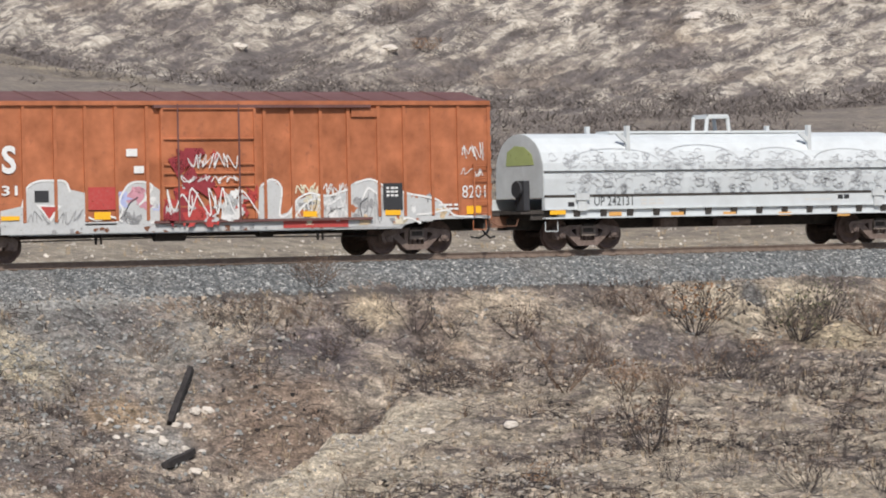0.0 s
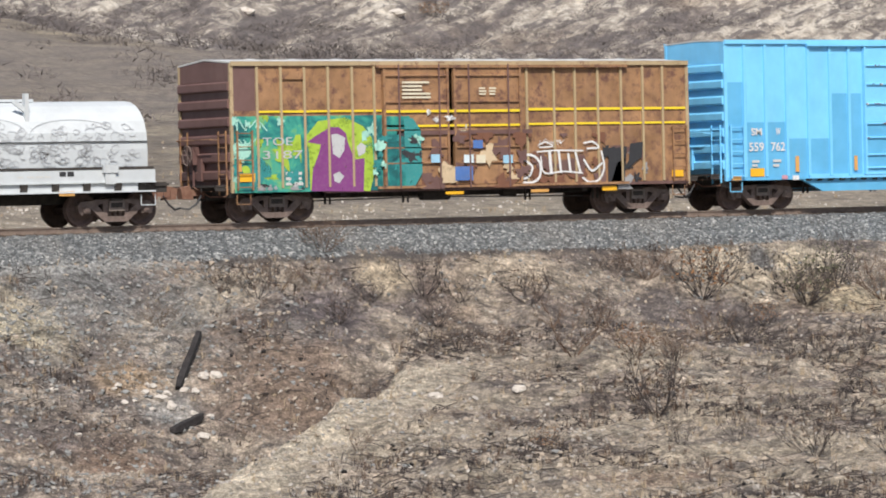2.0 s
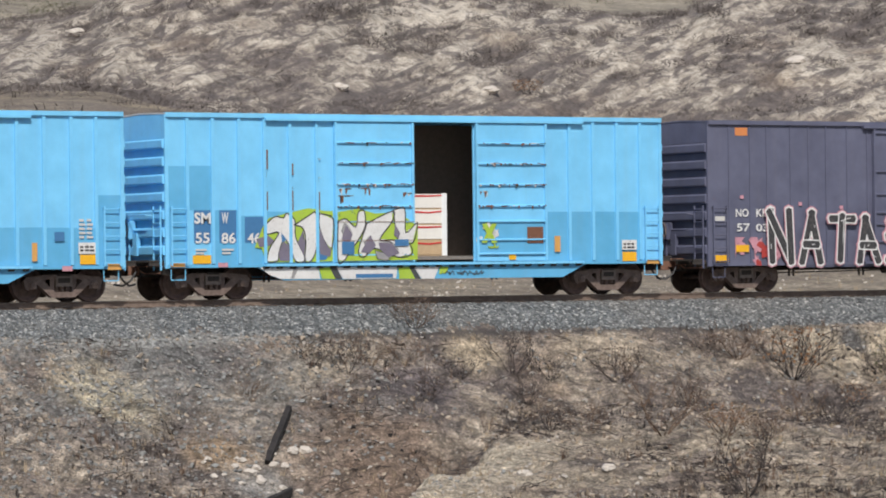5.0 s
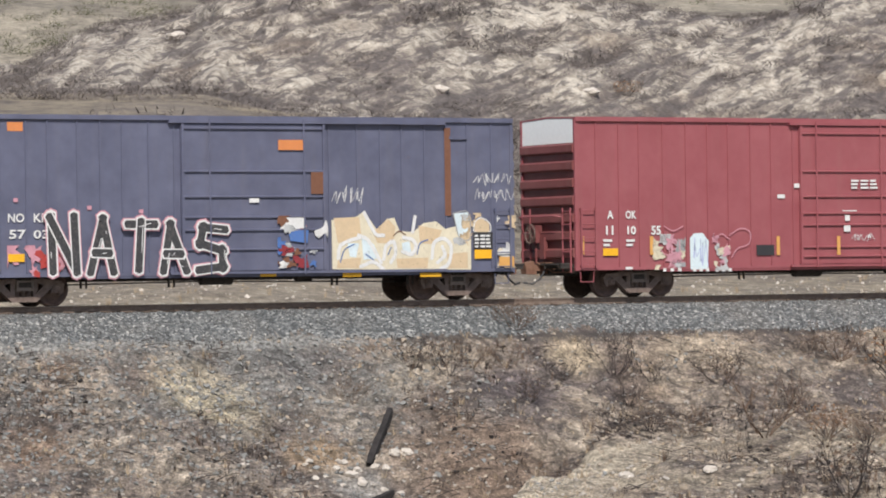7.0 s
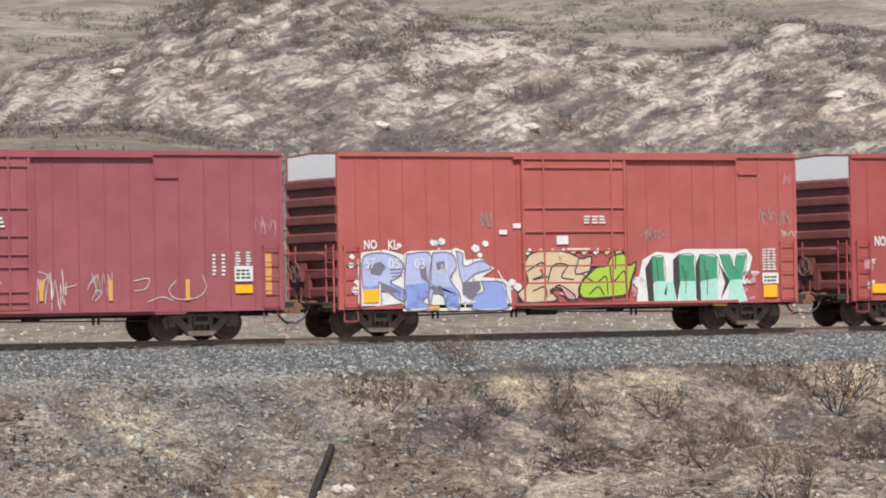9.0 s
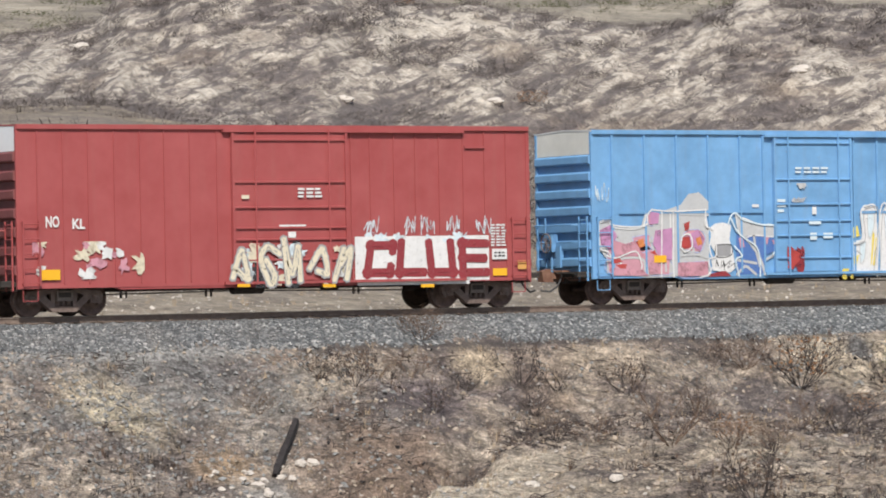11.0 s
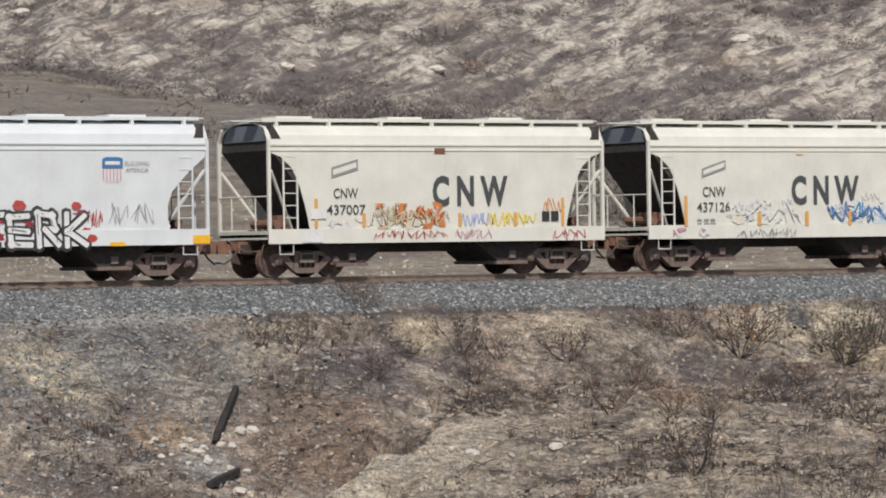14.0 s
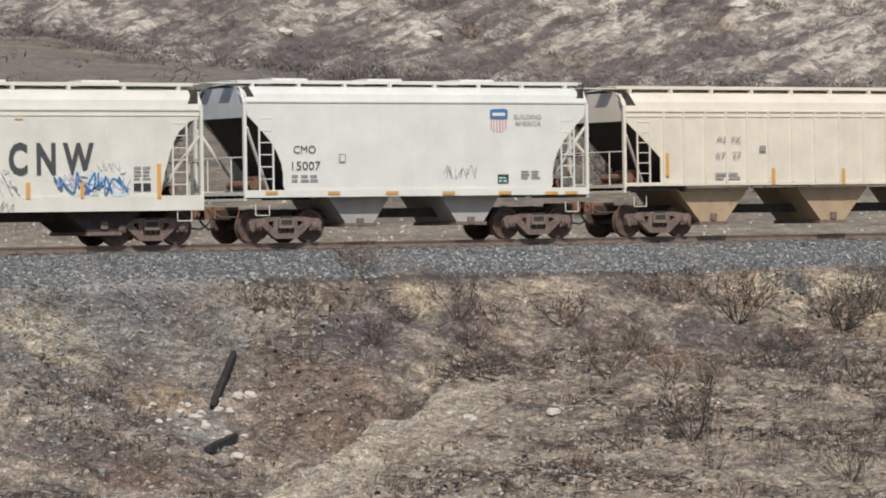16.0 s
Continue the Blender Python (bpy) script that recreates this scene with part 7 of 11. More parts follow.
    d.ribbons("graffiti_scrawl", MAT_RUSTSTAIN, [curve([(12.0, 1.76), (12.17, 1.88), (12.36, 1.79)])], 0.035, 0.052, "")
    d.ribbons("graffiti_scrawl", G_BLUE, [curve([(12.71, 1.26), (12.81, 1.55), (13.04, 1.64)])], 0.035, 0.052, "")
    d.ribbons("graffiti_scrawl", G_BLUE, [curve([(11.16, 1.27), (11.38, 1.12)])], 0.035, 0.052, "")
    d.poly("graffiti_shape", G_PALEBLUE, [(13.84, 2.35), (14.3, 2.38), (14.36, 1.69), (14.03, 1.69)], 0.039999999999999994)
    d.ribbons("graffiti_outline", G_GREY, [curve([(13.84, 2.35), (14.3, 2.38), (14.36, 1.69), (14.03, 1.69), (13.84, 2.35)])], 0.04, 0.044, "")
    d.poly("graffiti_shape", G_TAN, [(14.49, 2.11), (14.69, 2.23), (14.96, 2.08), (14.95, 1.84), (14.49, 1.84)], 0.05)
    d.ribbons("graffiti_outline", G_WHITE, [curve([(14.49, 2.11), (14.69, 2.23), (14.96, 2.08), (14.95, 1.84), (14.49, 1.84), (14.49, 2.11)])], 0.04, 0.054000000000000006, "")
    d.poly("graffiti_shape", G_WHITE, [(8.57, 2.25), (9.33, 2.28), (9.35, 1.98), (8.66, 1.96)], 0.128)
    d.poly("graffiti_shape", G_BLUE, [(8.82, 1.9), (9.42, 1.93), (9.38, 1.58), (8.88, 1.64)], 0.128)


def dress_maroon(d):
    d.text("A", G_WHITE, 0.96, 1.17, 2.18, 2.41, 0.034, 0.03, "", "lettering")
    d.text("OK", G_WHITE, 1.56, 1.91, 2.18, 2.41, 0.034, 0.03, "", "lettering")
    d.text("11", G_WHITE, 0.92, 1.16, 1.74, 1.99, 0.034, 0.03, "", "lettering")
    d.text("10", G_WHITE, 1.61, 1.89, 1.74, 1.98, 0.034, 0.03, "", "lettering")
    d.text("55", G_WHITE, 2.39, 2.7, 1.73, 1.98, 0.034, 0.03, "", "lettering")
    d.bars(G_WHITE, 0.83, 1.16, 1.42, 1.67, 2, 1, 0.034, seed=1)
    d.bars(G_WHITE, 1.57, 1.9, 1.42, 1.66, 2, 1, 0.034, seed=1)
    d.rect("reflector", MAT_YELLOW, 0.81, 1.29, 1.16, 1.36, 0.05)
    d.bars(G_WHITE, 1.54, 1.89, 0.77, 0.9, 1, 1, 0.034, seed=1)
    d.rect("reflector", MAT_PLATE, 0.11, 0.21, 1.18, 1.7, 0.05)
    d.rect("reflector", MAT_PLATE, 2.33, 2.44, 1.17, 1.69, 0.05)
    d.rect("reflector", MAT_PLATE, 6.54, 6.65, 1.13, 1.66, 0.05)
    d.rect("reflector", MAT_PLATE, 8.55, 8.66, 1.12, 1.65, 0.134)
    d.rect("reflector", MAT_PLATE, 10.95, 11.06, 1.1, 1.64, 0.05)
    d.rect("reflector", MAT_PLATE, 12.9, 13.02, 1.08, 1.63, 0.05)
    d.rect("reflector", MAT_PLATE, 15.12, 15.24, 1.06, 1.61, 0.05)
    d.rect("panel", MAT_BLACK, 5.87, 6.47, 1.12, 1.42, 0.034)
    d.bars(G_WHITE, 9.07, 10.04, 3.01, 3.31, 3, 3, 0.124, seed=1)
    d.rect("panel", G_WHITE, 8.8, 9.02, 1.78, 1.98, 0.124)
    d.rect("panel", G_WHITE, 8.84, 9.0, 2.09, 2.25, 0.124)
    d.rect("panel", G_WHITE, 8.75, 9.25, 2.36, 2.39, 0.124)
    d.rect("patch", G_WHITE, 7.16, 7.42, 3.04, 3.16, 0.05)
    d.rect("patch", G_WHITE, 7.49, 7.75, 3.13, 3.26, 0.05)
    d.rect("patch", G_WHITE, 7.39, 7.65, 2.58, 2.71, 0.05)
    d.rect("patch", G_WHITE, 7.54, 7.79, 2.33, 2.46, 0.05)
    d.rect("patch", G_WHITE, 6.6, 6.85, 2.74, 2.85, 0.034)
    d.tag(G_WHITE, 10.91, 11.76, 0.81, 1.92, 65, 0.034, 0.02, 7, "")
    d.tag(G_SILVER, 12.33, 13.1, 1.11, 1.84, 66, 0.034, 0.02, 5, "")
    d.tag(G_WHITE, 9.05, 9.89, 1.5, 1.73, 68, 0.124, 0.025, 6, "")
    d.bars(G_WHITE, 15.92, 16.05, 1.71, 2.31, 6, 1, 0.034, seed=1)
    d.bars(G_WHITE, 16.19, 16.33, 1.7, 2.31, 6, 1, 0.034, seed=1)
    d.bars(G_WHITE, 16.6, 16.78, 1.98, 2.36, 5, 1, 0.034, seed=1)
    d.bars(G_WHITE, 16.91, 17.09, 1.98, 2.36, 5, 1, 0.034, seed=1)
    d.rect("panel", G_WHITE, 16.56, 17.1, 1.54, 1.95, 0.05)
    d.bars(G_BLACK, 16.61, 17.05, 1.61, 1.9, 3, 3, 0.055, seed=1)
    d.rect("reflector", MAT_YELLOW, 16.58, 17.09, 1.23, 1.45, 0.05)
    d.rect("reflector", MAT_PLATE, 17.45, 17.68, 1.19, 2.29, 0.006)
    d.tag(G_PINK, 17.26, 17.86, 2.73, 3.39, 69, 0.034, 0.025, 5, "")
    d.haze([G_SILVER, G_CREAM, G_PINK, G_GREY], 2.42, 3.5, 0.73, 1.75, 261, 16, 0.036, 0.35, "faded graffiti")
    d.haze([G_SILVER, G_PINK, G_CREAM], 4.39, 4.99, 0.71, 1.8, 262, 10, 0.036, 0.3, "")
    d.poly("graffiti_shape", G_PALEBLUE, [(3.65, 1.62), (3.79, 1.76), (4.08, 1.77), (4.27, 1.55), (4.24, 0.75), (3.66, 0.75)], 0.036)
    d.tag(G_LILAC, 3.71, 4.21, 0.81, 1.65, 263, 0.041999999999999996, 0.03, 4, "")
    d.ribbons("graffiti_scrawl", G_PINK, [curve([(2.66, 1.32), (2.87, 1.16), (3.19, 1.22)])], 0.035, 0.049999999999999996, "")
    d.ribbons("graffiti_scrawl", G_PINK, [curve([(2.81, 1.96), (3.09, 1.84), (3.41, 1.96)])], 0.035, 0.049999999999999996, "")
    d.ribbons("graffiti_scrawl", G_PINK, [curve([(4.96, 1.7), (5.32, 1.89), (5.64, 1.79), (5.6, 1.45), (5.23, 1.33), (5.03, 1.08)])], 0.035, 0.049999999999999996, "")
    d.ribbons("graffiti_scrawl", G_PINK, [curve([(4.5, 1.64), (4.71, 1.74), (4.96, 1.58)])], 0.035, 0.049999999999999996, "")
    d.ribbons("graffiti_scrawl", G_PINK, [curve([(2.93, 1.5), (3.01, 0.88)])], 0.035, 0.049999999999999996, "")
    d.ribbons("graffiti_scrawl", G_PINK, [curve([(3.3, 1.56), (3.32, 1.04)])], 0.035, 0.049999999999999996, "")
    d.rect("patch", G_WHITE, 3.74, 3.85, 0.69, 0.78, 0.04)
    d.rect("patch", G_WHITE, 3.95, 4.06, 0.69, 0.78, 0.04)
    d.rect("patch", G_WHITE, 4.17, 4.27, 0.69, 0.78, 0.04)
    d.rect("patch", G_WHITE, 4.49, 4.59, 0.68, 0.78, 0.04)
    d.rect("patch", G_WHITE, 4.7, 4.81, 0.68, 0.77, 0.04)
    d.rect("patch", G_WHITE, 4.91, 5.02, 0.68, 0.77, 0.04)
    d.rect("patch", G_WHITE, 2.76, 2.86, 0.7, 0.79, 0.04)
    d.rect("patch", G_WHITE, 3.0, 3.11, 0.7, 0.79, 0.04)
    d.rect("patch", G_WHITE, 3.25, 3.36, 0.7, 0.79, 0.04)
    d.ribbons("graffiti_scrawl", MAT_STENCIL, [curve([(14.84, 1.58), (14.64, 1.34), (14.79, 1.13), (15.1, 1.09), (15.53, 1.16), (15.73, 1.41), (15.62, 1.71)])], 0.025, 0.036, "")
    d.ribbons("graffiti_scrawl", MAT_STENCIL, [curve([(12.44, 1.12), (12.56, 1.36), (12.71, 1.27), (12.52, 1.08)])], 0.025, 0.036, "")
    d.ribbons("graffiti_scrawl", MAT_STENCIL, [curve([(12.33, 1.47), (12.6, 1.76)])], 0.025, 0.036, "")
    d.ribbons("graffiti_scrawl", MAT_STENCIL, [curve([(11.46, 1.28), (11.49, 0.96)])], 0.025, 0.036, "")
    d.ribbons("graffiti_scrawl", MAT_STENCIL, [curve([(10.94, 1.86), (11.2, 1.76), (11.08, 1.6)])], 0.025, 0.036, "")
    d.ribbons("graffiti_scrawl", MAT_STENCIL, [curve([(11.57, 1.41), (11.99, 1.5)])], 0.025, 0.036, "")
    d.ribbons("graffiti_scrawl", MAT_STENCIL, [curve([(13.64, 1.59), (14.06, 1.65), (13.98, 1.39), (13.67, 1.33)])], 0.025, 0.036, "")
    d.ribbons("graffiti_scrawl", MAT_STENCIL, [curve([(14.05, 1.04), (14.44, 1.16), (14.75, 1.06)])], 0.025, 0.036, "")


def dress_red_pieces(d):
    d.text("NO", G_WHITE, 0.73, 1.13, 2.36, 2.62, 0.034, 0.03, "", "lettering")
    d.text("KL", G_WHITE, 1.47, 1.77, 2.35, 2.61, 0.034, 0.03, "", "lettering")
    d.haze([G_WHITE, G_PINK], 9.24, 9.84, 0.82, 1.52, 77, 5, 0.033, 0.3, "")
    d.tag(G_GREY, 9.61, 10.48, 2.51, 2.92, 78, 0.034, 0.03, 5, "")
    d.tag(G_GREY, 13.56, 14.59, 2.93, 3.5, 79, 0.034, 0.03, 6, "grey marker scrawl")
    d.tag(G_GREY, 4.33, 4.83, 2.9, 3.37, 80, 0.034, 0.03, 4, "")
    d.rect("panel", G_WHITE, 6.74, 7.12, 2.45, 2.69, 0.124)
    d.bars(G_WHITE, 7.65, 8.39, 3.03, 3.28, 3, 3, 0.124, seed=1)
    d.rect("panel", G_WHITE, 7.08, 7.82, 2.3, 2.34, 0.124)
    d.rect("patch", G_WHITE, 4.95, 5.2, 2.74, 2.87, 0.05)
    d.rect("patch", G_WHITE, 5.39, 5.64, 2.91, 3.04, 0.05)
    d.rect("patch", G_WHITE, 5.9, 6.15, 3.02, 3.15, 0.05)
    d.rect("patch", G_WHITE, 5.89, 6.15, 2.88, 3.0, 0.05)
    d.bars(G_WHITE, 13.65, 14.15, 1.67, 2.32, 8, 3, 0.034, seed=1)
    d.rect("panel", G_WHITE, 13.63, 14.18, 1.28, 1.59, 0.05)
    d.bars(G_BLACK, 13.69, 14.12, 1.34, 1.54, 2, 4, 0.055, seed=1)
    d.rect("reflector", MAT_YELLOW, 13.66, 14.13, 0.89, 1.25, 0.05)
    d.rect("reflector", MAT_YELLOW, 0.68, 1.15, 0.92, 1.28, 0.06)
    d.rect("reflector", MAT_PLATE, 2.68, 3.02, 0.7, 0.81, 0.06)
    d.rect("reflector", MAT_PLATE, 11.92, 12.4, 0.67, 0.75, 0.06)
    d.tag(G_PINK, 14.42, 14.68, 4.07, 4.48, 81, 0.034, 0.02, 3, "")
    d.tag(G_WHITE, 14.33, 14.76, 2.61, 2.8, 82, 0.034, 0.025, 4, "")
    d.haze([G_WHITE], 2.84, 3.19, 2.34, 2.6, 241, 5, 0.038, 0.16, "")
    d.tag(G_WHITE, 2.9, 3.46, 1.6, 1.97, 246, 0.05399999999999999, 0.03, 3, "")
    d.text("57", G_WHITE, 0.75, 1.05, 1.84, 2.11, 0.055999999999999994, 0.0, "", "lettering")
    d.text("05", G_WHITE, 1.46, 1.81, 1.83, 2.1, 0.055999999999999994, 0.0, "", "lettering")
    d.text("03", G_WHITE, 2.27, 2.58, 1.82, 2.1, 0.055999999999999994, 0.0, "", "lettering")
    d.poly("graffiti_shape", G_WHITE, [(9.38, 0.81), (9.47, 1.52), (9.6, 2.0), (10.05, 2.22), (10.62, 2.17), (11.0, 2.29), (13.11, 2.28), (13.3, 2.05), (13.21, 1.72), (12.93, 1.32), (13.11, 0.79), (12.88, 0.76)], 0.036, "green and mint graffiti letters with white outline")
    d.poly("graffiti_shape", G_GREEN, [(9.9, 2.08), (10.28, 2.07), (10.32, 1.36), (9.94, 1.36)], 0.039999999999999994)
    d.ribbons("graffiti_outline", G_BLACK, [curve([(9.9, 2.08), (10.28, 2.07), (10.32, 1.36), (9.94, 1.36), (9.9, 2.08)])], 0.025, 0.044, "")
    d.poly("graffiti_shape", G_GREEN, [(10.79, 2.13), (11.3, 2.11), (11.36, 1.34), (10.79, 1.35)], 0.039999999999999994)
    d.ribbons("graffiti_outline", G_BLACK, [curve([(10.79, 2.13), (11.3, 2.11), (11.36, 1.34), (10.79, 1.35), (10.79, 2.13)])], 0.025, 0.044, "")
    d.poly("graffiti_shape", G_GREEN, [(11.51, 2.13), (12.1, 2.06), (12.09, 1.41), (11.51, 1.34)], 0.039999999999999994)
    d.ribbons("graffiti_outline", G_BLACK, [curve([(11.51, 2.13), (12.1, 2.06), (12.09, 1.41), (11.51, 1.34), (11.51, 2.13)])], 0.025, 0.044, "")
    d.poly("graffiti_shape", G_GREEN, [(12.18, 2.11), (12.53, 2.1), (12.67, 1.73), (12.76, 2.1), (13.1, 2.1), (12.93, 1.42), (12.51, 1.33)], 0.039999999999999994)
    d.ribbons("graffiti_outline", G_BLACK, [curve([(12.18, 2.11), (12.53, 2.1), (12.67, 1.73), (12.76, 2.1), (13.1, 2.1), (12.93, 1.42), (12.51, 1.33), (12.18, 2.11)])], 0.025, 0.044, "")
    d.poly("graffiti_shape", G_MINT, [(9.98, 1.39), (10.7, 1.38), (10.7, 0.82), (9.97, 0.83)], 0.046)
    d.poly("graffiti_shape", G_MINT, [(10.81, 1.38), (11.36, 1.38), (11.31, 0.81), (10.83, 0.82)], 0.046)
    d.poly("graffiti_shape", G_MINT, [(11.53, 1.37), (12.09, 1.46), (12.11, 0.8), (11.5, 0.81)], 0.046)
    d.poly("graffiti_shape", G_MINT, [(12.51, 1.39), (12.9, 1.42), (13.04, 0.79), (12.42, 0.8)], 0.046)
    d.poly("graffiti_shape", G_BLACK, [(9.67, 1.76), (9.9, 2.08), (9.95, 0.83), (9.76, 0.84)], 0.049999999999999996)
    d.poly("graffiti_shape", G_BLACK, [(10.61, 1.99), (10.79, 2.13), (10.83, 1.35), (10.72, 0.82), (10.6, 1.35)], 0.049999999999999996)
    d.poly("graffiti_shape", G_BLACK, [(11.35, 1.82), (11.49, 2.11), (11.52, 0.81), (11.37, 0.86)], 0.049999999999999996)
    d.poly("graffiti_shape", G_BLACK, [(12.14, 1.9), (12.51, 1.36), (12.19, 0.85), (12.35, 1.33)], 0.049999999999999996)
    d.poly("graffiti_shape", G_BLACK, [(10.29, 1.04), (10.41, 1.35), (10.36, 0.96)], 0.049999999999999996)
    d.ribbons("graffiti_scrawl", G_BLACK, [curve([(10.05, 2.0), (10.11, 1.42)])], 0.03, 0.052, "")
    d.ribbons("graffiti_scrawl", G_BLACK, [curve([(11.01, 1.03), (11.04, 1.67)])], 0.03, 0.052, "")
    d.ribbons("graffiti_scrawl", G_BLACK, [curve([(11.73, 0.99), (11.75, 1.66)])], 0.03, 0.052, "")
    d.ribbons("graffiti_scrawl", G_BLACK, [curve([(10.91, 1.83), (10.98, 1.48)])], 0.03, 0.052, "")
    d.ribbons("graffiti_scrawl", G_BLACK, [curve([(11.64, 1.95), (11.71, 1.47)])], 0.03, 0.052, "")
    d.haze([G_PINK, G_GREY, G_WHITE], 12.93, 13.57, 0.84, 1.64, 247, 8, 0.036, 0.22, "")
    # lilac letters on a white halo
    d.poly("graffiti_shape", G_WHITE, [(0.49, 2.01), (0.67, 2.28), (1.37, 2.35), (1.92, 2.21), (2.15, 2.31), (3.39, 2.32), (3.57, 2.38), (3.83, 2.3), (3.88, 2.04), (4.36, 2.09), (4.79, 1.81), (4.39, 1.57), (5.1, 1.51), (5.3, 1.34), (5.32, 0.65), (1.91, 0.67), (1.88, 0.89), (0.54, 0.77)], 0.030, "white halo round lilac letters")
    d.poly("graffiti_shape", G_LILAC, [(0.63, 1.93), (0.76, 2.2), (1.28, 2.26), (1.71, 2.15), (1.92, 1.92), (1.79, 1.61), (1.52, 1.46), (1.96, 1.23), (1.93, 0.93), (1.52, 1.15), (1.18, 1.47), (1.13, 1.01), (0.78, 0.98), (0.66, 1.47)], 0.034, "lilac graffiti letter")
    d.ribbons("graffiti_outline", G_DUSK, [curve([(0.63, 1.93), (0.76, 2.2), (1.28, 2.26), (1.71, 2.15), (1.92, 1.92), (1.79, 1.61), (1.52, 1.46), (1.96, 1.23), (1.93, 0.93), (1.52, 1.15), (1.18, 1.47), (1.13, 1.01), (0.78, 0.98), (0.66, 1.47), (0.63, 1.93)])], 0.045, 0.042, "")
    d.poly("graffiti_shape", G_LILAC, [(2.03, 2.22), (2.73, 2.25), (2.79, 1.75), (2.71, 1.14), (2.51, 0.91), (2.88, 0.75), (2.0, 0.72), (1.96, 1.46)], 0.035, "lilac graffiti letter")
    d.ribbons("graffiti_outline", G_DUSK, [curve([(2.03, 2.22), (2.73, 2.25), (2.79, 1.75), (2.71, 1.14), (2.51, 0.91), (2.88, 0.75), (2.0, 0.72), (1.96, 1.46), (2.03, 2.22)])], 0.045, 0.042, "")
    d.poly("graffiti_shape", G_LILAC, [(2.85, 2.25), (3.3, 2.26), (3.52, 2.13), (3.57, 1.82), (3.37, 1.52), (3.66, 1.13), (3.65, 0.71), (3.27, 0.74), (3.07, 1.33), (2.83, 1.14), (2.74, 0.74), (2.7, 1.45)], 0.036, "lilac graffiti letter")
    d.ribbons("graffiti_outline", G_DUSK, [curve([(2.85, 2.25), (3.3, 2.26), (3.52, 2.13), (3.57, 1.82), (3.37, 1.52), (3.66, 1.13), (3.65, 0.71), (3.27, 0.74), (3.07, 1.33), (2.83, 1.14), (2.74, 0.74), (2.7, 1.45), (2.85, 2.25)])], 0.045, 0.042, "")
    d.poly("graffiti_shape", G_LILAC, [(3.58, 2.29), (3.79, 2.21), (3.82, 1.87), (4.36, 2.02), (4.68, 1.81), (4.17, 1.66), (3.85, 1.43), (3.72, 1.51), (3.64, 1.9)], 0.037, "lilac graffiti letter")
    d.ribbons("graffiti_outline", G_DUSK, [curve([(3.58, 2.29), (3.79, 2.21), (3.82, 1.87), (4.36, 2.02), (4.68, 1.81), (4.17, 1.66), (3.85, 1.43), (3.72, 1.51), (3.64, 1.9), (3.58, 2.29)])], 0.045, 0.042, "")
    d.poly("graffiti_shape", G_PERI, [(4.35, 1.46), (5.03, 1.42), (5.15, 1.11), (5.19, 0.7), (4.06, 0.7), (4.12, 1.04), (4.43, 1.19)], 0.034, "blue lower flag of the letters")
    d.ribbons("graffiti_outline", G_DUSK, [curve([(4.35, 1.46), (5.03, 1.42), (5.15, 1.11), (5.19, 0.7), (4.06, 0.7), (4.12, 1.04), (4.43, 1.19), (4.35, 1.46)])], 0.040, 0.042, "")
    d.poly("graffiti_shape", MIST["spray_periwinkle"], [(0.65, 1.35), (1.14, 1.39), (1.13, 1.02), (0.78, 1.0)], 0.039, "")
    d.poly("graffiti_shape", MIST["spray_periwinkle"], [(1.52, 1.43), (1.94, 1.23), (1.91, 0.96), (1.55, 1.15)], 0.039, "")
    d.poly("graffiti_shape", MIST["spray_periwinkle"], [(1.99, 1.38), (2.75, 1.45), (2.69, 1.11), (2.53, 0.93), (2.81, 0.77), (2.02, 0.73)], 0.039, "")
    d.poly("graffiti_shape", MIST["spray_periwinkle"], [(2.71, 1.32), (3.06, 1.32), (3.27, 0.78), (3.64, 0.72), (3.64, 1.09), (3.45, 1.31)], 0.039, "")
    d.poly("graffiti_shape", G_DUSK, [(0.87, 1.93), (1.22, 2.03), (1.39, 1.89), (1.21, 1.65), (0.92, 1.7)], 0.044, "dark inner shade of the letters")
    d.poly("graffiti_shape", G_DUSK, [(1.19, 1.48), (1.42, 1.4), (1.88, 1.18), (1.26, 1.19)], 0.044, "dark inner shade of the letters")
    d.poly("graffiti_shape", G_DUSK, [(2.94, 1.98), (3.2, 2.03), (3.22, 1.83), (2.97, 1.78)], 0.044, "dark inner shade of the letters")
    d.poly("graffiti_shape", G_DUSK, [(2.82, 1.4), (3.24, 1.12), (2.85, 1.12)], 0.044, "dark inner shade of the letters")
    d.poly("graffiti_shape", G_DUSK, [(3.74, 1.43), (4.31, 1.47), (4.34, 1.24), (4.0, 0.95), (3.77, 1.09)], 0.044, "dark inner shade of the letters")
    d.poly("graffiti_shape", G_DUSK, [(2.42, 1.91), (2.62, 1.91), (2.68, 1.45), (2.47, 1.57)], 0.044, "dark inner shade of the letters")
    d.ribbons("graffiti_outline", G_DUSK, [curve([(1.53, 1.8), (1.91, 1.82)])], 0.030, 0.046, "")
    d.ribbons("graffiti_outline", G_DUSK, [curve([(1.53, 1.71), (1.91, 1.73)])], 0.030, 0.046, "")
    d.ribbons("graffiti_outline", G_DUSK, [curve([(1.56, 1.61), (1.88, 1.64)])], 0.030, 0.046, "")
    d.ribbons("graffiti_outline", G_WHITE, [curve([(3.66, 0.89), (4.16, 0.89)])], 0.050, 0.046, "")
    d.ribbons("graffiti_outline", G_WHITE, [curve([(3.84, 1.05), (3.83, 0.7)])], 0.050, 0.046, "")
    d.ribbons("graffiti_outline", G_WHITE, [curve([(4.89, 1.73), (5.1, 1.42), (5.33, 1.23)])], 0.050, 0.046, "")
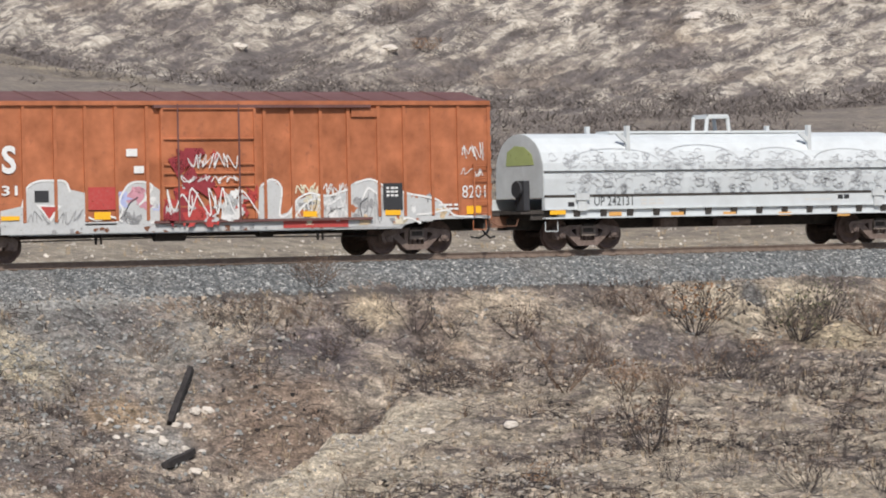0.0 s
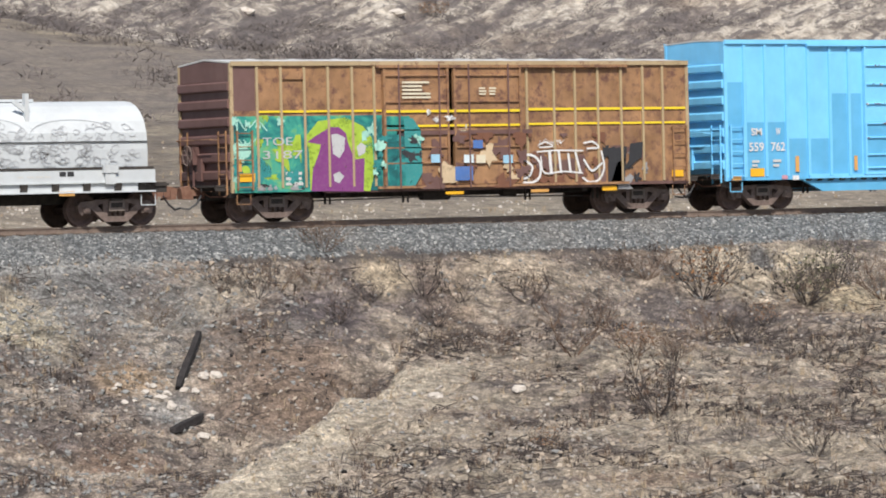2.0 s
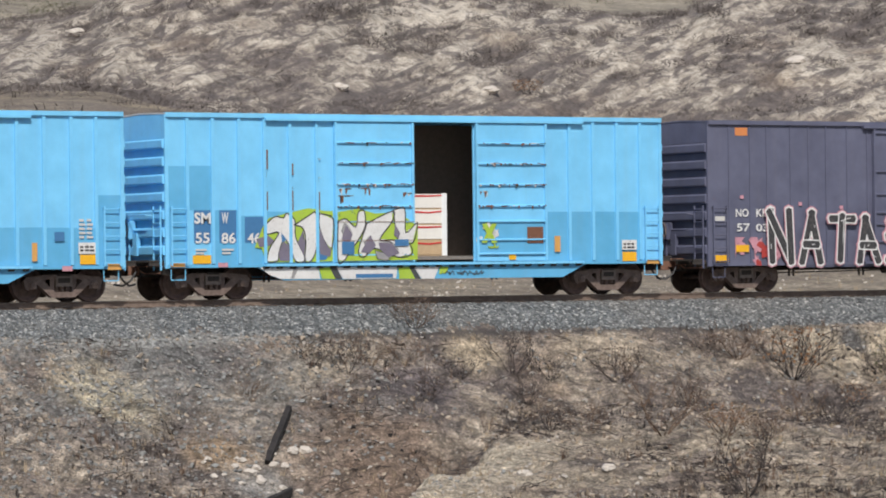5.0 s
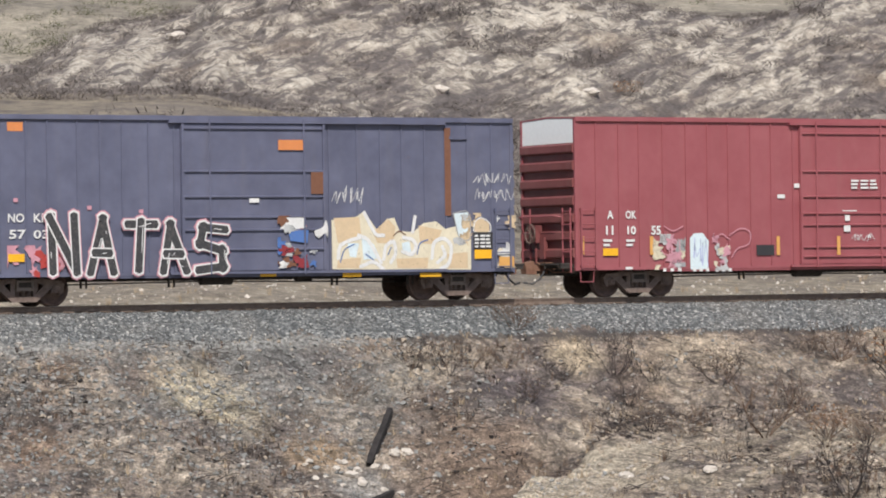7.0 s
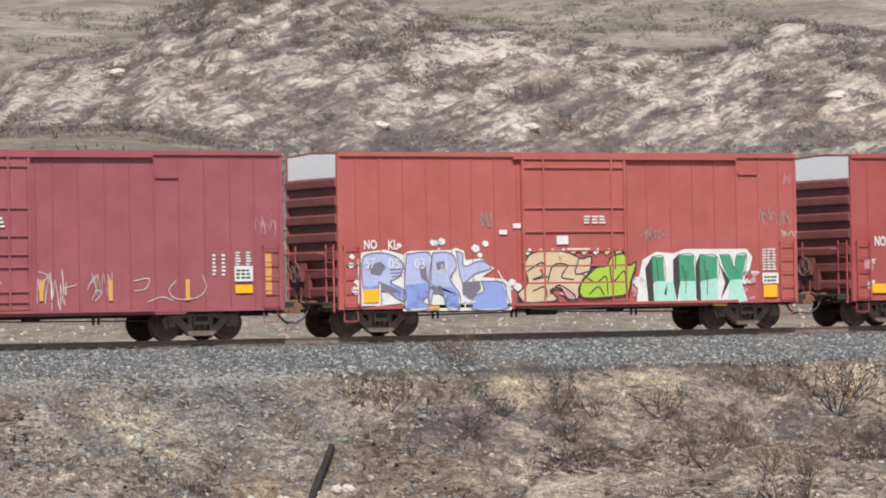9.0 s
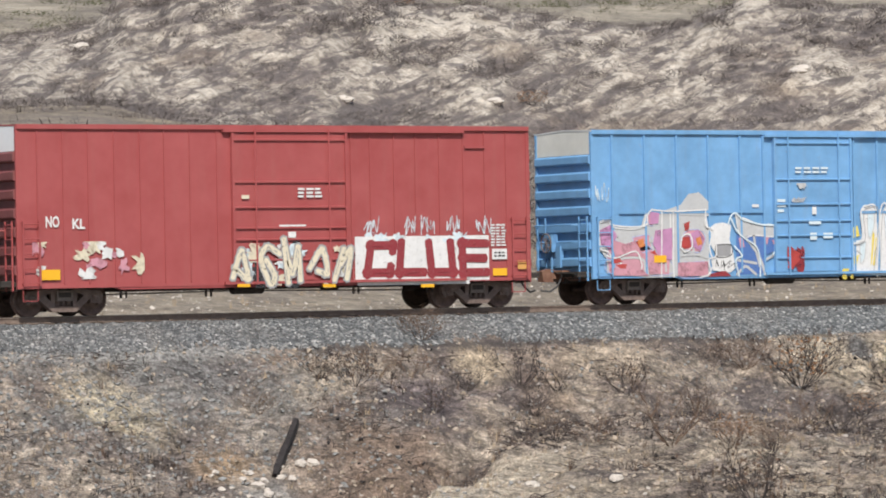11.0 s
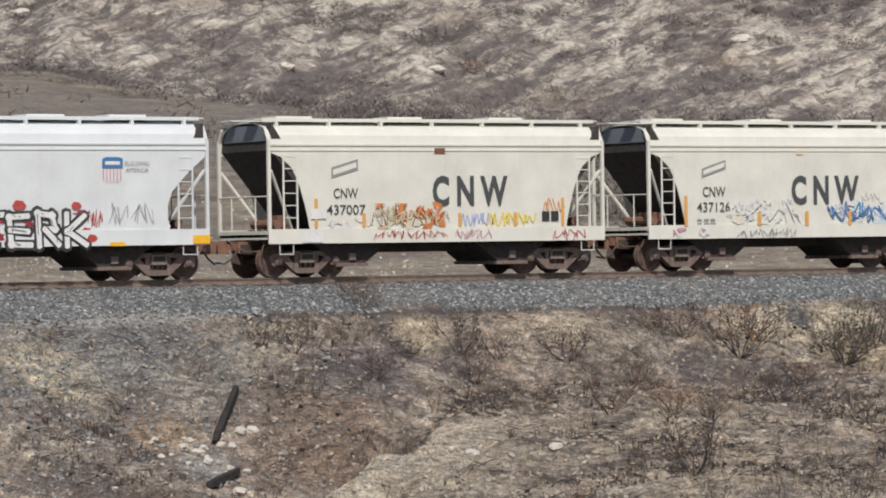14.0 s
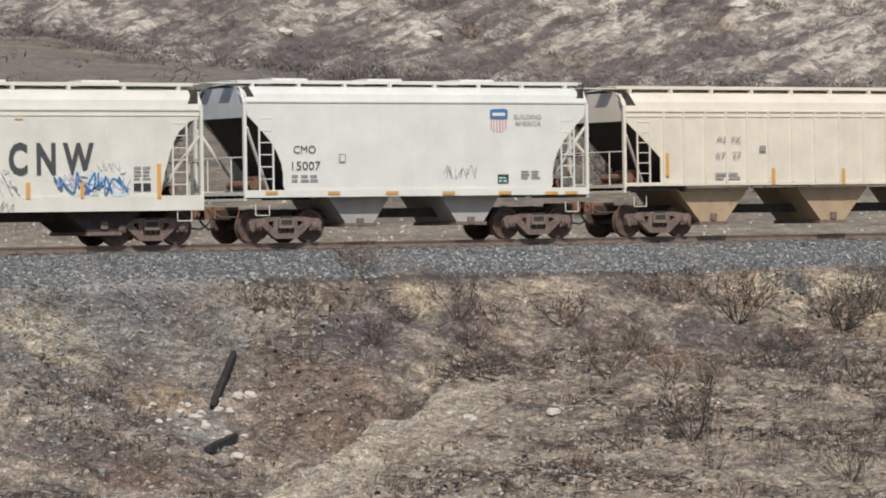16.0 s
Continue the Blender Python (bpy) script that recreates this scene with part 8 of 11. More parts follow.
    d.poly("graffiti_shape", G_WHITE, [(0.27, 2.16), (0.33, 2.24), (0.43, 2.21), (0.44, 2.13), (0.36, 2.08)], 0.032, "")
    d.poly("graffiti_shape", G_WHITE, [(0.22, 1.93), (0.29, 2.02), (0.4, 1.99), (0.42, 1.9), (0.32, 1.84)], 0.032, "")
    d.poly("graffiti_shape", G_WHITE, [(0.4, 1.47), (0.48, 1.58), (0.62, 1.54), (0.64, 1.43), (0.52, 1.37)], 0.032, "")
    d.poly("graffiti_shape", G_WHITE, [(0.31, 1.25), (0.41, 1.37), (0.56, 1.32), (0.58, 1.19), (0.44, 1.12)], 0.032, "")
    d.poly("graffiti_shape", G_WHITE, [(1.72, 2.46), (1.78, 2.53), (1.88, 2.5), (1.89, 2.42), (1.8, 2.38)], 0.032, "")
    d.poly("graffiti_shape", G_WHITE, [(2.75, 2.53), (2.83, 2.62), (2.95, 2.58), (2.97, 2.49), (2.86, 2.43)], 0.032, "")
    d.poly("graffiti_shape", G_WHITE, [(3.0, 2.55), (3.09, 2.66), (3.23, 2.62), (3.25, 2.51), (3.12, 2.45)], 0.032, "")
    d.poly("graffiti_shape", G_WHITE, [(4.05, 2.36), (4.15, 2.48), (4.3, 2.43), (4.33, 2.31), (4.19, 2.24)], 0.032, "")
    d.poly("graffiti_shape", G_WHITE, [(4.24, 2.17), (4.3, 2.25), (4.4, 2.22), (4.42, 2.14), (4.33, 2.1)], 0.032, "")
    d.poly("graffiti_shape", G_WHITE, [(4.4, 2.48), (4.48, 2.58), (4.6, 2.54), (4.62, 2.44), (4.51, 2.39)], 0.032, "")
    d.poly("graffiti_shape", G_WHITE, [(5.21, 1.42), (5.3, 1.52), (5.44, 1.48), (5.46, 1.37), (5.33, 1.31)], 0.032, "")
    d.poly("graffiti_shape", G_WHITE, [(5.37, 1.29), (5.47, 1.41), (5.63, 1.36), (5.66, 1.24), (5.51, 1.16)], 0.032, "")
    # tan and lime letters on the door
    d.poly("graffiti_shape", G_TAN, [(5.65, 1.88), (5.89, 2.19), (6.35, 2.27), (7.08, 2.23), (7.54, 2.05), (7.85, 2.1), (7.8, 1.7), (7.52, 1.39), (7.38, 0.92), (7.05, 0.95), (6.84, 1.24), (6.51, 1.17), (6.72, 0.9), (5.68, 0.85), (5.47, 1.1), (5.79, 1.41)], 0.118, "tan graffiti letters")
    d.poly("graffiti_shape", G_LIME, [(7.52, 1.39), (7.99, 1.78), (8.36, 1.85), (8.52, 2.09), (8.93, 2.17), (9.07, 1.85), (9.33, 1.92), (9.13, 1.37), (9.02, 1.05), (8.44, 0.97), (7.6, 0.95), (7.42, 1.15)], 0.120, "lime green graffiti letters")
    d.ribbons("graffiti_outline", G_BLACK, [curve([(5.65, 1.88), (5.89, 2.19), (6.35, 2.27), (7.08, 2.23), (7.54, 2.05), (7.85, 2.1), (7.8, 1.7), (7.52, 1.39), (7.38, 0.92), (7.05, 0.95), (6.84, 1.24), (6.51, 1.17), (6.72, 0.9), (5.68, 0.85), (5.47, 1.1), (5.79, 1.41), (5.65, 1.88)])], 0.060, 0.124, "")
    d.ribbons("graffiti_outline", G_BLACK, [curve([(7.52, 1.39), (7.99, 1.78), (8.36, 1.85), (8.52, 2.09), (8.93, 2.17), (9.07, 1.85), (9.33, 1.92), (9.13, 1.37), (9.02, 1.05), (8.44, 0.97), (7.6, 0.95), (7.42, 1.15), (7.52, 1.39)])], 0.060, 0.124, "")
    d.ribbons("graffiti_outline", G_BLACK, [curve([(5.79, 1.72), (6.25, 1.95), (6.34, 1.64), (5.97, 1.49), (6.43, 1.56)])], 0.050, 0.126, "")
    d.ribbons("graffiti_outline", G_BLACK, [curve([(6.42, 1.4), (6.62, 1.87), (7.07, 1.87), (6.88, 1.55), (7.25, 1.47)])], 0.050, 0.126, "")
    d.ribbons("graffiti_outline", G_BLACK, [curve([(7.44, 2.02), (7.34, 1.63), (7.8, 1.7)])], 0.050, 0.126, "")
    d.ribbons("graffiti_outline", G_BLACK, [curve([(6.51, 1.09), (6.79, 1.32), (7.24, 1.08), (7.33, 0.92)])], 0.050, 0.126, "")
    d.ribbons("graffiti_outline", G_BLACK, [curve([(7.53, 1.63), (7.98, 1.38), (8.32, 1.54), (8.38, 1.06)])], 0.050, 0.126, "")
    d.ribbons("graffiti_outline", G_BLACK, [curve([(8.46, 1.85), (8.54, 1.38), (8.92, 1.69), (9.0, 1.21)])], 0.050, 0.126, "")
    d.ribbons("graffiti_outline", G_BLACK, [curve([(8.65, 2.09), (8.64, 1.77)])], 0.050, 0.126, "")
    d.ribbons("graffiti_outline", G_BLACK, [curve([(5.96, 1.17), (6.33, 1.28), (6.41, 1.01)])], 0.050, 0.126, "")
    d.ribbons("graffiti_outline", G_BLACK, [curve([(7.79, 1.07), (8.07, 1.26), (8.25, 1.03)])], 0.050, 0.126, "")
    d.ribbons("graffiti_outline", G_BLACK, [curve([(5.51, 1.02), (5.68, 0.71), (7.05, 0.66), (8.49, 0.73)])], 0.040, 0.126, "")
    d.ribbons("graffiti_outline", G_BLACK, [curve([(5.77, 2.25), (8.93, 2.29)])], 0.040, 0.126, "")
    d.poly("graffiti_shape", G_PINK, [(6.78, 1.08), (7.06, 1.21), (7.35, 1.08), (7.24, 0.94)], 0.122, "")
    d.poly("graffiti_shape", G_RED, [(6.16, 1.75), (6.29, 1.8), (6.28, 1.59)], 0.128, "")
    d.poly("graffiti_shape", G_WHITE, [(5.71, 2.22), (5.88, 2.36), (5.95, 2.28), (5.8, 2.16)], 0.121, "")
    d.poly("graffiti_shape", G_TAN, [(6.08, 2.22), (6.24, 2.36), (6.31, 2.28), (6.17, 2.16)], 0.121, "")
    d.poly("graffiti_shape", G_TAN, [(6.44, 2.22), (6.61, 2.36), (6.68, 2.28), (6.53, 2.15)], 0.121, "")
    d.poly("graffiti_shape", G_WHITE, [(6.81, 2.21), (6.97, 2.35), (7.04, 2.28), (6.9, 2.15)], 0.121, "")
    d.poly("graffiti_shape", G_TAN, [(7.17, 2.21), (7.34, 2.35), (7.41, 2.27), (7.26, 2.15)], 0.121, "")
    d.poly("graffiti_shape", G_TAN, [(7.54, 2.21), (7.71, 2.35), (7.78, 2.27), (7.63, 2.14)], 0.121, "")
    d.poly("graffiti_shape", G_WHITE, [(7.91, 2.21), (8.08, 2.35), (8.15, 2.27), (8.0, 2.14)], 0.121, "")
    d.poly("graffiti_shape", G_TAN, [(8.28, 2.2), (8.45, 2.34), (8.52, 2.26), (8.37, 2.14)], 0.121, "")
    d.poly("graffiti_shape", G_TAN, [(8.65, 2.2), (8.82, 2.34), (8.89, 2.26), (8.74, 2.14)], 0.121, "")


def dress_red_block(d):
    d.text("NO", G_WHITE, 0.76, 1.15, 2.32, 2.62, 0.034, 0.03, "", "lettering")
    d.text("KL", G_WHITE, 1.52, 1.88, 2.28, 2.55, 0.034, 0.03, "", "lettering")
    d.haze([G_WHITE, G_PINK, G_CREAM], 0.37, 3.57, 0.97, 1.95, 91, 16, 0.033, 0.35, "white and pink graffiti")
    d.rect("reflector", MAT_YELLOW, 0.55, 1.14, 0.96, 1.23, 0.06)
    d.haze([G_WHITE, G_CREAM, G_BLACK, G_PALEBLUE], 6.0, 9.73, 0.63, 1.9, 92, 20, 0.112, 0.4, "layered graffiti on the door")
    d.piece("64363", G_CREAM, G_GREY, 6.0, 9.78, 0.78, 1.9, 93, 0.134, None, 0.24, "cream graffiti strokes with grey edges", 0.32, None)
    d.haze([G_PALEBLUE], 9.96, 13.89, 1.81, 2.11, 94, 10, 0.033, 0.3, "")
    d.rect("patch", G_WHITE, 9.87, 14.08, 0.77, 2.0, 0.036, "white painted block")
    d.piece("CLUE", G_DKRED, G_DKRED, 10.06, 14.05, 0.86, 1.95, 95, 0.044, None, 0.22, "dark red block letters on white", 0.02, None)
    d.tag(G_PALEBLUE, 10.18, 10.58, 2.05, 2.57, 96, 0.034, 0.04, 2, "")
    d.tag(G_PALEBLUE, 11.42, 11.82, 2.03, 2.56, 97, 0.034, 0.04, 2, "")
    d.tag(G_PALEBLUE, 11.92, 12.32, 2.03, 2.55, 98, 0.034, 0.04, 2, "")
    d.tag(G_PALEBLUE, 12.76, 13.17, 2.02, 2.55, 99, 0.034, 0.04, 2, "")
    d.tag(G_PALEBLUE, 13.69, 14.1, 2.01, 2.54, 100, 0.034, 0.04, 2, "")
    d.bars(G_WHITE, 14.15, 14.66, 1.7, 2.34, 8, 3, 0.034, seed=1)
    d.rect("panel", G_WHITE, 14.17, 14.65, 1.33, 1.62, 0.05)
    d.bars(G_BLACK, 14.24, 14.6, 1.4, 1.58, 2, 3, 0.055, seed=1)
    d.rect("reflector", MAT_YELLOW, 14.19, 14.64, 0.88, 1.08, 0.05)
    d.rect("reflector", MAT_PLATE, 14.99, 15.35, 1.05, 1.29, 0.06)
    d.bars(G_WHITE, 8.11, 8.89, 3.07, 3.37, 3, 3, 0.124, seed=1)
    d.rect("panel", G_WHITE, 7.8, 8.03, 1.99, 2.15, 0.124)
    d.rect("panel", G_WHITE, 7.53, 8.34, 2.29, 2.34, 0.124)
    d.rect("patch", G_CREAM, 6.42, 6.64, 3.04, 3.14, 0.124)
    d.rect("stripe", G_WHITE, 9.93, 13.44, 0.67, 0.8, 0.036)
    d.rect("reflector", MAT_YELLOW, 6.24, 6.62, 0.69, 0.77, 0.14)
    d.rect("reflector", MAT_YELLOW, 8.81, 9.2, 0.64, 0.73, 0.14)
    d.rect("reflector", MAT_YELLOW, 11.85, 12.26, 0.59, 0.68, 0.14)


def dress_blue_silver(d):
    d.poly("graffiti_patch", G_SILVER, [(2.0, 2.54), (2.91, 2.8), (3.19, 3.11), (3.55, 3.16), (3.89, 2.87), (3.88, 2.48)], 0.05)
    d.haze([G_RED, G_DKRED], 6.52, 7.12, 0.62, 1.58, 108, 6, 0.124, 0.35, "")
    d.rect("reflector", MAT_YELLOW, 1.97, 2.38, 1.17, 1.37, 0.08)
    d.rect("reflector", MAT_YELLOW, 13.33, 13.85, 1.17, 1.46, 0.08)
    d.bars(G_PALEBLUE, 6.85, 8.06, 3.7, 3.92, 2, 4, 0.124, seed=1)
    d.rect("panel", G_WHITE, 7.42, 7.57, 2.5, 2.72, 0.124)
    d.rect("panel", G_PALEBLUE, 7.3, 7.72, 2.21, 2.34, 0.124)
    d.rect("panel", G_PALEBLUE, 7.8, 8.14, 1.8, 1.96, 0.124)
    d.rect("panel", G_PALEBLUE, 7.33, 7.57, 1.76, 1.97, 0.124)
    d.bars(G_PALEBLUE, 6.22, 6.56, 2.57, 3.01, 3, 1, 0.1, seed=1)
    d.tag(G_PALEBLUE, 0.05, 0.55, 2.86, 3.47, 113, 0.034, 0.035, 4, "")
    d.haze([G_SILVER], 6.7, 7.36, 2.85, 3.41, 114, 3, 0.124, 0.3, "")
    d.rect("patch", G_WHITE, 5.38, 5.61, 2.72, 2.8, 0.034)
    d.rect("ledge", MIDBLUE, 0.84, 5.75, 2.56, 2.64, 0.06)
    d.rect("ledge", MIDBLUE, 9.15, 14.12, 2.51, 2.59, 0.06)
    d.haze([G_YELLOW], 8.44, 8.86, 0.59, 0.91, 115, 3, 0.1, 0.25, "")
    d.poly("graffiti_shape", G_SILVER, [(0.19, 2.32), (0.45, 2.35), (0.69, 2.2), (1.56, 2.16), (1.7, 2.55), (2.62, 2.58), (3.75, 2.6), (3.78, 2.26), (3.88, 2.08), (3.85, 0.8), (1.83, 0.74), (0.41, 0.88), (0.4, 1.3), (0.17, 1.57)], 0.038, "silver and pink graffiti")
    d.poly("graffiti_shape", G_PINK, [(0.42, 1.42), (0.55, 1.87), (1.01, 1.68), (1.52, 1.8), (2.02, 1.48), (2.52, 1.24), (2.48, 0.82), (0.49, 0.91)], 0.044)
    d.ribbons("graffiti_outline", G_LILAC, [curve([(0.42, 1.42), (0.55, 1.87), (1.01, 1.68), (1.52, 1.8), (2.02, 1.48), (2.52, 1.24), (2.48, 0.82), (0.49, 0.91), (0.42, 1.42)])], 0.03, 0.048, "")
    d.poly("graffiti_shape", G_PINK, [(3.03, 1.16), (3.82, 1.15), (3.82, 0.77), (2.85, 0.75)], 0.044)
    d.ribbons("graffiti_outline", G_LILAC, [curve([(3.03, 1.16), (3.82, 1.15), (3.82, 0.77), (2.85, 0.75), (3.03, 1.16)])], 0.03, 0.048, "")
    d.poly("graffiti_shape", G_PINK, [(2.88, 1.84), (3.14, 2.07), (3.57, 2.07), (3.74, 1.84), (3.56, 1.46), (3.13, 1.51)], 0.044)
    d.ribbons("graffiti_outline", G_LILAC, [curve([(2.88, 1.84), (3.14, 2.07), (3.57, 2.07), (3.74, 1.84), (3.56, 1.46), (3.13, 1.51), (2.88, 1.84)])], 0.03, 0.048, "")
    d.poly("graffiti_shape", G_PINK, [(1.79, 2.55), (2.13, 2.55), (2.03, 2.25), (1.83, 2.25)], 0.044)
    d.ribbons("graffiti_outline", G_LILAC, [curve([(1.79, 2.55), (2.13, 2.55), (2.03, 2.25), (1.83, 2.25), (1.79, 2.55)])], 0.03, 0.048, "")
    d.poly("graffiti_shape", G_PINK, [(1.27, 1.89), (1.86, 1.95), (1.88, 1.55), (1.43, 1.48)], 0.044)
    d.ribbons("graffiti_outline", G_LILAC, [curve([(1.27, 1.89), (1.86, 1.95), (1.88, 1.55), (1.43, 1.48), (1.27, 1.89)])], 0.03, 0.048, "")
    d.poly("graffiti_shape", G_PINK, [(2.23, 1.85), (2.61, 1.91), (2.63, 1.39), (2.29, 1.47)], 0.044)
    d.ribbons("graffiti_outline", G_LILAC, [curve([(2.23, 1.85), (2.61, 1.91), (2.63, 1.39), (2.29, 1.47), (2.23, 1.85)])], 0.03, 0.048, "")
    d.poly("graffiti_shape", G_RED, [(1.38, 1.74), (1.59, 1.83), (1.65, 1.62), (1.48, 1.56)], 0.05)
    d.poly("graffiti_shape", G_RED, [(1.85, 1.46), (2.02, 1.52), (2.08, 1.37)], 0.05)
    d.poly("graffiti_shape", G_RED, [(0.7, 1.12), (1.07, 1.14), (1.0, 0.93)], 0.05)
    d.poly("graffiti_shape", G_RED, [(3.05, 1.72), (3.19, 1.84), (3.25, 1.6), (3.08, 1.54)], 0.05)
    d.poly("graffiti_shape", G_RED, [(3.39, 1.92), (3.56, 1.91), (3.59, 1.65), (3.42, 1.63)], 0.05)
    d.ribbons("graffiti_scrawl", G_SILVER, [curve([(2.03, 2.28), (1.86, 1.79), (2.26, 1.88), (2.54, 2.15)])], 0.09, 0.054, "")
    d.ribbons("graffiti_scrawl", G_SILVER, [curve([(2.41, 2.52), (2.33, 1.85), (2.38, 0.94)])], 0.09, 0.054, "")
    d.ribbons("graffiti_scrawl", G_SILVER, [curve([(0.5, 1.24), (1.17, 1.32), (1.61, 1.25), (1.67, 0.92)])], 0.09, 0.054, "")
    d.ribbons("graffiti_scrawl", G_SILVER, [curve([(2.87, 1.36), (3.38, 1.38), (3.81, 1.29)])], 0.09, 0.054, "")
    d.ribbons("graffiti_scrawl", G_SILVER, [curve([(3.04, 1.54), (3.22, 1.78), (3.32, 1.47), (3.04, 1.48)])], 0.09, 0.054, "")
    d.ribbons("graffiti_scrawl", G_SILVER, [curve([(1.76, 1.25), (1.8, 0.8)])], 0.09, 0.054, "")
    d.ribbons("graffiti_scrawl", G_WHITE, [curve([(0.17, 1.54), (0.17, 2.28), (0.45, 2.35), (0.72, 2.17), (1.56, 2.16), (1.74, 2.55)])], 0.06, 0.055999999999999994, "")
    d.ribbons("graffiti_scrawl", G_WHITE, [curve([(2.55, 2.58), (2.57, 1.85), (2.65, 0.78)])], 0.06, 0.055999999999999994, "")
    d.ribbons("graffiti_scrawl", G_WHITE, [curve([(0.42, 1.39), (0.67, 1.27), (0.87, 1.17)])], 0.06, 0.055999999999999994, "")
    d.ribbons("graffiti_scrawl", G_WHITE, [curve([(3.75, 2.57), (3.81, 2.2), (3.95, 1.96), (3.87, 1.53), (4.0, 1.13), (3.8, 0.77)])], 0.06, 0.055999999999999994, "")
    d.poly("graffiti_shape", G_WHITE, [(3.84, 2.11), (4.09, 2.26), (4.35, 2.29), (4.64, 2.22), (4.57, 1.8), (4.7, 1.37), (4.76, 0.98), (4.58, 0.85), (3.98, 0.92), (3.93, 1.22), (4.11, 1.37), (3.9, 1.68)], 0.04)
    d.poly("graffiti_shape", G_GREY, [(4.08, 1.65), (4.63, 1.64), (4.59, 1.34), (4.1, 1.31)], 0.044)
    d.ribbons("graffiti_outline", G_BLACK, [curve([(4.08, 1.65), (4.63, 1.64), (4.59, 1.34), (4.1, 1.31), (4.08, 1.65)])], 0.03, 0.048, "")
    d.poly("graffiti_shape", G_DKRED, [(3.89, 0.83), (4.41, 0.91), (4.61, 0.75), (3.8, 0.74)], 0.044)
    d.tag(G_BLACK, 3.98, 4.69, 0.94, 1.22, 231, 0.048, 0.025, 6, "")
    d.poly("graffiti_shape", G_BLUE, [(4.81, 1.95), (5.48, 1.97), (6.32, 1.93), (6.28, 1.5), (5.85, 1.35), (5.71, 0.8), (4.79, 0.78)], 0.038)
    d.poly("graffiti_shape", G_SILVER, [(4.79, 2.5), (5.22, 2.36), (5.66, 2.2), (6.04, 2.21), (6.32, 1.87), (5.47, 1.91), (4.95, 1.88)], 0.041999999999999996)
    d.ribbons("graffiti_outline", G_WHITE, [curve([(4.79, 2.5), (5.22, 2.36), (5.66, 2.2), (6.04, 2.21), (6.32, 1.87), (5.47, 1.91), (4.95, 1.88), (4.79, 2.5)])], 0.05, 0.046, "")
    d.ribbons("graffiti_scrawl", G_SILVER, [curve([(4.88, 2.05), (5.29, 1.67), (5.64, 1.2), (5.77, 0.8)])], 0.1, 0.046, "")
    d.ribbons("graffiti_scrawl", G_SILVER, [curve([(5.41, 1.94), (5.47, 1.51), (5.6, 1.05)])], 0.1, 0.046, "")
    d.ribbons("graffiti_scrawl", G_SILVER, [curve([(4.83, 1.21), (5.46, 1.11)])], 0.1, 0.046, "")
    d.ribbons("graffiti_scrawl", G_SILVER, [curve([(4.82, 0.81), (5.11, 1.02), (5.45, 0.8)])], 0.1, 0.046, "")
    d.ribbons("graffiti_scrawl", G_SILVER, [curve([(5.81, 1.2), (6.1, 1.35), (6.31, 1.5)])], 0.1, 0.046, "")
    d.poly("graffiti_shape", G_PINK, [(4.88, 1.82), (5.02, 1.9), (5.08, 1.59), (4.94, 1.55)], 0.052)
    d.poly("graffiti_shape", G_PINK, [(5.74, 1.89), (5.93, 1.84), (5.86, 1.63)], 0.052)
    d.poly("graffiti_shape", G_PINK, [(6.03, 1.75), (6.21, 1.81), (6.17, 1.53)], 0.052)
    d.poly("graffiti_shape", G_WHITE, [(8.29, 0.82), (8.41, 1.35), (8.85, 1.69), (9.22, 1.75), (9.27, 2.64), (9.46, 2.75), (9.71, 2.71), (9.77, 2.21), (10.07, 2.68), (10.26, 2.71), (10.4, 2.52), (10.7, 2.83), (10.92, 2.83), (11.17, 2.51), (11.06, 2.14), (11.36, 2.48), (11.58, 2.45), (11.68, 1.85), (11.98, 2.16), (12.21, 2.25), (12.54, 1.98), (12.72, 1.74), (12.73, 2.06), (13.02, 2.31), (13.18, 2.12), (13.59, 1.89), (13.84, 1.33), (14.22, 1.08), (14.64, 1.14), (14.59, 0.76), (13.07, 0.75), (12.23, 0.63), (10.11, 0.7)], 0.038, "white and silver graffiti letters")
    d.ribbons("graffiti_outline", G_PALEBLUE, [curve([(8.29, 0.82), (8.41, 1.35), (8.85, 1.69), (9.22, 1.75), (9.27, 2.64), (9.46, 2.75), (9.71, 2.71), (9.77, 2.21), (10.07, 2.68), (10.26, 2.71), (10.4, 2.52), (10.7, 2.83), (10.92, 2.83), (11.17, 2.51), (11.06, 2.14), (11.36, 2.48), (11.58, 2.45), (11.68, 1.85), (11.98, 2.16), (12.21, 2.25), (12.54, 1.98), (12.72, 1.74), (12.73, 2.06), (13.02, 2.31), (13.18, 2.12), (13.59, 1.89), (13.84, 1.33), (14.22, 1.08), (14.64, 1.14), (14.59, 0.76), (13.07, 0.75), (12.23, 0.63), (10.11, 0.7), (8.29, 0.82)])], 0.05, 0.041999999999999996, "")
    d.poly("graffiti_shape", G_PALEBLUE, [(9.45, 2.53), (9.67, 2.56), (9.66, 2.09), (9.51, 1.77), (9.44, 2.09)], 0.044)
    d.ribbons("graffiti_outline", G_SILVER, [curve([(9.45, 2.53), (9.67, 2.56), (9.66, 2.09), (9.51, 1.77), (9.44, 2.09), (9.45, 2.53)])], 0.03, 0.048, "")
    d.poly("graffiti_shape", G_PALEBLUE, [(10.42, 1.76), (10.4, 2.36), (10.7, 2.71), (10.92, 2.71), (11.1, 2.48), (10.97, 1.76)], 0.044)
    d.ribbons("graffiti_outline", G_SILVER, [curve([(10.42, 1.76), (10.4, 2.36), (10.7, 2.71), (10.92, 2.71), (11.1, 2.48), (10.97, 1.76), (10.42, 1.76)])], 0.03, 0.048, "")
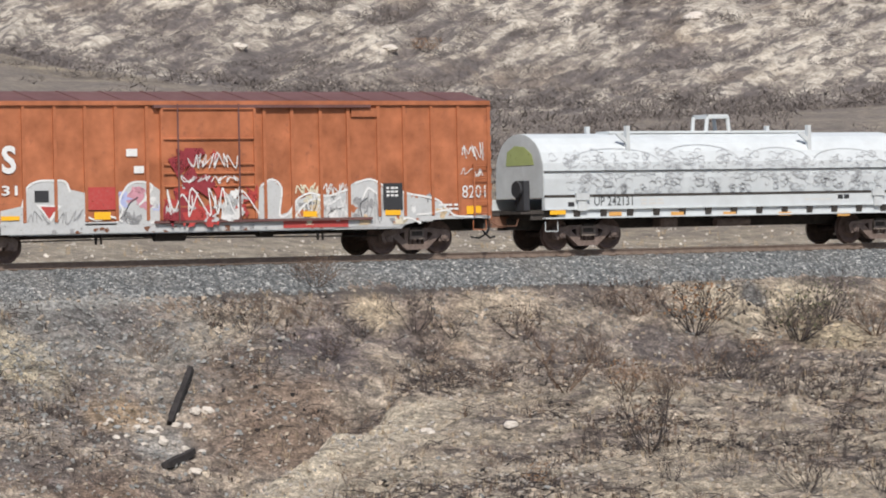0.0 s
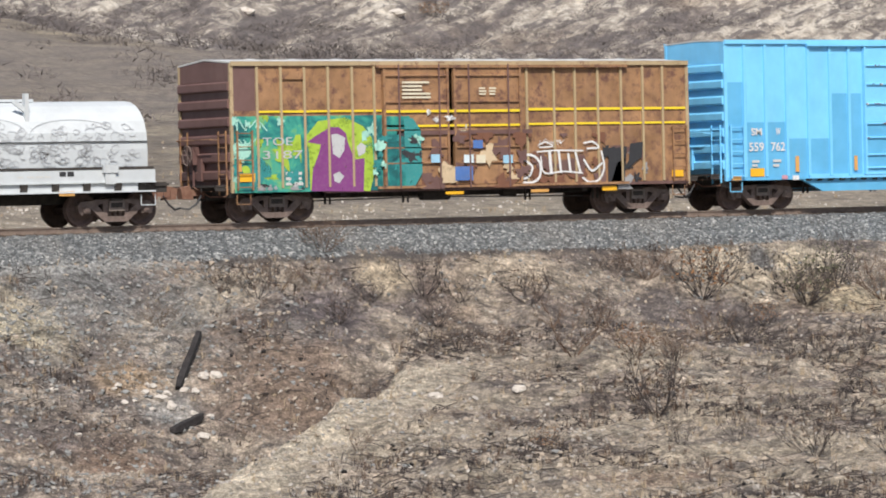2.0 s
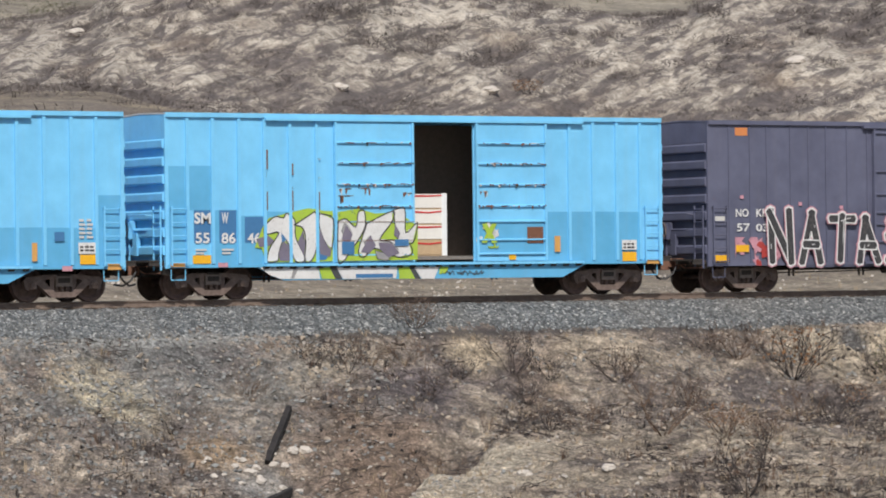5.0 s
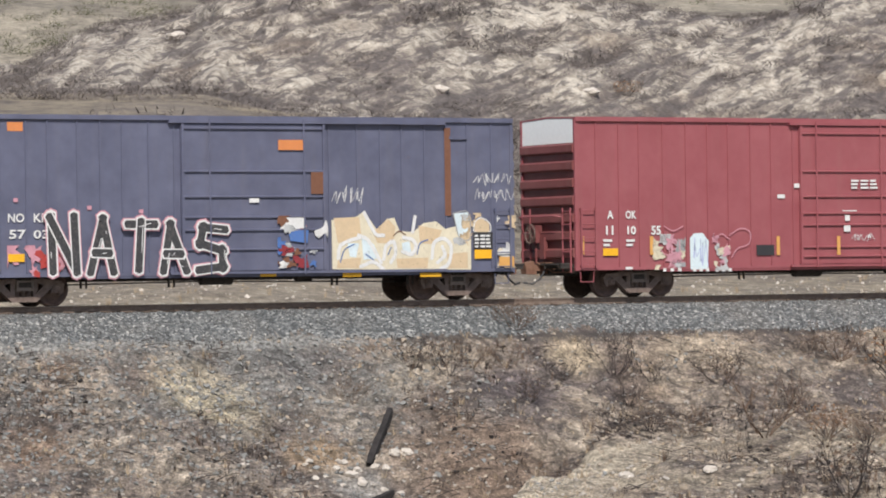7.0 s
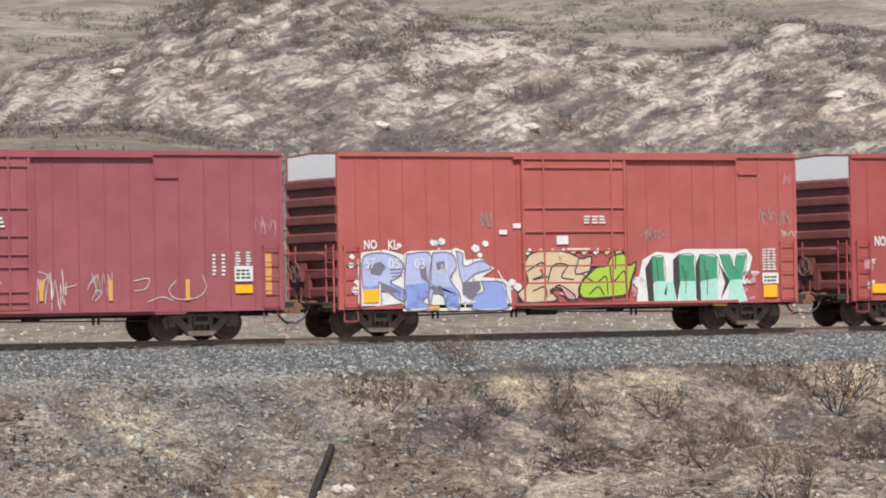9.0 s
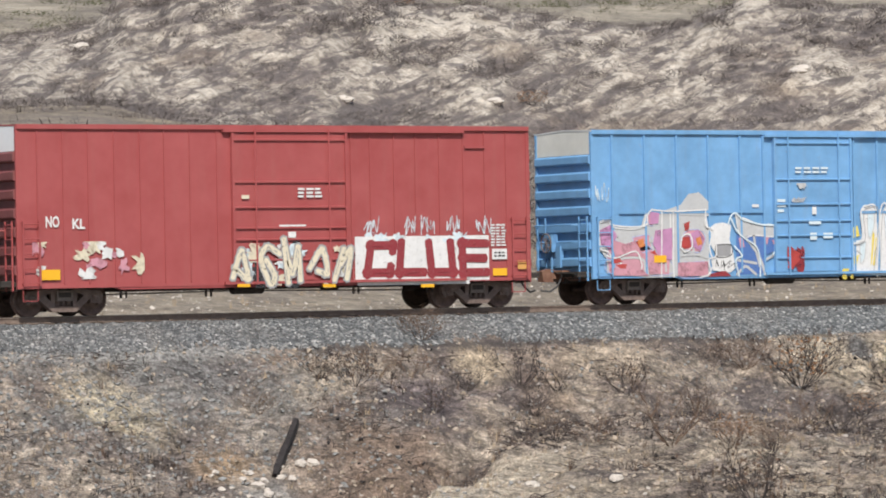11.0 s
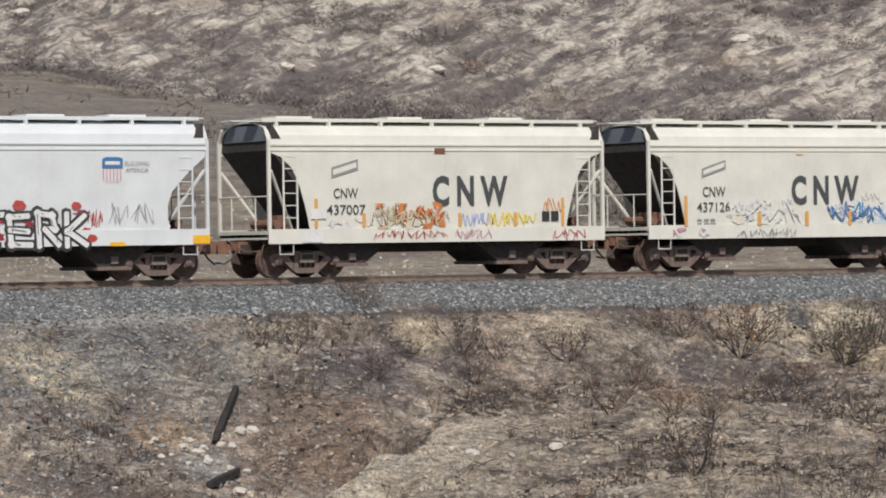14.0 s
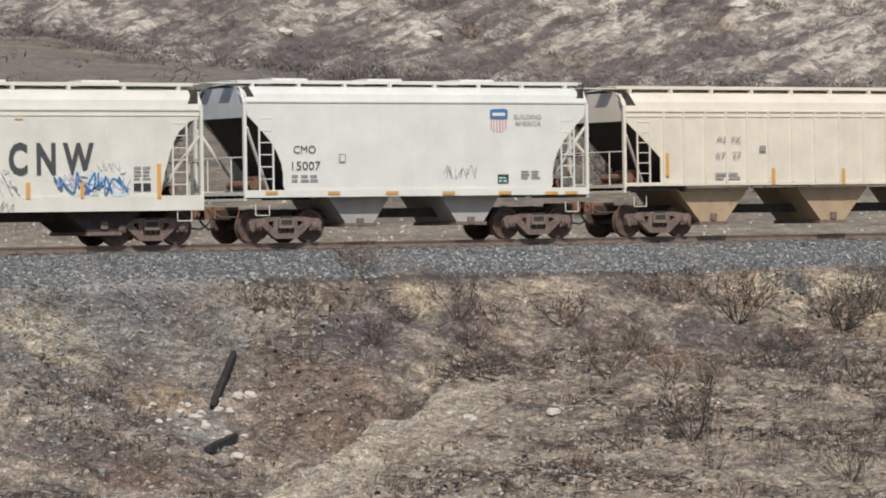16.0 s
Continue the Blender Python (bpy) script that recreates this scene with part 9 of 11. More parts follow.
    d.poly("graffiti_shape", G_PALEBLUE, [(11.39, 2.36), (11.54, 2.32), (11.6, 1.75), (11.66, 1.12), (11.47, 0.96), (11.34, 1.44)], 0.044)
    d.ribbons("graffiti_outline", G_SILVER, [curve([(11.39, 2.36), (11.54, 2.32), (11.6, 1.75), (11.66, 1.12), (11.47, 0.96), (11.34, 1.44), (11.39, 2.36)])], 0.03, 0.048, "")
    d.poly("graffiti_shape", G_PALEBLUE, [(11.97, 1.51), (12.02, 1.99), (12.21, 2.13), (12.5, 1.9), (12.64, 1.5)], 0.044)
    d.ribbons("graffiti_outline", G_SILVER, [curve([(11.97, 1.51), (12.02, 1.99), (12.21, 2.13), (12.5, 1.9), (12.64, 1.5), (11.97, 1.51)])], 0.03, 0.048, "")
    d.poly("graffiti_shape", G_PALEBLUE, [(10.05, 2.4), (10.22, 2.52), (10.24, 1.92), (10.09, 1.77)], 0.044)
    d.ribbons("graffiti_outline", G_SILVER, [curve([(10.05, 2.4), (10.22, 2.52), (10.24, 1.92), (10.09, 1.77), (10.05, 2.4)])], 0.03, 0.048, "")
    d.poly("graffiti_shape", G_PALEBLUE, [(9.14, 1.62), (9.36, 1.68), (9.31, 1.21), (9.17, 1.06)], 0.044)
    d.ribbons("graffiti_outline", G_SILVER, [curve([(9.14, 1.62), (9.36, 1.68), (9.31, 1.21), (9.17, 1.06), (9.14, 1.62)])], 0.03, 0.048, "")
    d.poly("graffiti_shape", G_PALEBLUE, [(13.18, 1.99), (13.55, 1.8), (13.73, 1.54), (13.21, 1.64)], 0.044)
    d.ribbons("graffiti_outline", G_SILVER, [curve([(13.18, 1.99), (13.55, 1.8), (13.73, 1.54), (13.21, 1.64), (13.18, 1.99)])], 0.03, 0.048, "")
    d.poly("graffiti_shape", G_PALEBLUE, [(11.77, 1.12), (12.33, 0.86), (12.71, 1.1), (12.51, 0.76), (11.95, 0.73)], 0.044)
    d.ribbons("graffiti_outline", G_SILVER, [curve([(11.77, 1.12), (12.33, 0.86), (12.71, 1.1), (12.51, 0.76), (11.95, 0.73), (11.77, 1.12)])], 0.03, 0.048, "")
    d.poly("graffiti_shape", G_YELLOW, [(13.13, 1.54), (13.81, 1.47), (13.75, 1.25), (13.61, 0.85), (13.17, 0.81)], 0.044)
    d.poly("graffiti_shape", G_YELLOW, [(12.02, 1.24), (12.71, 1.23), (12.42, 0.98), (12.14, 1.02)], 0.044)
    d.poly("graffiti_shape", G_YELLOW, [(9.62, 2.02), (9.76, 1.77), (9.67, 0.99), (9.53, 0.99)], 0.044)
    d.poly("graffiti_shape", G_YELLOW, [(8.77, 2.09), (9.08, 2.15), (9.15, 1.86), (8.76, 1.75)], 0.044)
    d.poly("graffiti_shape", G_YELLOW, [(8.75, 1.16), (9.12, 1.31), (9.02, 1.0)], 0.044)
    d.poly("graffiti_shape", G_YELLOW, [(11.27, 1.76), (11.38, 1.91), (11.29, 1.12), (11.14, 1.13)], 0.044)
    d.poly("graffiti_shape", G_YELLOW, [(13.81, 1.7), (14.0, 1.76), (14.04, 1.53), (13.85, 1.5)], 0.044)
    d.ribbons("graffiti_scrawl", G_GREY, [curve([(9.53, 0.9), (9.6, 1.15), (9.84, 1.77), (9.85, 2.21)])], 0.03, 0.05, "")
    d.ribbons("graffiti_scrawl", G_GREY, [curve([(10.26, 0.89), (10.41, 1.14), (10.34, 1.58), (10.86, 1.6)])], 0.03, 0.05, "")
    d.ribbons("graffiti_scrawl", G_GREY, [curve([(10.92, 0.88), (10.97, 1.76), (11.09, 2.2)])], 0.03, 0.05, "")
    d.ribbons("graffiti_scrawl", G_GREY, [curve([(11.66, 0.8), (11.68, 1.75)])], 0.03, 0.05, "")
    d.ribbons("graffiti_scrawl", G_GREY, [curve([(12.74, 0.85), (12.76, 1.74)])], 0.03, 0.05, "")
    d.ribbons("graffiti_scrawl", G_GREY, [curve([(11.97, 1.46), (12.71, 1.45)])], 0.03, 0.05, "")
    d.ribbons("graffiti_scrawl", G_GREY, [curve([(10.11, 1.14), (10.3, 1.04)])], 0.03, 0.05, "")
    d.ribbons("graffiti_scrawl", G_GREY, [curve([(8.41, 1.16), (8.85, 1.47), (9.21, 1.31)])], 0.03, 0.05, "")
    d.tag(G_SILVER, 10.48, 10.94, 0.9, 1.53, 232, 0.05, 0.03, 4, "")
    d.poly("graffiti_shape", MIST["spray_mauve"], [(0.18, 2.1), (0.52, 2.25), (0.76, 1.94), (0.51, 1.57), (0.21, 1.69)], 0.0580, "blended pink and mauve spray")
    d.poly("graffiti_shape", MIST["spray_pink"], [(0.51, 1.87), (1.01, 1.71), (1.35, 1.79), (1.64, 1.37), (0.67, 1.39)], 0.0588, "blended pink and mauve spray")
    d.poly("graffiti_shape", MIST["spray_red"], [(0.53, 1.27), (0.8, 1.33), (0.92, 1.2), (0.58, 1.16)], 0.0596, "blended pink and mauve spray")
    d.poly("graffiti_shape", MIST["spray_pink"], [(0.49, 1.04), (1.59, 0.98), (1.8, 0.8), (0.52, 0.82)], 0.0604, "blended pink and mauve spray")
    d.poly("graffiti_shape", MIST["spray_mauve"], [(2.03, 2.08), (2.61, 2.15), (2.59, 1.24), (2.18, 1.28), (1.95, 1.7)], 0.0612, "blended pink and mauve spray")
    d.poly("graffiti_shape", MIST["spray_mauve"], [(3.14, 1.92), (3.48, 2.1), (3.7, 1.84), (3.56, 1.5), (3.25, 1.61)], 0.0620, "blended pink and mauve spray")
    d.poly("graffiti_shape", MIST["spray_pink"], [(2.78, 1.16), (3.82, 1.18), (3.8, 0.77), (2.77, 0.78)], 0.0628, "blended pink and mauve spray")
    d.poly("graffiti_shape", MIST["spray_mauve"], [(1.87, 2.61), (2.18, 2.58), (2.14, 2.28), (1.86, 2.25)], 0.0636, "blended pink and mauve spray")
    d.poly("graffiti_shape", MIST["spray_red"], [(3.01, 2.27), (3.2, 2.33), (3.17, 2.09), (3.04, 2.06)], 0.0644, "blended pink and mauve spray")
    d.poly("graffiti_shape", MIST["spray_red"], [(2.87, 1.62), (2.93, 1.87), (3.19, 1.9), (3.22, 1.66), (3.04, 1.54)], 0.0652, "blended pink and mauve spray")
    d.poly("graffiti_shape", MIST["spray_orange"], [(3.39, 1.84), (3.56, 1.9), (3.63, 1.68), (3.46, 1.63)], 0.0660, "blended pink and mauve spray")
    d.poly("graffiti_shape", MIST["spray_orange"], [(1.42, 1.8), (1.62, 1.86), (1.68, 1.65), (1.48, 1.59)], 0.0668, "blended pink and mauve spray")
    d.poly("graffiti_shape", MIST["spray_pink"], [(1.74, 1.25), (2.15, 1.19), (2.11, 0.85), (1.8, 0.83)], 0.0676, "blended pink and mauve spray")
    d.ribbons("graffiti_scrawl", G_WHITE, [curve([(0.15, 2.32), (0.12, 1.65), (0.42, 1.5), (0.67, 1.31), (1.34, 1.5), (1.54, 1.18), (1.55, 1.01)])], 0.055, 0.074, "white edge of the graffiti")
    d.ribbons("graffiti_scrawl", G_WHITE, [curve([(0.15, 2.32), (0.49, 2.38), (0.69, 2.23), (1.66, 2.21), (1.77, 2.51), (1.91, 2.67)])], 0.055, 0.074, "white edge of the graffiti")
    d.ribbons("graffiti_scrawl", G_WHITE, [curve([(2.21, 0.76), (2.26, 2.61)])], 0.055, 0.074, "white edge of the graffiti")
    d.ribbons("graffiti_scrawl", G_WHITE, [curve([(2.62, 0.76), (2.64, 2.61)])], 0.055, 0.074, "white edge of the graffiti")
    d.ribbons("graffiti_scrawl", G_WHITE, [curve([(3.75, 2.67), (3.74, 2.22), (3.95, 2.11)])], 0.055, 0.074, "white edge of the graffiti")
    d.ribbons("graffiti_scrawl", G_WHITE, [curve([(2.87, 1.6), (2.95, 1.91), (3.2, 1.95), (3.27, 1.63), (3.04, 1.46), (2.87, 1.6)])], 0.055, 0.074, "white edge of the graffiti")
    d.ribbons("graffiti_scrawl", G_WHITE, [curve([(4.02, 2.06), (4.09, 1.37), (3.83, 1.22), (3.87, 0.84), (3.54, 0.73)])], 0.055, 0.074, "white edge of the graffiti")
    d.ribbons("graffiti_scrawl", G_WHITE, [curve([(1.91, 2.67), (2.55, 2.62), (3.06, 2.63), (3.75, 2.66)])], 0.055, 0.074, "white edge of the graffiti")
    d.ribbons("graffiti_scrawl", G_PALEBLUE, [curve([(4.52, 2.26), (4.61, 2.47), (4.79, 2.55), (5.05, 2.36), (5.66, 2.22), (6.15, 2.18), (6.32, 1.99), (6.28, 1.58), (6.03, 1.35)])], 0.06, 0.074, "")
    d.ribbons("graffiti_scrawl", G_PALEBLUE, [curve([(4.61, 2.41), (4.81, 2.05), (5.09, 1.82), (5.47, 1.59), (5.6, 1.2), (5.59, 0.74)])], 0.06, 0.074, "")
    d.ribbons("graffiti_scrawl", G_PALEBLUE, [curve([(4.73, 1.6), (4.97, 1.33), (4.76, 1.21), (4.86, 0.75)])], 0.06, 0.074, "")
    d.ribbons("graffiti_scrawl", G_WHITE, [curve([(8.44, 1.16), (8.58, 1.6), (9.22, 1.73), (9.2, 2.56), (9.46, 2.75), (9.74, 2.64), (9.65, 1.46), (9.52, 0.83)])], 0.06, 0.06, "white edge of the letters")
    d.ribbons("graffiti_scrawl", G_GREY, [curve([(8.53, 1.11), (8.67, 1.55), (9.31, 1.68), (9.29, 2.51), (9.55, 2.7), (9.84, 2.59), (9.74, 1.41), (9.61, 0.79)])], 0.025, 0.064, "")
    d.ribbons("graffiti_scrawl", G_WHITE, [curve([(9.74, 0.67), (9.89, 2.56), (10.15, 2.63), (10.07, 0.83)])], 0.06, 0.06, "white edge of the letters")
    d.ribbons("graffiti_scrawl", G_GREY, [curve([(9.83, 0.63), (9.98, 2.51), (10.24, 2.59), (10.16, 0.78)])], 0.025, 0.064, "")
    d.ribbons("graffiti_scrawl", G_WHITE, [curve([(10.38, 0.66), (10.37, 2.63), (10.79, 2.63), (10.83, 1.76), (10.22, 1.69)])], 0.06, 0.06, "white edge of the letters")
    d.ribbons("graffiti_scrawl", G_GREY, [curve([(10.47, 0.62), (10.46, 2.58), (10.88, 2.58), (10.92, 1.71), (10.31, 1.64)])], 0.025, 0.064, "")
    d.ribbons("graffiti_scrawl", G_WHITE, [curve([(11.17, 0.73), (11.34, 2.31), (11.71, 2.51), (11.99, 2.3), (11.86, 0.8)])], 0.06, 0.06, "white edge of the letters")
    d.ribbons("graffiti_scrawl", G_GREY, [curve([(11.26, 0.68), (11.43, 2.26), (11.8, 2.46), (12.08, 2.26), (11.95, 0.75)])], 0.025, 0.064, "")
    d.ribbons("graffiti_scrawl", G_WHITE, [curve([(12.14, 0.95), (11.97, 1.59), (12.26, 2.14), (12.73, 2.19)])], 0.06, 0.06, "white edge of the letters")
    d.ribbons("graffiti_scrawl", G_GREY, [curve([(12.24, 0.91), (12.06, 1.54), (12.35, 2.09), (12.82, 2.14)])], 0.025, 0.064, "")


def dress_hopper_white(d):
    d.text("MP", MAT_LETTER, 1.82, 2.54, 2.32, 2.65, 0.026, 0.0, "", "lettering")
    d.text("705546", MAT_LETTER, 1.81, 3.32, 1.84, 2.14, 0.026, 0.0, "", "lettering")
    d.haze([G_RED, G_DKRED], 3.3, 6.9, 1.0, 1.9, 128, 16, 0.016, 0.3, "red splashes behind the letters")
    d.piece("JERK", G_WHITE, G_BLACK, 3.55, 6.69, 0.87, 1.94, 121, 0.036, G_BLACK, 0.25, "white graffiti letters with black edges and red splashes", 0.08, None)
    d.poly("graffiti_patch", G_RED, [(4.51, 2.0), (4.62, 2.15), (4.82, 2.13), (4.92, 2.0), (4.8, 1.89), (4.61, 1.88)], 0.041999999999999996)
    d.poly("graffiti_patch", G_RED, [(3.19, 1.5), (3.32, 1.67), (3.55, 1.65), (3.67, 1.5), (3.52, 1.37), (3.31, 1.35)], 0.041999999999999996)
    d.poly("graffiti_patch", G_RED, [(6.2, 1.99), (6.28, 2.1), (6.43, 2.08), (6.51, 1.99), (6.42, 1.9), (6.27, 1.89)], 0.041999999999999996)
    d.poly("graffiti_patch", G_RED, [(3.85, 1.92), (3.9, 1.99), (4.0, 1.98), (4.05, 1.92), (3.99, 1.86), (3.9, 1.85)], 0.041999999999999996)
    d.poly("graffiti_patch", G_RED, [(6.45, 1.77), (6.52, 1.86), (6.64, 1.85), (6.7, 1.77), (6.62, 1.71), (6.51, 1.7)], 0.041999999999999996)
    d.poly("graffiti_patch", G_RED, [(6.65, 1.13), (6.73, 1.24), (6.89, 1.22), (6.96, 1.12), (6.87, 1.04), (6.73, 1.03)], 0.041999999999999996)
    d.tag(G_RED, 2.64, 3.15, 1.32, 1.78, 122, 0.026, 0.03, 4, "")
    d.tag(G_RED, 6.71, 7.13, 1.4, 1.89, 123, 0.026, 0.03, 5, "")
    d.tag(G_GREY, 7.28, 8.58, 1.5, 2.07, 124, 0.026, 0.025, 7, "thin grey marker scrawl")
    d.haze([G_SKY, G_PALEBLUE], 1.92, 2.51, 1.41, 1.71, 125, 4, 0.026, 0.3, "")
    d.tag(G_SKY, 2.08, 2.75, 1.03, 1.24, 126, 0.06, 0.05, 5, "")
    d.poly("emblem", NAVYBLUE, [(7.13, 3.23), (7.25, 3.27), (7.61, 3.27), (7.73, 3.23), (7.72, 2.99), (7.12, 2.99)], 0.026, "plain shield emblem, blue over red stripes")
    d.rect("emblem_band", G_WHITE, 7.21, 7.64, 3.07, 3.16, 0.03)
    d.rect("emblem_stripe", G_PINK, 7.14, 7.17, 2.66, 2.96, 0.026)
    d.rect("emblem_stripe", G_PINK, 7.24, 7.27, 2.6, 2.96, 0.026)
    d.rect("emblem_stripe", G_PINK, 7.34, 7.37, 2.6, 2.96, 0.026)
    d.rect("emblem_stripe", G_PINK, 7.44, 7.47, 2.6, 2.96, 0.026)
    d.rect("emblem_stripe", G_PINK, 7.54, 7.57, 2.6, 2.96, 0.026)
    d.rect("emblem_stripe", G_PINK, 7.64, 7.67, 2.66, 2.96, 0.026)
    d.text("BUILDING", MAT_STENCIL2, 7.79, 8.5, 3.05, 3.16, 0.026, 0.0, "", "lettering")
    d.text("AMERICA", MAT_STENCIL2, 7.81, 8.48, 2.88, 2.99, 0.026, 0.0, "", "lettering")
    d.rect("reflector", MAT_PLATE, 0.1, 0.54, 0.97, 1.18, 0.06)
    d.rect("reflector", MAT_PLATE, 2.55, 2.97, 0.95, 1.06, 0.06)
    d.rect("reflector", MAT_YELLOW, 7.31, 7.75, 0.92, 1.02, 0.06)
    d.rect("reflector", MAT_YELLOW, 9.76, 10.27, 0.96, 1.18, 0.06)
    d.bars(MAT_STENCIL2, 0.67, 1.04, 1.05, 1.2, 2, 2, 0.06, seed=1)
    d.bars(MAT_STENCIL2, 1.76, 2.84, 1.44, 1.63, 2, 5, 0.026, seed=1)


def dress_hopper_number_a(d):
    d.text("C N W", MAT_LETTER, 5.14, 7.58, 1.91, 2.76, 0.026, 0.035, "", "lettering")
    d.text("CNW", MAT_LETTER, 2.01, 2.77, 2.15, 2.42, 0.026, 0.005, "", "lettering")
    d.text("437007", MAT_LETTER, 1.79, 3.0, 1.7, 1.97, 0.026, 0.005, "", "lettering")
    d.poly("emblem", MAT_STENCIL2, [(1.95, 2.99), (2.78, 3.22), (2.78, 2.93), (1.95, 2.71)], 0.026, "faded plain banner emblem")
    d.poly("emblem_band", HOPPER_GREY, [(2.0, 2.93), (2.73, 3.13), (2.73, 2.99), (2.0, 2.78)], 0.03)
    d.haze([G_ORANGE, G_ORANGE, G_CREAM], 3.15, 5.54, 1.28, 2.03, 271, 12, 0.026, 0.35, "")
    d.haze([G_ORANGE, G_ORANGE, G_TAN], 3.2, 5.5, 1.3, 2.0, 272, 16, 0.04, 0.3, "orange blended graffiti")
    d.tag(MAT_RUSTSTAIN, 3.2, 5.5, 1.34, 1.98, 131, 0.062, 0.03, 9, "rust-brown outlines of orange graffiti")
    d.tag(G_CREAM, 3.25, 5.45, 1.4, 1.9, 139, 0.066, 0.03, 8, "")
    d.tag(G_RED, 3.31, 5.52, 1.0, 1.26, 132, 0.06, 0.03, 12, "")
    d.tag(G_YELLOW, 6.91, 8.4, 1.32, 1.72, 133, 0.026, 0.06, 9, "yellow faded graffiti")
    d.tag(G_LILAC, 6.04, 6.91, 1.33, 1.72, 134, 0.026, 0.05, 6, "")
    d.tag(G_PINK, 5.86, 6.99, 0.99, 1.27, 135, 0.06, 0.03, 8, "")
    d.tag(G_ORANGE, 8.75, 9.38, 1.72, 2.13, 136, 0.026, 0.04, 4, "")
    d.tag(G_RED, 9.1, 10.08, 0.94, 1.25, 137, 0.06, 0.035, 5, "")
    d.rect("reflector", MAT_PLATE, 1.41, 1.51, 1.35, 2.14, 0.03)
    d.rect("reflector", MAT_PLATE, 2.9, 3.0, 1.34, 1.73, 0.03)
    d.rect("reflector", MAT_PLATE, 5.96, 6.06, 1.33, 1.72, 0.03)
    d.rect("reflector", MAT_PLATE, 7.76, 7.87, 1.32, 1.72, 0.03)
    d.rect("reflector", MAT_PLATE, 9.34, 9.44, 1.31, 2.13, 0.03)
    d.rect("panel", MAT_BLACK, 8.7, 8.95, 1.47, 1.75, 0.026)
    d.rect("panel", MAT_BLACK, 9.0, 9.25, 1.47, 1.75, 0.026)
    d.rect("patch", G_WHITE, 1.29, 1.77, 1.59, 1.87, 0.036)
    d.rect("panel", MAT_RUSTSTAIN, 5.22, 5.56, 3.37, 3.52, 0.026)
    d.rect("patch", G_WHITE, 0.99, 1.65, 0.95, 1.26, 0.058)
    d.haze([G_WHITE, HOPPER_CREAM], 1.65, 3.23, 1.32, 1.64, 138, 6, 0.026, 0.25, "")


def dress_hopper_number_b(d):
    d.text("C N W", MAT_LETTER, 5.02, 7.47, 1.88, 2.74, 0.026, 0.035, "", "lettering")
    d.text("CNW", MAT_LETTER, 1.88, 2.67, 2.13, 2.42, 0.026, 0.005, "", "lettering")
    d.text("437126", MAT_LETTER, 1.67, 2.83, 1.69, 1.97, 0.026, 0.005, "", "lettering")
    d.poly("emblem", MAT_STENCIL2, [(1.85, 2.94), (2.69, 3.2), (2.69, 2.94), (1.85, 2.69)], 0.026, "faded plain banner emblem")
    d.poly("emblem_band", HOPPER_GREY, [(1.91, 2.89), (2.64, 3.12), (2.64, 2.99), (1.9, 2.76)], 0.03)
    d.haze([G_WHITE, G_WHITE, HOPPER_CREAM], 2.7, 5.2, 1.3, 2.05, 141, 16, 0.03, 0.3, "white faded graffiti")
    d.tag(G_WHITE, 2.7, 5.2, 1.34, 2.05, 148, 0.052, 0.07, 7, "white faded graffiti strokes")
    d.haze([G_WHITE, G_PALEBLUE], 6.3, 8.5, 1.3, 2.0, 146, 14, 0.03, 0.35, "white halo of the blue graffiti")
    d.tag(NAVYBLUE, 6.35, 8.45, 1.36, 1.96, 142, 0.05, 0.085, 6, "dark blue graffiti strokes with white halo")
    d.tag(G_LILAC, 6.35, 8.45, 1.4, 1.9, 147, 0.056, 0.035, 7, "")
    d.tag(G_WHITE, 7.54, 8.23, 1.95, 2.27, 143, 0.026, 0.04, 5, "")
    d.tag(G_GREY, 3.1, 5.2, 0.93, 1.21, 144, 0.06, 0.03, 12, "")
    d.rect("reflector", MAT_PLATE, 1.21, 1.32, 1.29, 2.16, 0.055999999999999994)
    d.rect("reflector", MAT_PLATE, 3.79, 3.9, 1.28, 1.7, 0.055999999999999994)
    d.rect("reflector", MAT_PLATE, 5.49, 5.61, 1.27, 1.69, 0.055999999999999994)
    d.rect("reflector", MAT_PLATE, 7.05, 7.16, 1.27, 1.69, 0.055999999999999994)
    d.rect("reflector", MAT_PLATE, 9.3, 9.42, 1.25, 2.16, 0.055999999999999994)
    d.bars(MAT_STENCIL2, 8.63, 9.16, 1.75, 2.14, 4, 2, 0.026, seed=1)
    d.rect("panel", MAT_BLACK, 8.62, 8.84, 1.45, 1.65, 0.026)
    d.rect("panel", MAT_BLACK, 8.9, 9.12, 1.45, 1.65, 0.026)
    d.rect("rust_streak", G_TAN, 5.21, 5.44, 3.34, 3.43, 0.026)
    d.haze([G_WHITE, G_PINK], 0.81, 2.07, 0.91, 1.23, 145, 6, 0.056, 0.25, "")
    d.bars(MAT_STENCIL2, 1.67, 2.36, 1.32, 1.54, 2, 3, 0.026, seed=1)


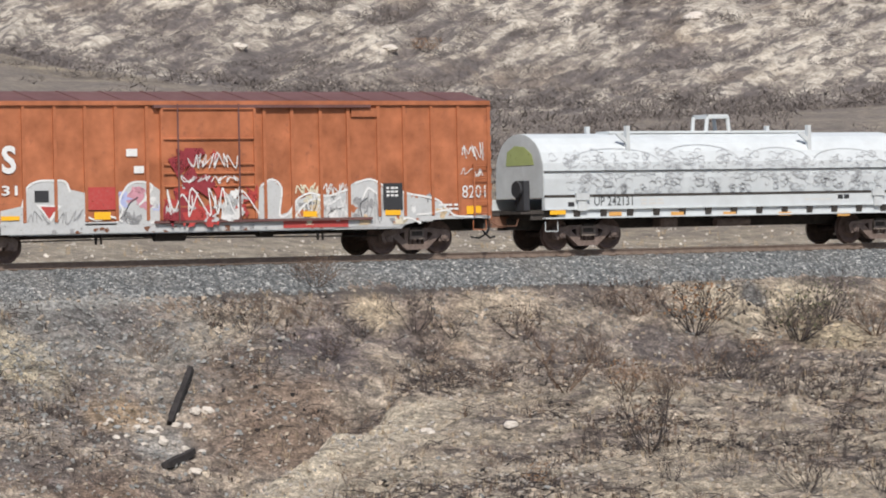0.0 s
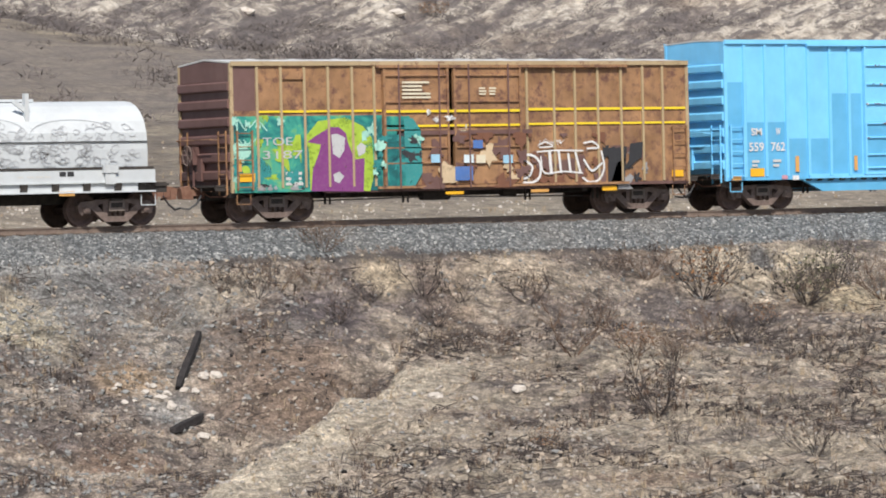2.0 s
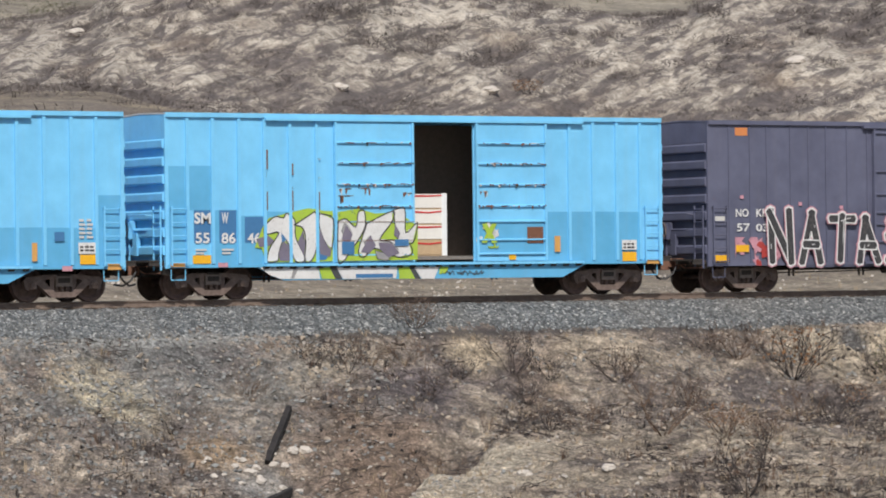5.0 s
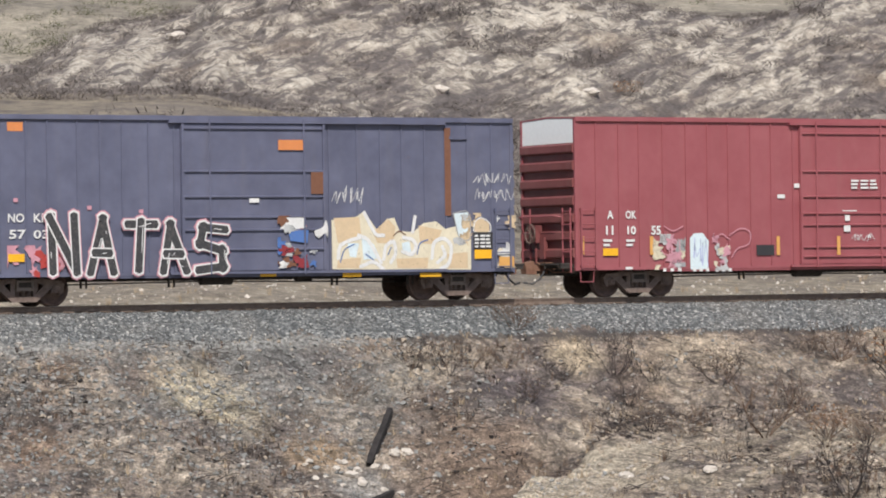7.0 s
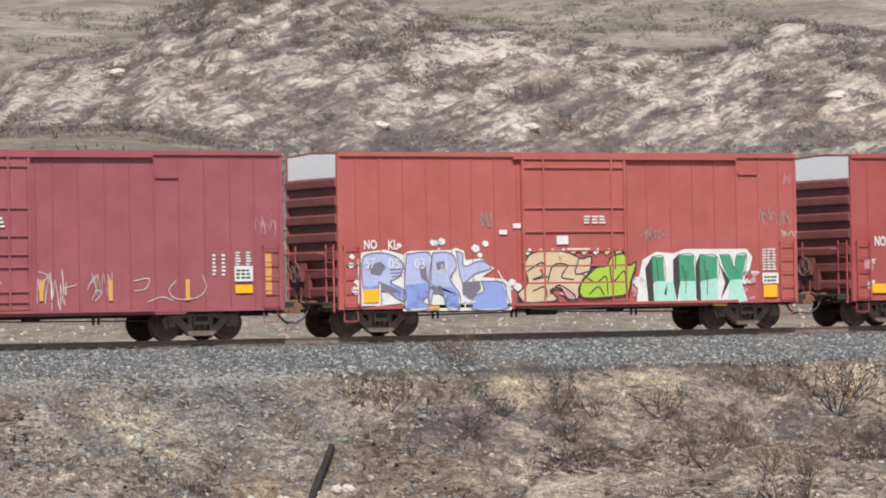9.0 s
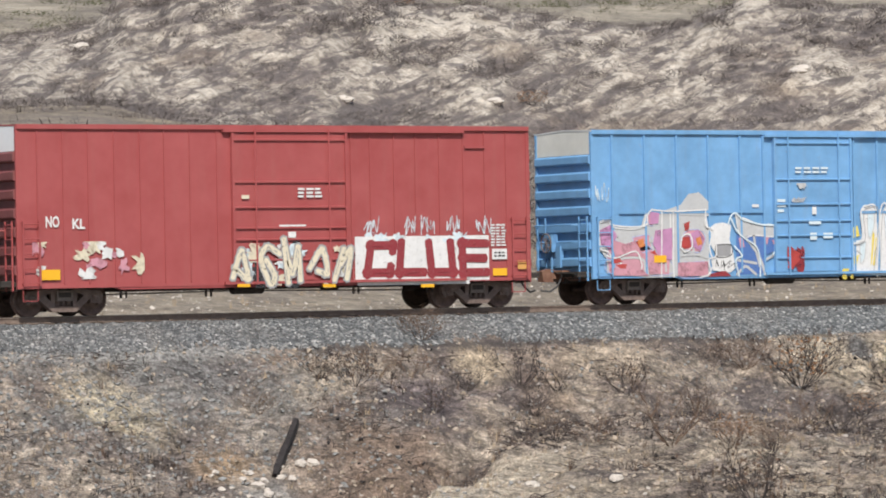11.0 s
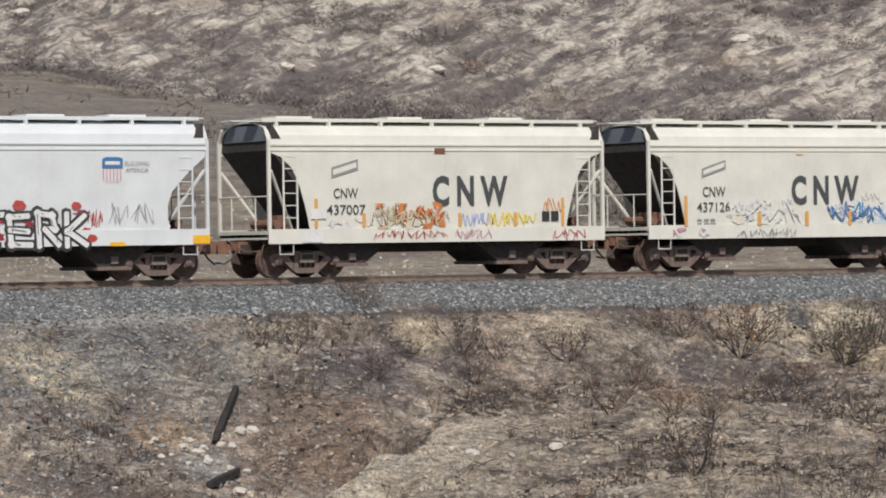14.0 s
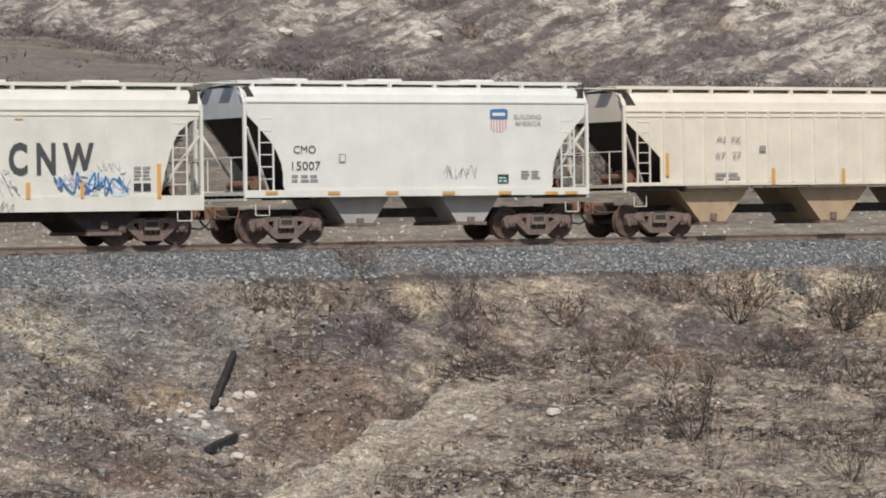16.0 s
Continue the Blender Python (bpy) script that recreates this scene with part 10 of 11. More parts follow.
def dress_hopper_shield(d):
    d.text("CMO", MAT_LETTER, 1.51, 2.2, 2.43, 2.64, 0.026, 0.0, "", "lettering")
    d.text("15007", MAT_LETTER, 1.46, 2.34, 1.98, 2.21, 0.026, 0.0, "", "lettering")
    d.bars(MAT_STENCIL2, 1.44, 2.3, 1.66, 1.9, 2, 3, 0.026, seed=1)
    d.poly("emblem", NAVYBLUE, [(7.76, 3.62), (7.88, 3.65), (8.22, 3.66), (8.34, 3.62), (8.33, 3.38), (7.76, 3.38)], 0.026, "plain shield emblem, blue over red stripes")
    d.rect("emblem_band", G_WHITE, 7.84, 8.25, 3.46, 3.55, 0.03)
    d.rect("emblem_stripe", G_PINK, 7.78, 7.81, 3.07, 3.36, 0.026)
    d.rect("emblem_stripe", G_PINK, 7.87, 7.9, 3.01, 3.36, 0.026)
    d.rect("emblem_stripe", G_PINK, 7.97, 8.0, 3.01, 3.36, 0.026)
    d.rect("emblem_stripe", G_PINK, 8.06, 8.1, 3.01, 3.36, 0.026)
    d.rect("emblem_stripe", G_PINK, 8.16, 8.19, 3.01, 3.36, 0.026)
    d.rect("emblem_stripe", G_PINK, 8.25, 8.29, 3.07, 3.36, 0.026)
    d.text("BUILDING", MAT_STENCIL2, 8.54, 9.44, 3.37, 3.5, 0.026, 0.0, "", "lettering")
    d.text("AMERICA", MAT_STENCIL2, 8.57, 9.43, 3.18, 3.31, 0.026, 0.0, "", "lettering")
    d.rect("panel", MAT_STENCIL2, 2.92, 3.13, 2.18, 2.41, 0.026)
    d.rect("panel", HOPPER_WARM, 2.96, 3.1, 2.21, 2.38, 0.03)
    d.tag(G_GREY, 6.25, 7.28, 1.69, 2.13, 151, 0.026, 0.025, 5, "thin grey marker scrawl")
    d.rect("panel", MAT_BLACK, 7.99, 8.34, 1.58, 1.82, 0.026)
    d.bars(G_MINT, 8.03, 8.31, 1.61, 1.79, 2, 2, 0.03, seed=1)
    d.bars(MAT_STENCIL2, 8.76, 9.43, 1.7, 1.96, 3, 2, 0.026, seed=1)
    d.rect("reflector", MAT_PLATE, 0.62, 1.0, 1.33, 1.41, 0.06)
    d.rect("reflector", MAT_PLATE, 2.54, 2.92, 1.31, 1.39, 0.06)
    d.rect("reflector", MAT_PLATE, 4.36, 4.76, 1.3, 1.38, 0.06)
    d.rect("reflector", MAT_PLATE, 6.17, 6.57, 1.28, 1.36, 0.06)
    d.rect("reflector", MAT_PLATE, 8.0, 8.41, 1.27, 1.35, 0.06)
    d.rect("reflector", MAT_PLATE, 9.53, 9.95, 1.25, 1.33, 0.06)
    d.rect("reflector", MAT_PLATE, 10.19, 10.61, 1.25, 1.33, 0.06)


def dress_hopper_cream(d):
    d.text("AJ", MAT_STENCIL2, 3.17, 3.5, 2.69, 2.87, 0.056, 0.0, "", "lettering")
    d.text("PX", MAT_STENCIL2, 3.72, 4.04, 2.69, 2.87, 0.056, 0.0, "", "lettering")
    d.text("67", MAT_STENCIL2, 3.16, 3.5, 2.25, 2.43, 0.056, 0.0, "", "lettering")
    d.text("27", MAT_STENCIL2, 3.73, 4.05, 2.25, 2.43, 0.056, 0.0, "", "lettering")
    d.rect("reflector", MAT_PLATE, 1.4, 1.52, 1.74, 2.39, 0.056)
    d.rect("reflector", MAT_PLATE, 5.13, 5.25, 1.49, 1.95, 0.056)
    d.rect("reflector", MAT_PLATE, 7.66, 7.78, 1.47, 1.93, 0.056)
    d.bars(MAT_STENCIL2, 3.13, 4.07, 1.66, 1.87, 2, 2, 0.056, seed=1)
    d.rect("panel", MAT_STENCIL2, 4.7, 4.92, 2.44, 2.61, 0.056)


def lumber_stack(x0, x1, z0, z1, car, o, lean=0):
    """A wrapped stack of boards in a boxcar's doorway."""
    stack = thing("lumber_stack", "white-wrapped lumber stack with red straps inside the boxcar", "lumber", "lumber in the boxcars", (car.location.x, 0, 0))
    CARS.append(stack)
    n = 4
    dz = (z1 - z0) / n
    for i in range(n):
        a = z0 + dz * i
        pack = part("lumber_pack", Mesh().box(o + x0, o + x1, -1.28, -0.2, a + 0.03, a + dz - 0.02), MAT_WRAP if i else MAT_LUMBER, stack, "white-wrapped pack of boards")
        part("strap", Mesh().prism_y([(o + x0 - 0.005, a + dz - 0.10), (o + (x0 + x1) / 2, a + dz - 0.13 + 0.03 * (i % 2)), (o + x1 + 0.005, a + dz - 0.07), (o + x1 + 0.005, a + dz - 0.035), (o + (x0 + x1) / 2, a + dz - 0.085 + 0.03 * (i % 2)), (o + x0 - 0.005, a + dz - 0.05)], -1.29, -1.283), MAT_TAPE, pack, "red strap")
        part("batten", Mesh().box(o + x0, o + x1, -1.26, -0.22, a - 0.02, a + 0.03), MAT_LUMBER, stack)
    # whiter strip paints sunlight onto the stack's right edge
    part("sunlit_wrap_edge", Mesh().box(o + x1 - 0.16, o + x1, -1.295, -1.28, z0, z1), MAT_WHITE, stack)


def build_train():
    boxcar(dict(x=39.9, L=17.68, H=4.26, bottom=1.0, mat=ORANGE, roof=ROOFRED, eave=ORANGE, rise=0.32, sillmat=G_SILVER, sill=0.28, axle=1.3, rods=(0.5, 2.35), rodmat=ROOFRED, bars=(4.05, 3.24, 2.55, 2.31, 1.97, 1.42),
                label="weathered orange-brown boxcar with silver graffiti along its side", door=(7.3, 10.2), posts=[0.6, 1.5, 2.4, 3.3, 4.21, 5.1, 6.0, 6.92, 10.49, 11.35, 12.24, 13.11, 14.07, 14.9, 15.8, 16.67],
                hatch=(13.22, 14.05, 3.82, 4.05), trackmat=ROOFRED, roof_label="dark red seamed roof", dress=dress_orange))
    coil_car(dict(x=59.43, L=13.19, mat=CREAM, endmat=COILEND, sillmat=CREAM, label="white round-hooded coil car with scrawled markings", dress=dress_coil))
    boxcar(dict(x=74.96, L=14.93, H=4.37, bottom=0.86, mat=BROWN, end=BROWNEND, capmat=BROWNEND, cap=3.85, ribs=6, roof=ROOFGALV, eave=TANPOST, rise=0.12, axle=0.64, label="rusty brown boxcar with yellow stripes and green mural", door=(4.69, 9.2),
                doors=[(4.69, 6.81), (6.96, 9.2)], rods=(0.48, 1.78), bars=(3.97, 3.24, 2.46, 1.97, 1.54), post=TANPOST, corner=TANPOST, rodmat=BROWNEND, posts=[0.77, 1.51, 2.24, 2.98, 3.74, 4.44, 9.42, 10.33, 11.04, 11.82, 12.62, 13.37, 14.06],
                hatch=(1.55, 2.2, 3.88, 4.1), post_w=0.035, sillmat=BROWNEND, dress=dress_brown))
    blue = dict(L=15.53, H=4.98, bottom=0.9, mat=BLUE, roof=ROOFGALV, cap=4.3, capmat=BLUE, fishbelly=(2.6, 13.1, 0.40), axle=0.64, bars=(4.22, 3.66, 3.08, 2.49, 2.07, 1.56, 1.17), sillmat=BLUE_DARK, end=BLUE, rise=0.05, track=(2.9, 12.9))
    a = boxcar(dict(blue, x=91.27, label="sky-blue boxcar with repainted patches and half-open doors", door=(4.99, 11.39), gap=(7.55, 9.05), doors=[(4.99, 7.5), (9.08, 11.39)], posts=[0.66, 1.41, 2.18, 2.97, 3.77, 4.47, 11.71, 12.52, 13.29, 14.06, 14.77], dress=dress_blue_plain))
    lumber_stack(7.58, 8.5, 1.13, 2.9, a, -7.765)
    b = boxcar(dict(blue, x=108.09, label="sky-blue boxcar with rust and white lettered graffiti", door=(5.0, 11.71), gap=(7.49, 9.39), doors=[(5.0, 7.46), (9.42, 11.71)], posts=[0.6, 1.35, 2.13, 2.9, 3.67, 4.48, 12.49, 13.27, 14.06, 14.84], dress=dress_blue_graffiti))
    lumber_stack(7.52, 8.65, 1.13, 2.85, b, -7.765)
    boxcar(dict(x=125.28, L=15.69, H=4.94, bottom=0.8, mat=NAVY, cap=4.3, end=NAVY, axle=0.62, label="faded slate-blue boxcar with large white-edged letters", door=(5.75, 9.95), rods=(0.8, 3.55), bars=(4.62, 3.49, 2.82, 2.28, 1.94, 1.43),
                posts=[0.69, 1.42, 2.01, 2.84, 3.48, 4.1, 4.85, 5.58, 10.1, 10.94, 11.64, 12.29, 12.99, 13.64, 14.3, 15.05], post_w=0.018, hatch=(13.75, 14.3, 4.36, 4.45), track=(5.4, 13.6), dress=dress_slate))
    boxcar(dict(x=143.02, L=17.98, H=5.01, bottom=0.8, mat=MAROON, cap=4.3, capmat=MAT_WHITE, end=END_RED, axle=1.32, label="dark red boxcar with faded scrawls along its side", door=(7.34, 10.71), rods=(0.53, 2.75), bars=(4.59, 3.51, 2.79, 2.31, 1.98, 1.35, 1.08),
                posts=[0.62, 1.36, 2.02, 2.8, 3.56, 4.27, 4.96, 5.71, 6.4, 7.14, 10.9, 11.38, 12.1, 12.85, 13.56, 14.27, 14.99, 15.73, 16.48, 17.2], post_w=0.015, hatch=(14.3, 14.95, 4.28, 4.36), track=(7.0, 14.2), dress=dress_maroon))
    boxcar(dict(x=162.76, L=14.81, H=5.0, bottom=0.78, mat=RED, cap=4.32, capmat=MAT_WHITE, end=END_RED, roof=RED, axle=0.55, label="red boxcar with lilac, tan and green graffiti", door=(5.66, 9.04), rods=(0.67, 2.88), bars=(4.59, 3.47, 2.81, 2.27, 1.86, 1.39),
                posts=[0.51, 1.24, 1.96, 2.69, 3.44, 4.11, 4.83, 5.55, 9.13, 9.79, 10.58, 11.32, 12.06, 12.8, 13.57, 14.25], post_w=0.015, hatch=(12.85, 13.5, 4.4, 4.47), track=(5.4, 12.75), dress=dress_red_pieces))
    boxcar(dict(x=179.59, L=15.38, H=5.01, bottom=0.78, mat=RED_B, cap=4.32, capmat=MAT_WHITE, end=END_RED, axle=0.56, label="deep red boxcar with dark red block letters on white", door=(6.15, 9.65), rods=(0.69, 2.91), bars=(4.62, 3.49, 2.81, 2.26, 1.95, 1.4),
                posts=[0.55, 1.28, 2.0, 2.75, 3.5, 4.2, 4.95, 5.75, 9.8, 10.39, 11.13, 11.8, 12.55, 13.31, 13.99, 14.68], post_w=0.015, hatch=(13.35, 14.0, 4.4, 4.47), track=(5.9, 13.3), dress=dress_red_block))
    boxcar(dict(x=197.1, L=14.99, H=4.93, bottom=0.78, mat=MIDBLUE, roof=ROOFGALV, cap=4.25, capmat=HOPPER_GREY, end=MIDBLUE, axle=0.67, label="medium blue boxcar with silver, pink and white graffiti", door=(6.11, 8.87), rods=(0.48, 2.26), bars=(4.57, 3.52, 2.8, 2.32, 1.89, 1.25),
                posts=[0.64, 1.73, 2.81, 3.89, 4.99, 5.79, 8.98, 9.83, 10.9, 11.96, 13.04, 14.14], post_w=0.03, hatch=(12.0, 12.95, 4.26, 4.32), track=(5.8, 11.8), dress=dress_blue_silver))
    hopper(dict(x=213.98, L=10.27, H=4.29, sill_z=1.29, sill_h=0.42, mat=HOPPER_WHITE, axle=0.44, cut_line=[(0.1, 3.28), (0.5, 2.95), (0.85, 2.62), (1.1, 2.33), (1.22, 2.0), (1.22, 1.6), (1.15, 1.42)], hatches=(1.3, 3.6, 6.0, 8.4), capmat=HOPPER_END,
                label="white two-bay covered hopper with red and black graffiti", bays=(2.6, 7.6), bay=1.5, brackets=7, dress=dress_hopper_white))
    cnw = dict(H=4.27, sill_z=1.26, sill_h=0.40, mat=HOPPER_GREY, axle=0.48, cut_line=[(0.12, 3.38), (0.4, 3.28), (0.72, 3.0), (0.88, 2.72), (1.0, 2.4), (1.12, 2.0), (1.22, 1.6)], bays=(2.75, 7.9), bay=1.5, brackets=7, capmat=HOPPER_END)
    hopper(dict(cnw, x=226.05, L=10.8, hatches=(1.4, 4.9, 8.2), label="warm grey covered hopper with black lettering and orange graffiti", dress=dress_hopper_number_a))
    hopper(dict(cnw, x=238.36, L=10.7, hatches=(1.4, 4.9, 8.2), label="warm grey covered hopper with black lettering and blue graffiti", dress=dress_hopper_number_b))
    hopper(dict(x=250.29, L=11.02, zk=3.84, H=4.36, sill_z=1.38, sill_h=0.2, mat=HOPPER_WARM, axle=0.58, cut_line=[(0.12, 3.46), (0.35, 3.25), (0.6, 3.0), (0.82, 2.76), (1.02, 2.45), (1.15, 2.15), (1.2, 1.85), (1.2, 1.55)], capmat=COILEND, end_drop=0.95,
                hatches=(2.0, 5.0, 8.0), label="clean white covered hopper with shield emblem", bays=(3.75, 7.3), bay=1.0, bay_z=0.5, baymat=BAY_GREY, brackets=8, dress=dress_hopper_shield))
    hopper(dict(x=262.51, L=15.2, H=4.27, sill_z=1.50, sill_h=0.1, mat=HOPPER_CREAM, axle=0.57, cut_line=[(0.12, 3.28), (0.7, 2.78), (1.26, 2.27), (1.26, 1.6)], capmat=HOPPER_CREAM, end_drop=0.95, ribs=[1.38, 2.06, 2.81, 3.54, 4.28, 5.04, 5.89, 6.71, 7.59, 8.48, 9.3, 10.1, 10.9],
                label="cream ribbed covered hopper with tan bays", bays=(3.3, 7.6, 11.9), bay=1.3, bay_z=0.4, baymat=BAY_TAN, brackets=11, dress=dress_hopper_cream))


build_train()


# ---- burnt brush, stones and old ties on the slopes ----
MAT_TWIG = plain("burnt_twigs", (0.055, 0.043, 0.040), 0.9, 0.5, 3.0)
MAT_TWIG_BROWN = plain("scorched_twigs", (0.13, 0.085, 0.06), 0.9, 0.4, 3.0)
MAT_STRAW = plain("dry_straw", (0.37, 0.29, 0.20), 0.9, 0.4, 2.0)
MAT_STONE = plain("pale_stone", (0.36, 0.325, 0.29), 0.9, 0.45, 1.1)
MAT_SPILL = plain("spilled_ballast_stone", (0.23, 0.23, 0.225), 0.9, 0.6, 9.0)
MAT_CLOD = plain("dry_soil_clods", (0.36, 0.30, 0.24), 0.95, 0.55, 5.0)
MAT_BOULDER = plain("pale_boulder", (0.52, 0.47, 0.42), 0.9, 0.25, 2.0)
MAT_BRUSH = plain("grey_brush", (0.135, 0.115, 0.108), 0.95, 0.4, 0.35)
MAT_RUSSET = plain("russet_leaves", (0.26, 0.13, 0.06), 0.9, 0.3, 3.0)
MAT_OLIVE = plain("olive_leaves", (0.10, 0.10, 0.055), 0.9, 0.4, 0.5)


def twig(m, a, direction, length, r, depth, rnd):
    """A bent, forking twig."""
    p, d = Vector(a), Vector(direction).normalized()
    n = 3
    for i in range(n):
        q = p + d * (length / n)
        m.tube(p, q, r * (1 - 0.25 * i), 3, r * (1 - 0.25 * (i + 1)))
        d = (d + Vector((rnd.uniform(-0.35, 0.35), rnd.uniform(-0.35, 0.35), rnd.uniform(-0.05, 0.28)))).normalized()
        if depth and i:
            for _ in range(2):
                e = (d + Vector((rnd.uniform(-0.9, 0.9), rnd.uniform(-0.9, 0.9), rnd.uniform(-0.1, 0.5)))).normalized()
                twig(m, q, e, length * rnd.uniform(0.35, 0.6), r * 0.55, depth - 1, rnd)
        p = q


def shrub_mesh(seed, stems):
    rnd = random.Random(seed)
    m = Mesh()
    for i in range(stems):
        t = 2 * math.pi * (i + rnd.random()) / stems
        out = rnd.uniform(0.35, 1.7)
        twig(m, (0.05 * math.cos(t), 0.05 * math.sin(t), -0.05), (out * math.cos(t), out * math.sin(t), 1.0), rnd.uniform(0.55, 0.95), rnd.uniform(0.010, 0.017), 2, rnd)
    return m


SHRUBS = [shrub_mesh(200 + i, 9 + 2 * i).data("branchwork", MAT_TWIG if i % 3 else MAT_TWIG_BROWN) for i in range(6)]


def leaf_mesh(seed, n, mat, spread=0.55):
    """Scorched leaves left on a shrub."""
    rnd = random.Random(seed)
    m = Mesh()
    for _ in range(n):
        t, k = rnd.uniform(0, 6.3), rnd.random() ** 0.5
        p = Vector((k * spread * math.cos(t), k * spread * math.sin(t), rnd.uniform(0.25, 0.95)))
        u = Vector((rnd.uniform(-1, 1), rnd.uniform(-1, 1), rnd.uniform(-1, 1))).normalized() * 0.03
        v = Vector((rnd.uniform(-1, 1), rnd.uniform(-1, 1), rnd.uniform(-1, 1))).normalized() * 0.03
        m.add([p - u, p + v, p + u, p - v], [(0, 1, 2, 3)])
    return m.data("foliage", mat)


LEAVES = [leaf_mesh(300, 130, MAT_TWIG_BROWN), leaf_mesh(301, 150, MAT_RUSSET), leaf_mesh(302, 150, MAT_OLIVE)]


def build_shrubs():
    rnd = random.Random(9)
    spots = [
        (51.15, -2.88, 1.05), (53.19, -4.63, 1.4), (54.09, -5.04, 0.87), (55.89, -5.76, 1.23), (53.06, -12.14, 1.8), (60.63, -4.34, 1.09),
        (59.8, -4.02, 0.91), (61.93, -5.21, 1.64), (59.24, -9.28, 1.21), (64.79, -6.22, 1.65), (66.49, -5.42, 1.49), (67.29, -6.46, 1.48),
        (50.56, -19.55, 1.89), (51.7, -10.84, 0.99), (54.62, -12.64, 1.15), (55.22, -13.51, 0.98), (60.21, -9.47, 1.04), (51.53, -4.62, 0.87),
        (47.84, -5.14, 1.02), (48.8, -4.62, 0.85), (49.91, -4.45, 0.86), (47.13, -4.59, 0.68), (44.83, -5.52, 0.83)]
    spots += [
        (42.01, -6.71, 0.57), (49.69, -6.17, 0.76), (47.42, -6.92, 0.5), (50.42, -9.33, 0.83), (50.93, -10.18, 0.74), (44.64, -23.93, 0.7),
        (49.09, -24.76, 0.71), (50.28, -26.04, 0.99), (51.76, -26.71, 0.71), (60.32, -11.35, 0.69), (59.83, -13.72, 0.84), (61.9, -12.7, 0.69),
        (62.27, -7.66, 0.89), (57.32, -7.01, 1.05), (50.54, -7.74, 0.67), (52.88, -5.86, 0.86), (56.01, -19.93, 0.62), (54.25, -20.06, 0.62),
        (41.45, -21.46, 0.7), (39.23, -10.53, 0.46), (40.92, -10.4, 0.47), (47.71, -24.6, 0.71), (45.46, -20.79, 0.58)]
    for i, (x, y, h) in enumerate(spots):
        k = rnd.randrange(6)
        leaf = 2 if i in (9, 10) else (0 if i % 3 == 0 else (1 if i % 7 == 0 else None))
        words = "burnt leafless shrub with black twigs on the slope" if leaf is None else "scorched shrub with brown leaves on the slope"
        root = thing("burnt_shrub", words, "shrub", "burnt shrubs on the slope", (x, y, ground_height(x, y) - 0.03))
        s = h * rnd.uniform(0.72, 0.92)
        root.scale = (s * 1.15, s * 1.15, s)
        root.rotation_euler = (0, 0, rnd.uniform(0, 6.3))
        part("branchwork", SHRUBS[k], None, root)
        if leaf is not None:
            part("foliage", LEAVES[leaf], None, root)


def scatter(name, label, category, mat, count, where, shape, seed):
    """Uncountable small things in one mesh."""
    rnd = random.Random(seed)
    m = Mesh()
    done = 0
    while done < count:
        p = where(rnd)
        if p is None:
            continue
        shape(m, Vector((p[0], p[1], ground_height(p[0], p[1]))), rnd)
        done += 1
    me = bpy.data.meshes.new(name)
    me.from_pydata(m.v, [], m.f)
    me.materials.append(mat)
    return tagged(new(name, me), label, category, kind="stuff")


def polar(rnd, a0, a1, r0, r1):
    a, r = radians(rnd.uniform(a0, a1)), rnd.uniform(r0, r1)
    return EYE.x + r * math.sin(a), EYE.y + r * math.cos(a)


def near_slope(rnd):
    x, y = polar(rnd, 21.5, 39, 76, 112)
    return (x, y) if y < -3.1 else None


def bushy_slope(rnd):
    p = near_slope(rnd)
    if not p:
        return None
    sd = ((p[0] - 47.7) * 9.7 - (p[1] + 12.2) * 9.2) / 13.37
    if -1.6 < sd < 2.2 and p[1] < -11.5:
        return None
    return p if fbm(p[0], p[1], 0.3, 3) > rnd.uniform(-0.25, 0.35) else None


def stony_slope(rnd):
    p = near_slope(rnd)
    if not p:
        return None
    return p if rnd.random() < (1.0 if p[0] < 47.5 else 0.35) else None


def spill_spot(rnd):
    x, y = polar(rnd, 21.5, 39, 80, 112)
    if y > -3.0:
        return None
    reach = (2.2 + 0.6 * max(0.0, 48.5 - x)) * (0.7 + 0.6 * abs(noise.noise(Vector((x * 0.5, 0, 3)))))
    return (x, y) if rnd.random() < math.exp((y + 3.0) / max(0.4, reach)) * (1.0 if x < 49 else 0.25) else None


def beside_track(rnd):
    x, y = polar(rnd, 21.5, 39, 108, 150)
    return (x, y) if 2.9 < y < 5 + rnd.expovariate(0.14) else None


def clod_shape(m, p, rnd):
    stone_shape(m, p, rnd, 0.028 + 0.085 * rnd.random() ** 3)


def behind_track(rnd):
    x, y = polar(rnd, 21.5, 39, 112, 150)
    return (x, y) if y > 3.2 else None


def field_spot(rnd):
    x, y = polar(rnd, 21.5, 39, 150, 240)
    a = math.degrees(math.atan2(x - EYE.x, y - EYE.y))
    want = 1.0 if 28.6 + 3 * fbm(x, y, 0.05, 3) < a < 36.5 else 0.06
    return (x, y) if rnd.random() < want else None


def foot_spot(rnd):
    x, y = polar(rnd, 21.5, 39, 232, 247)
    return (x, y) if fbm(x, y, 0.08, 3) > rnd.uniform(-0.4, 0.3) else None


def hill_spot(rnd):
    x, y = polar(rnd, 21.5, 39, 243, 318)
    az, el = math.degrees(math.atan2(x - EYE.x, y - EYE.y)), math.degrees(math.atan2(ground_height(x, y) - EYE.z, math.hypot(x - EYE.x, y - EYE.y)))
    return (x, y) if scrub_cover(az, el) > rnd.uniform(0.36, 0.70) else None


def ridge_spot(rnd):
    x, y = polar(rnd, 21.5, 39, 312, 420)
    return (x, y) if fbm(x, y, 0.03, 3) > rnd.uniform(-0.1, 0.5) else None


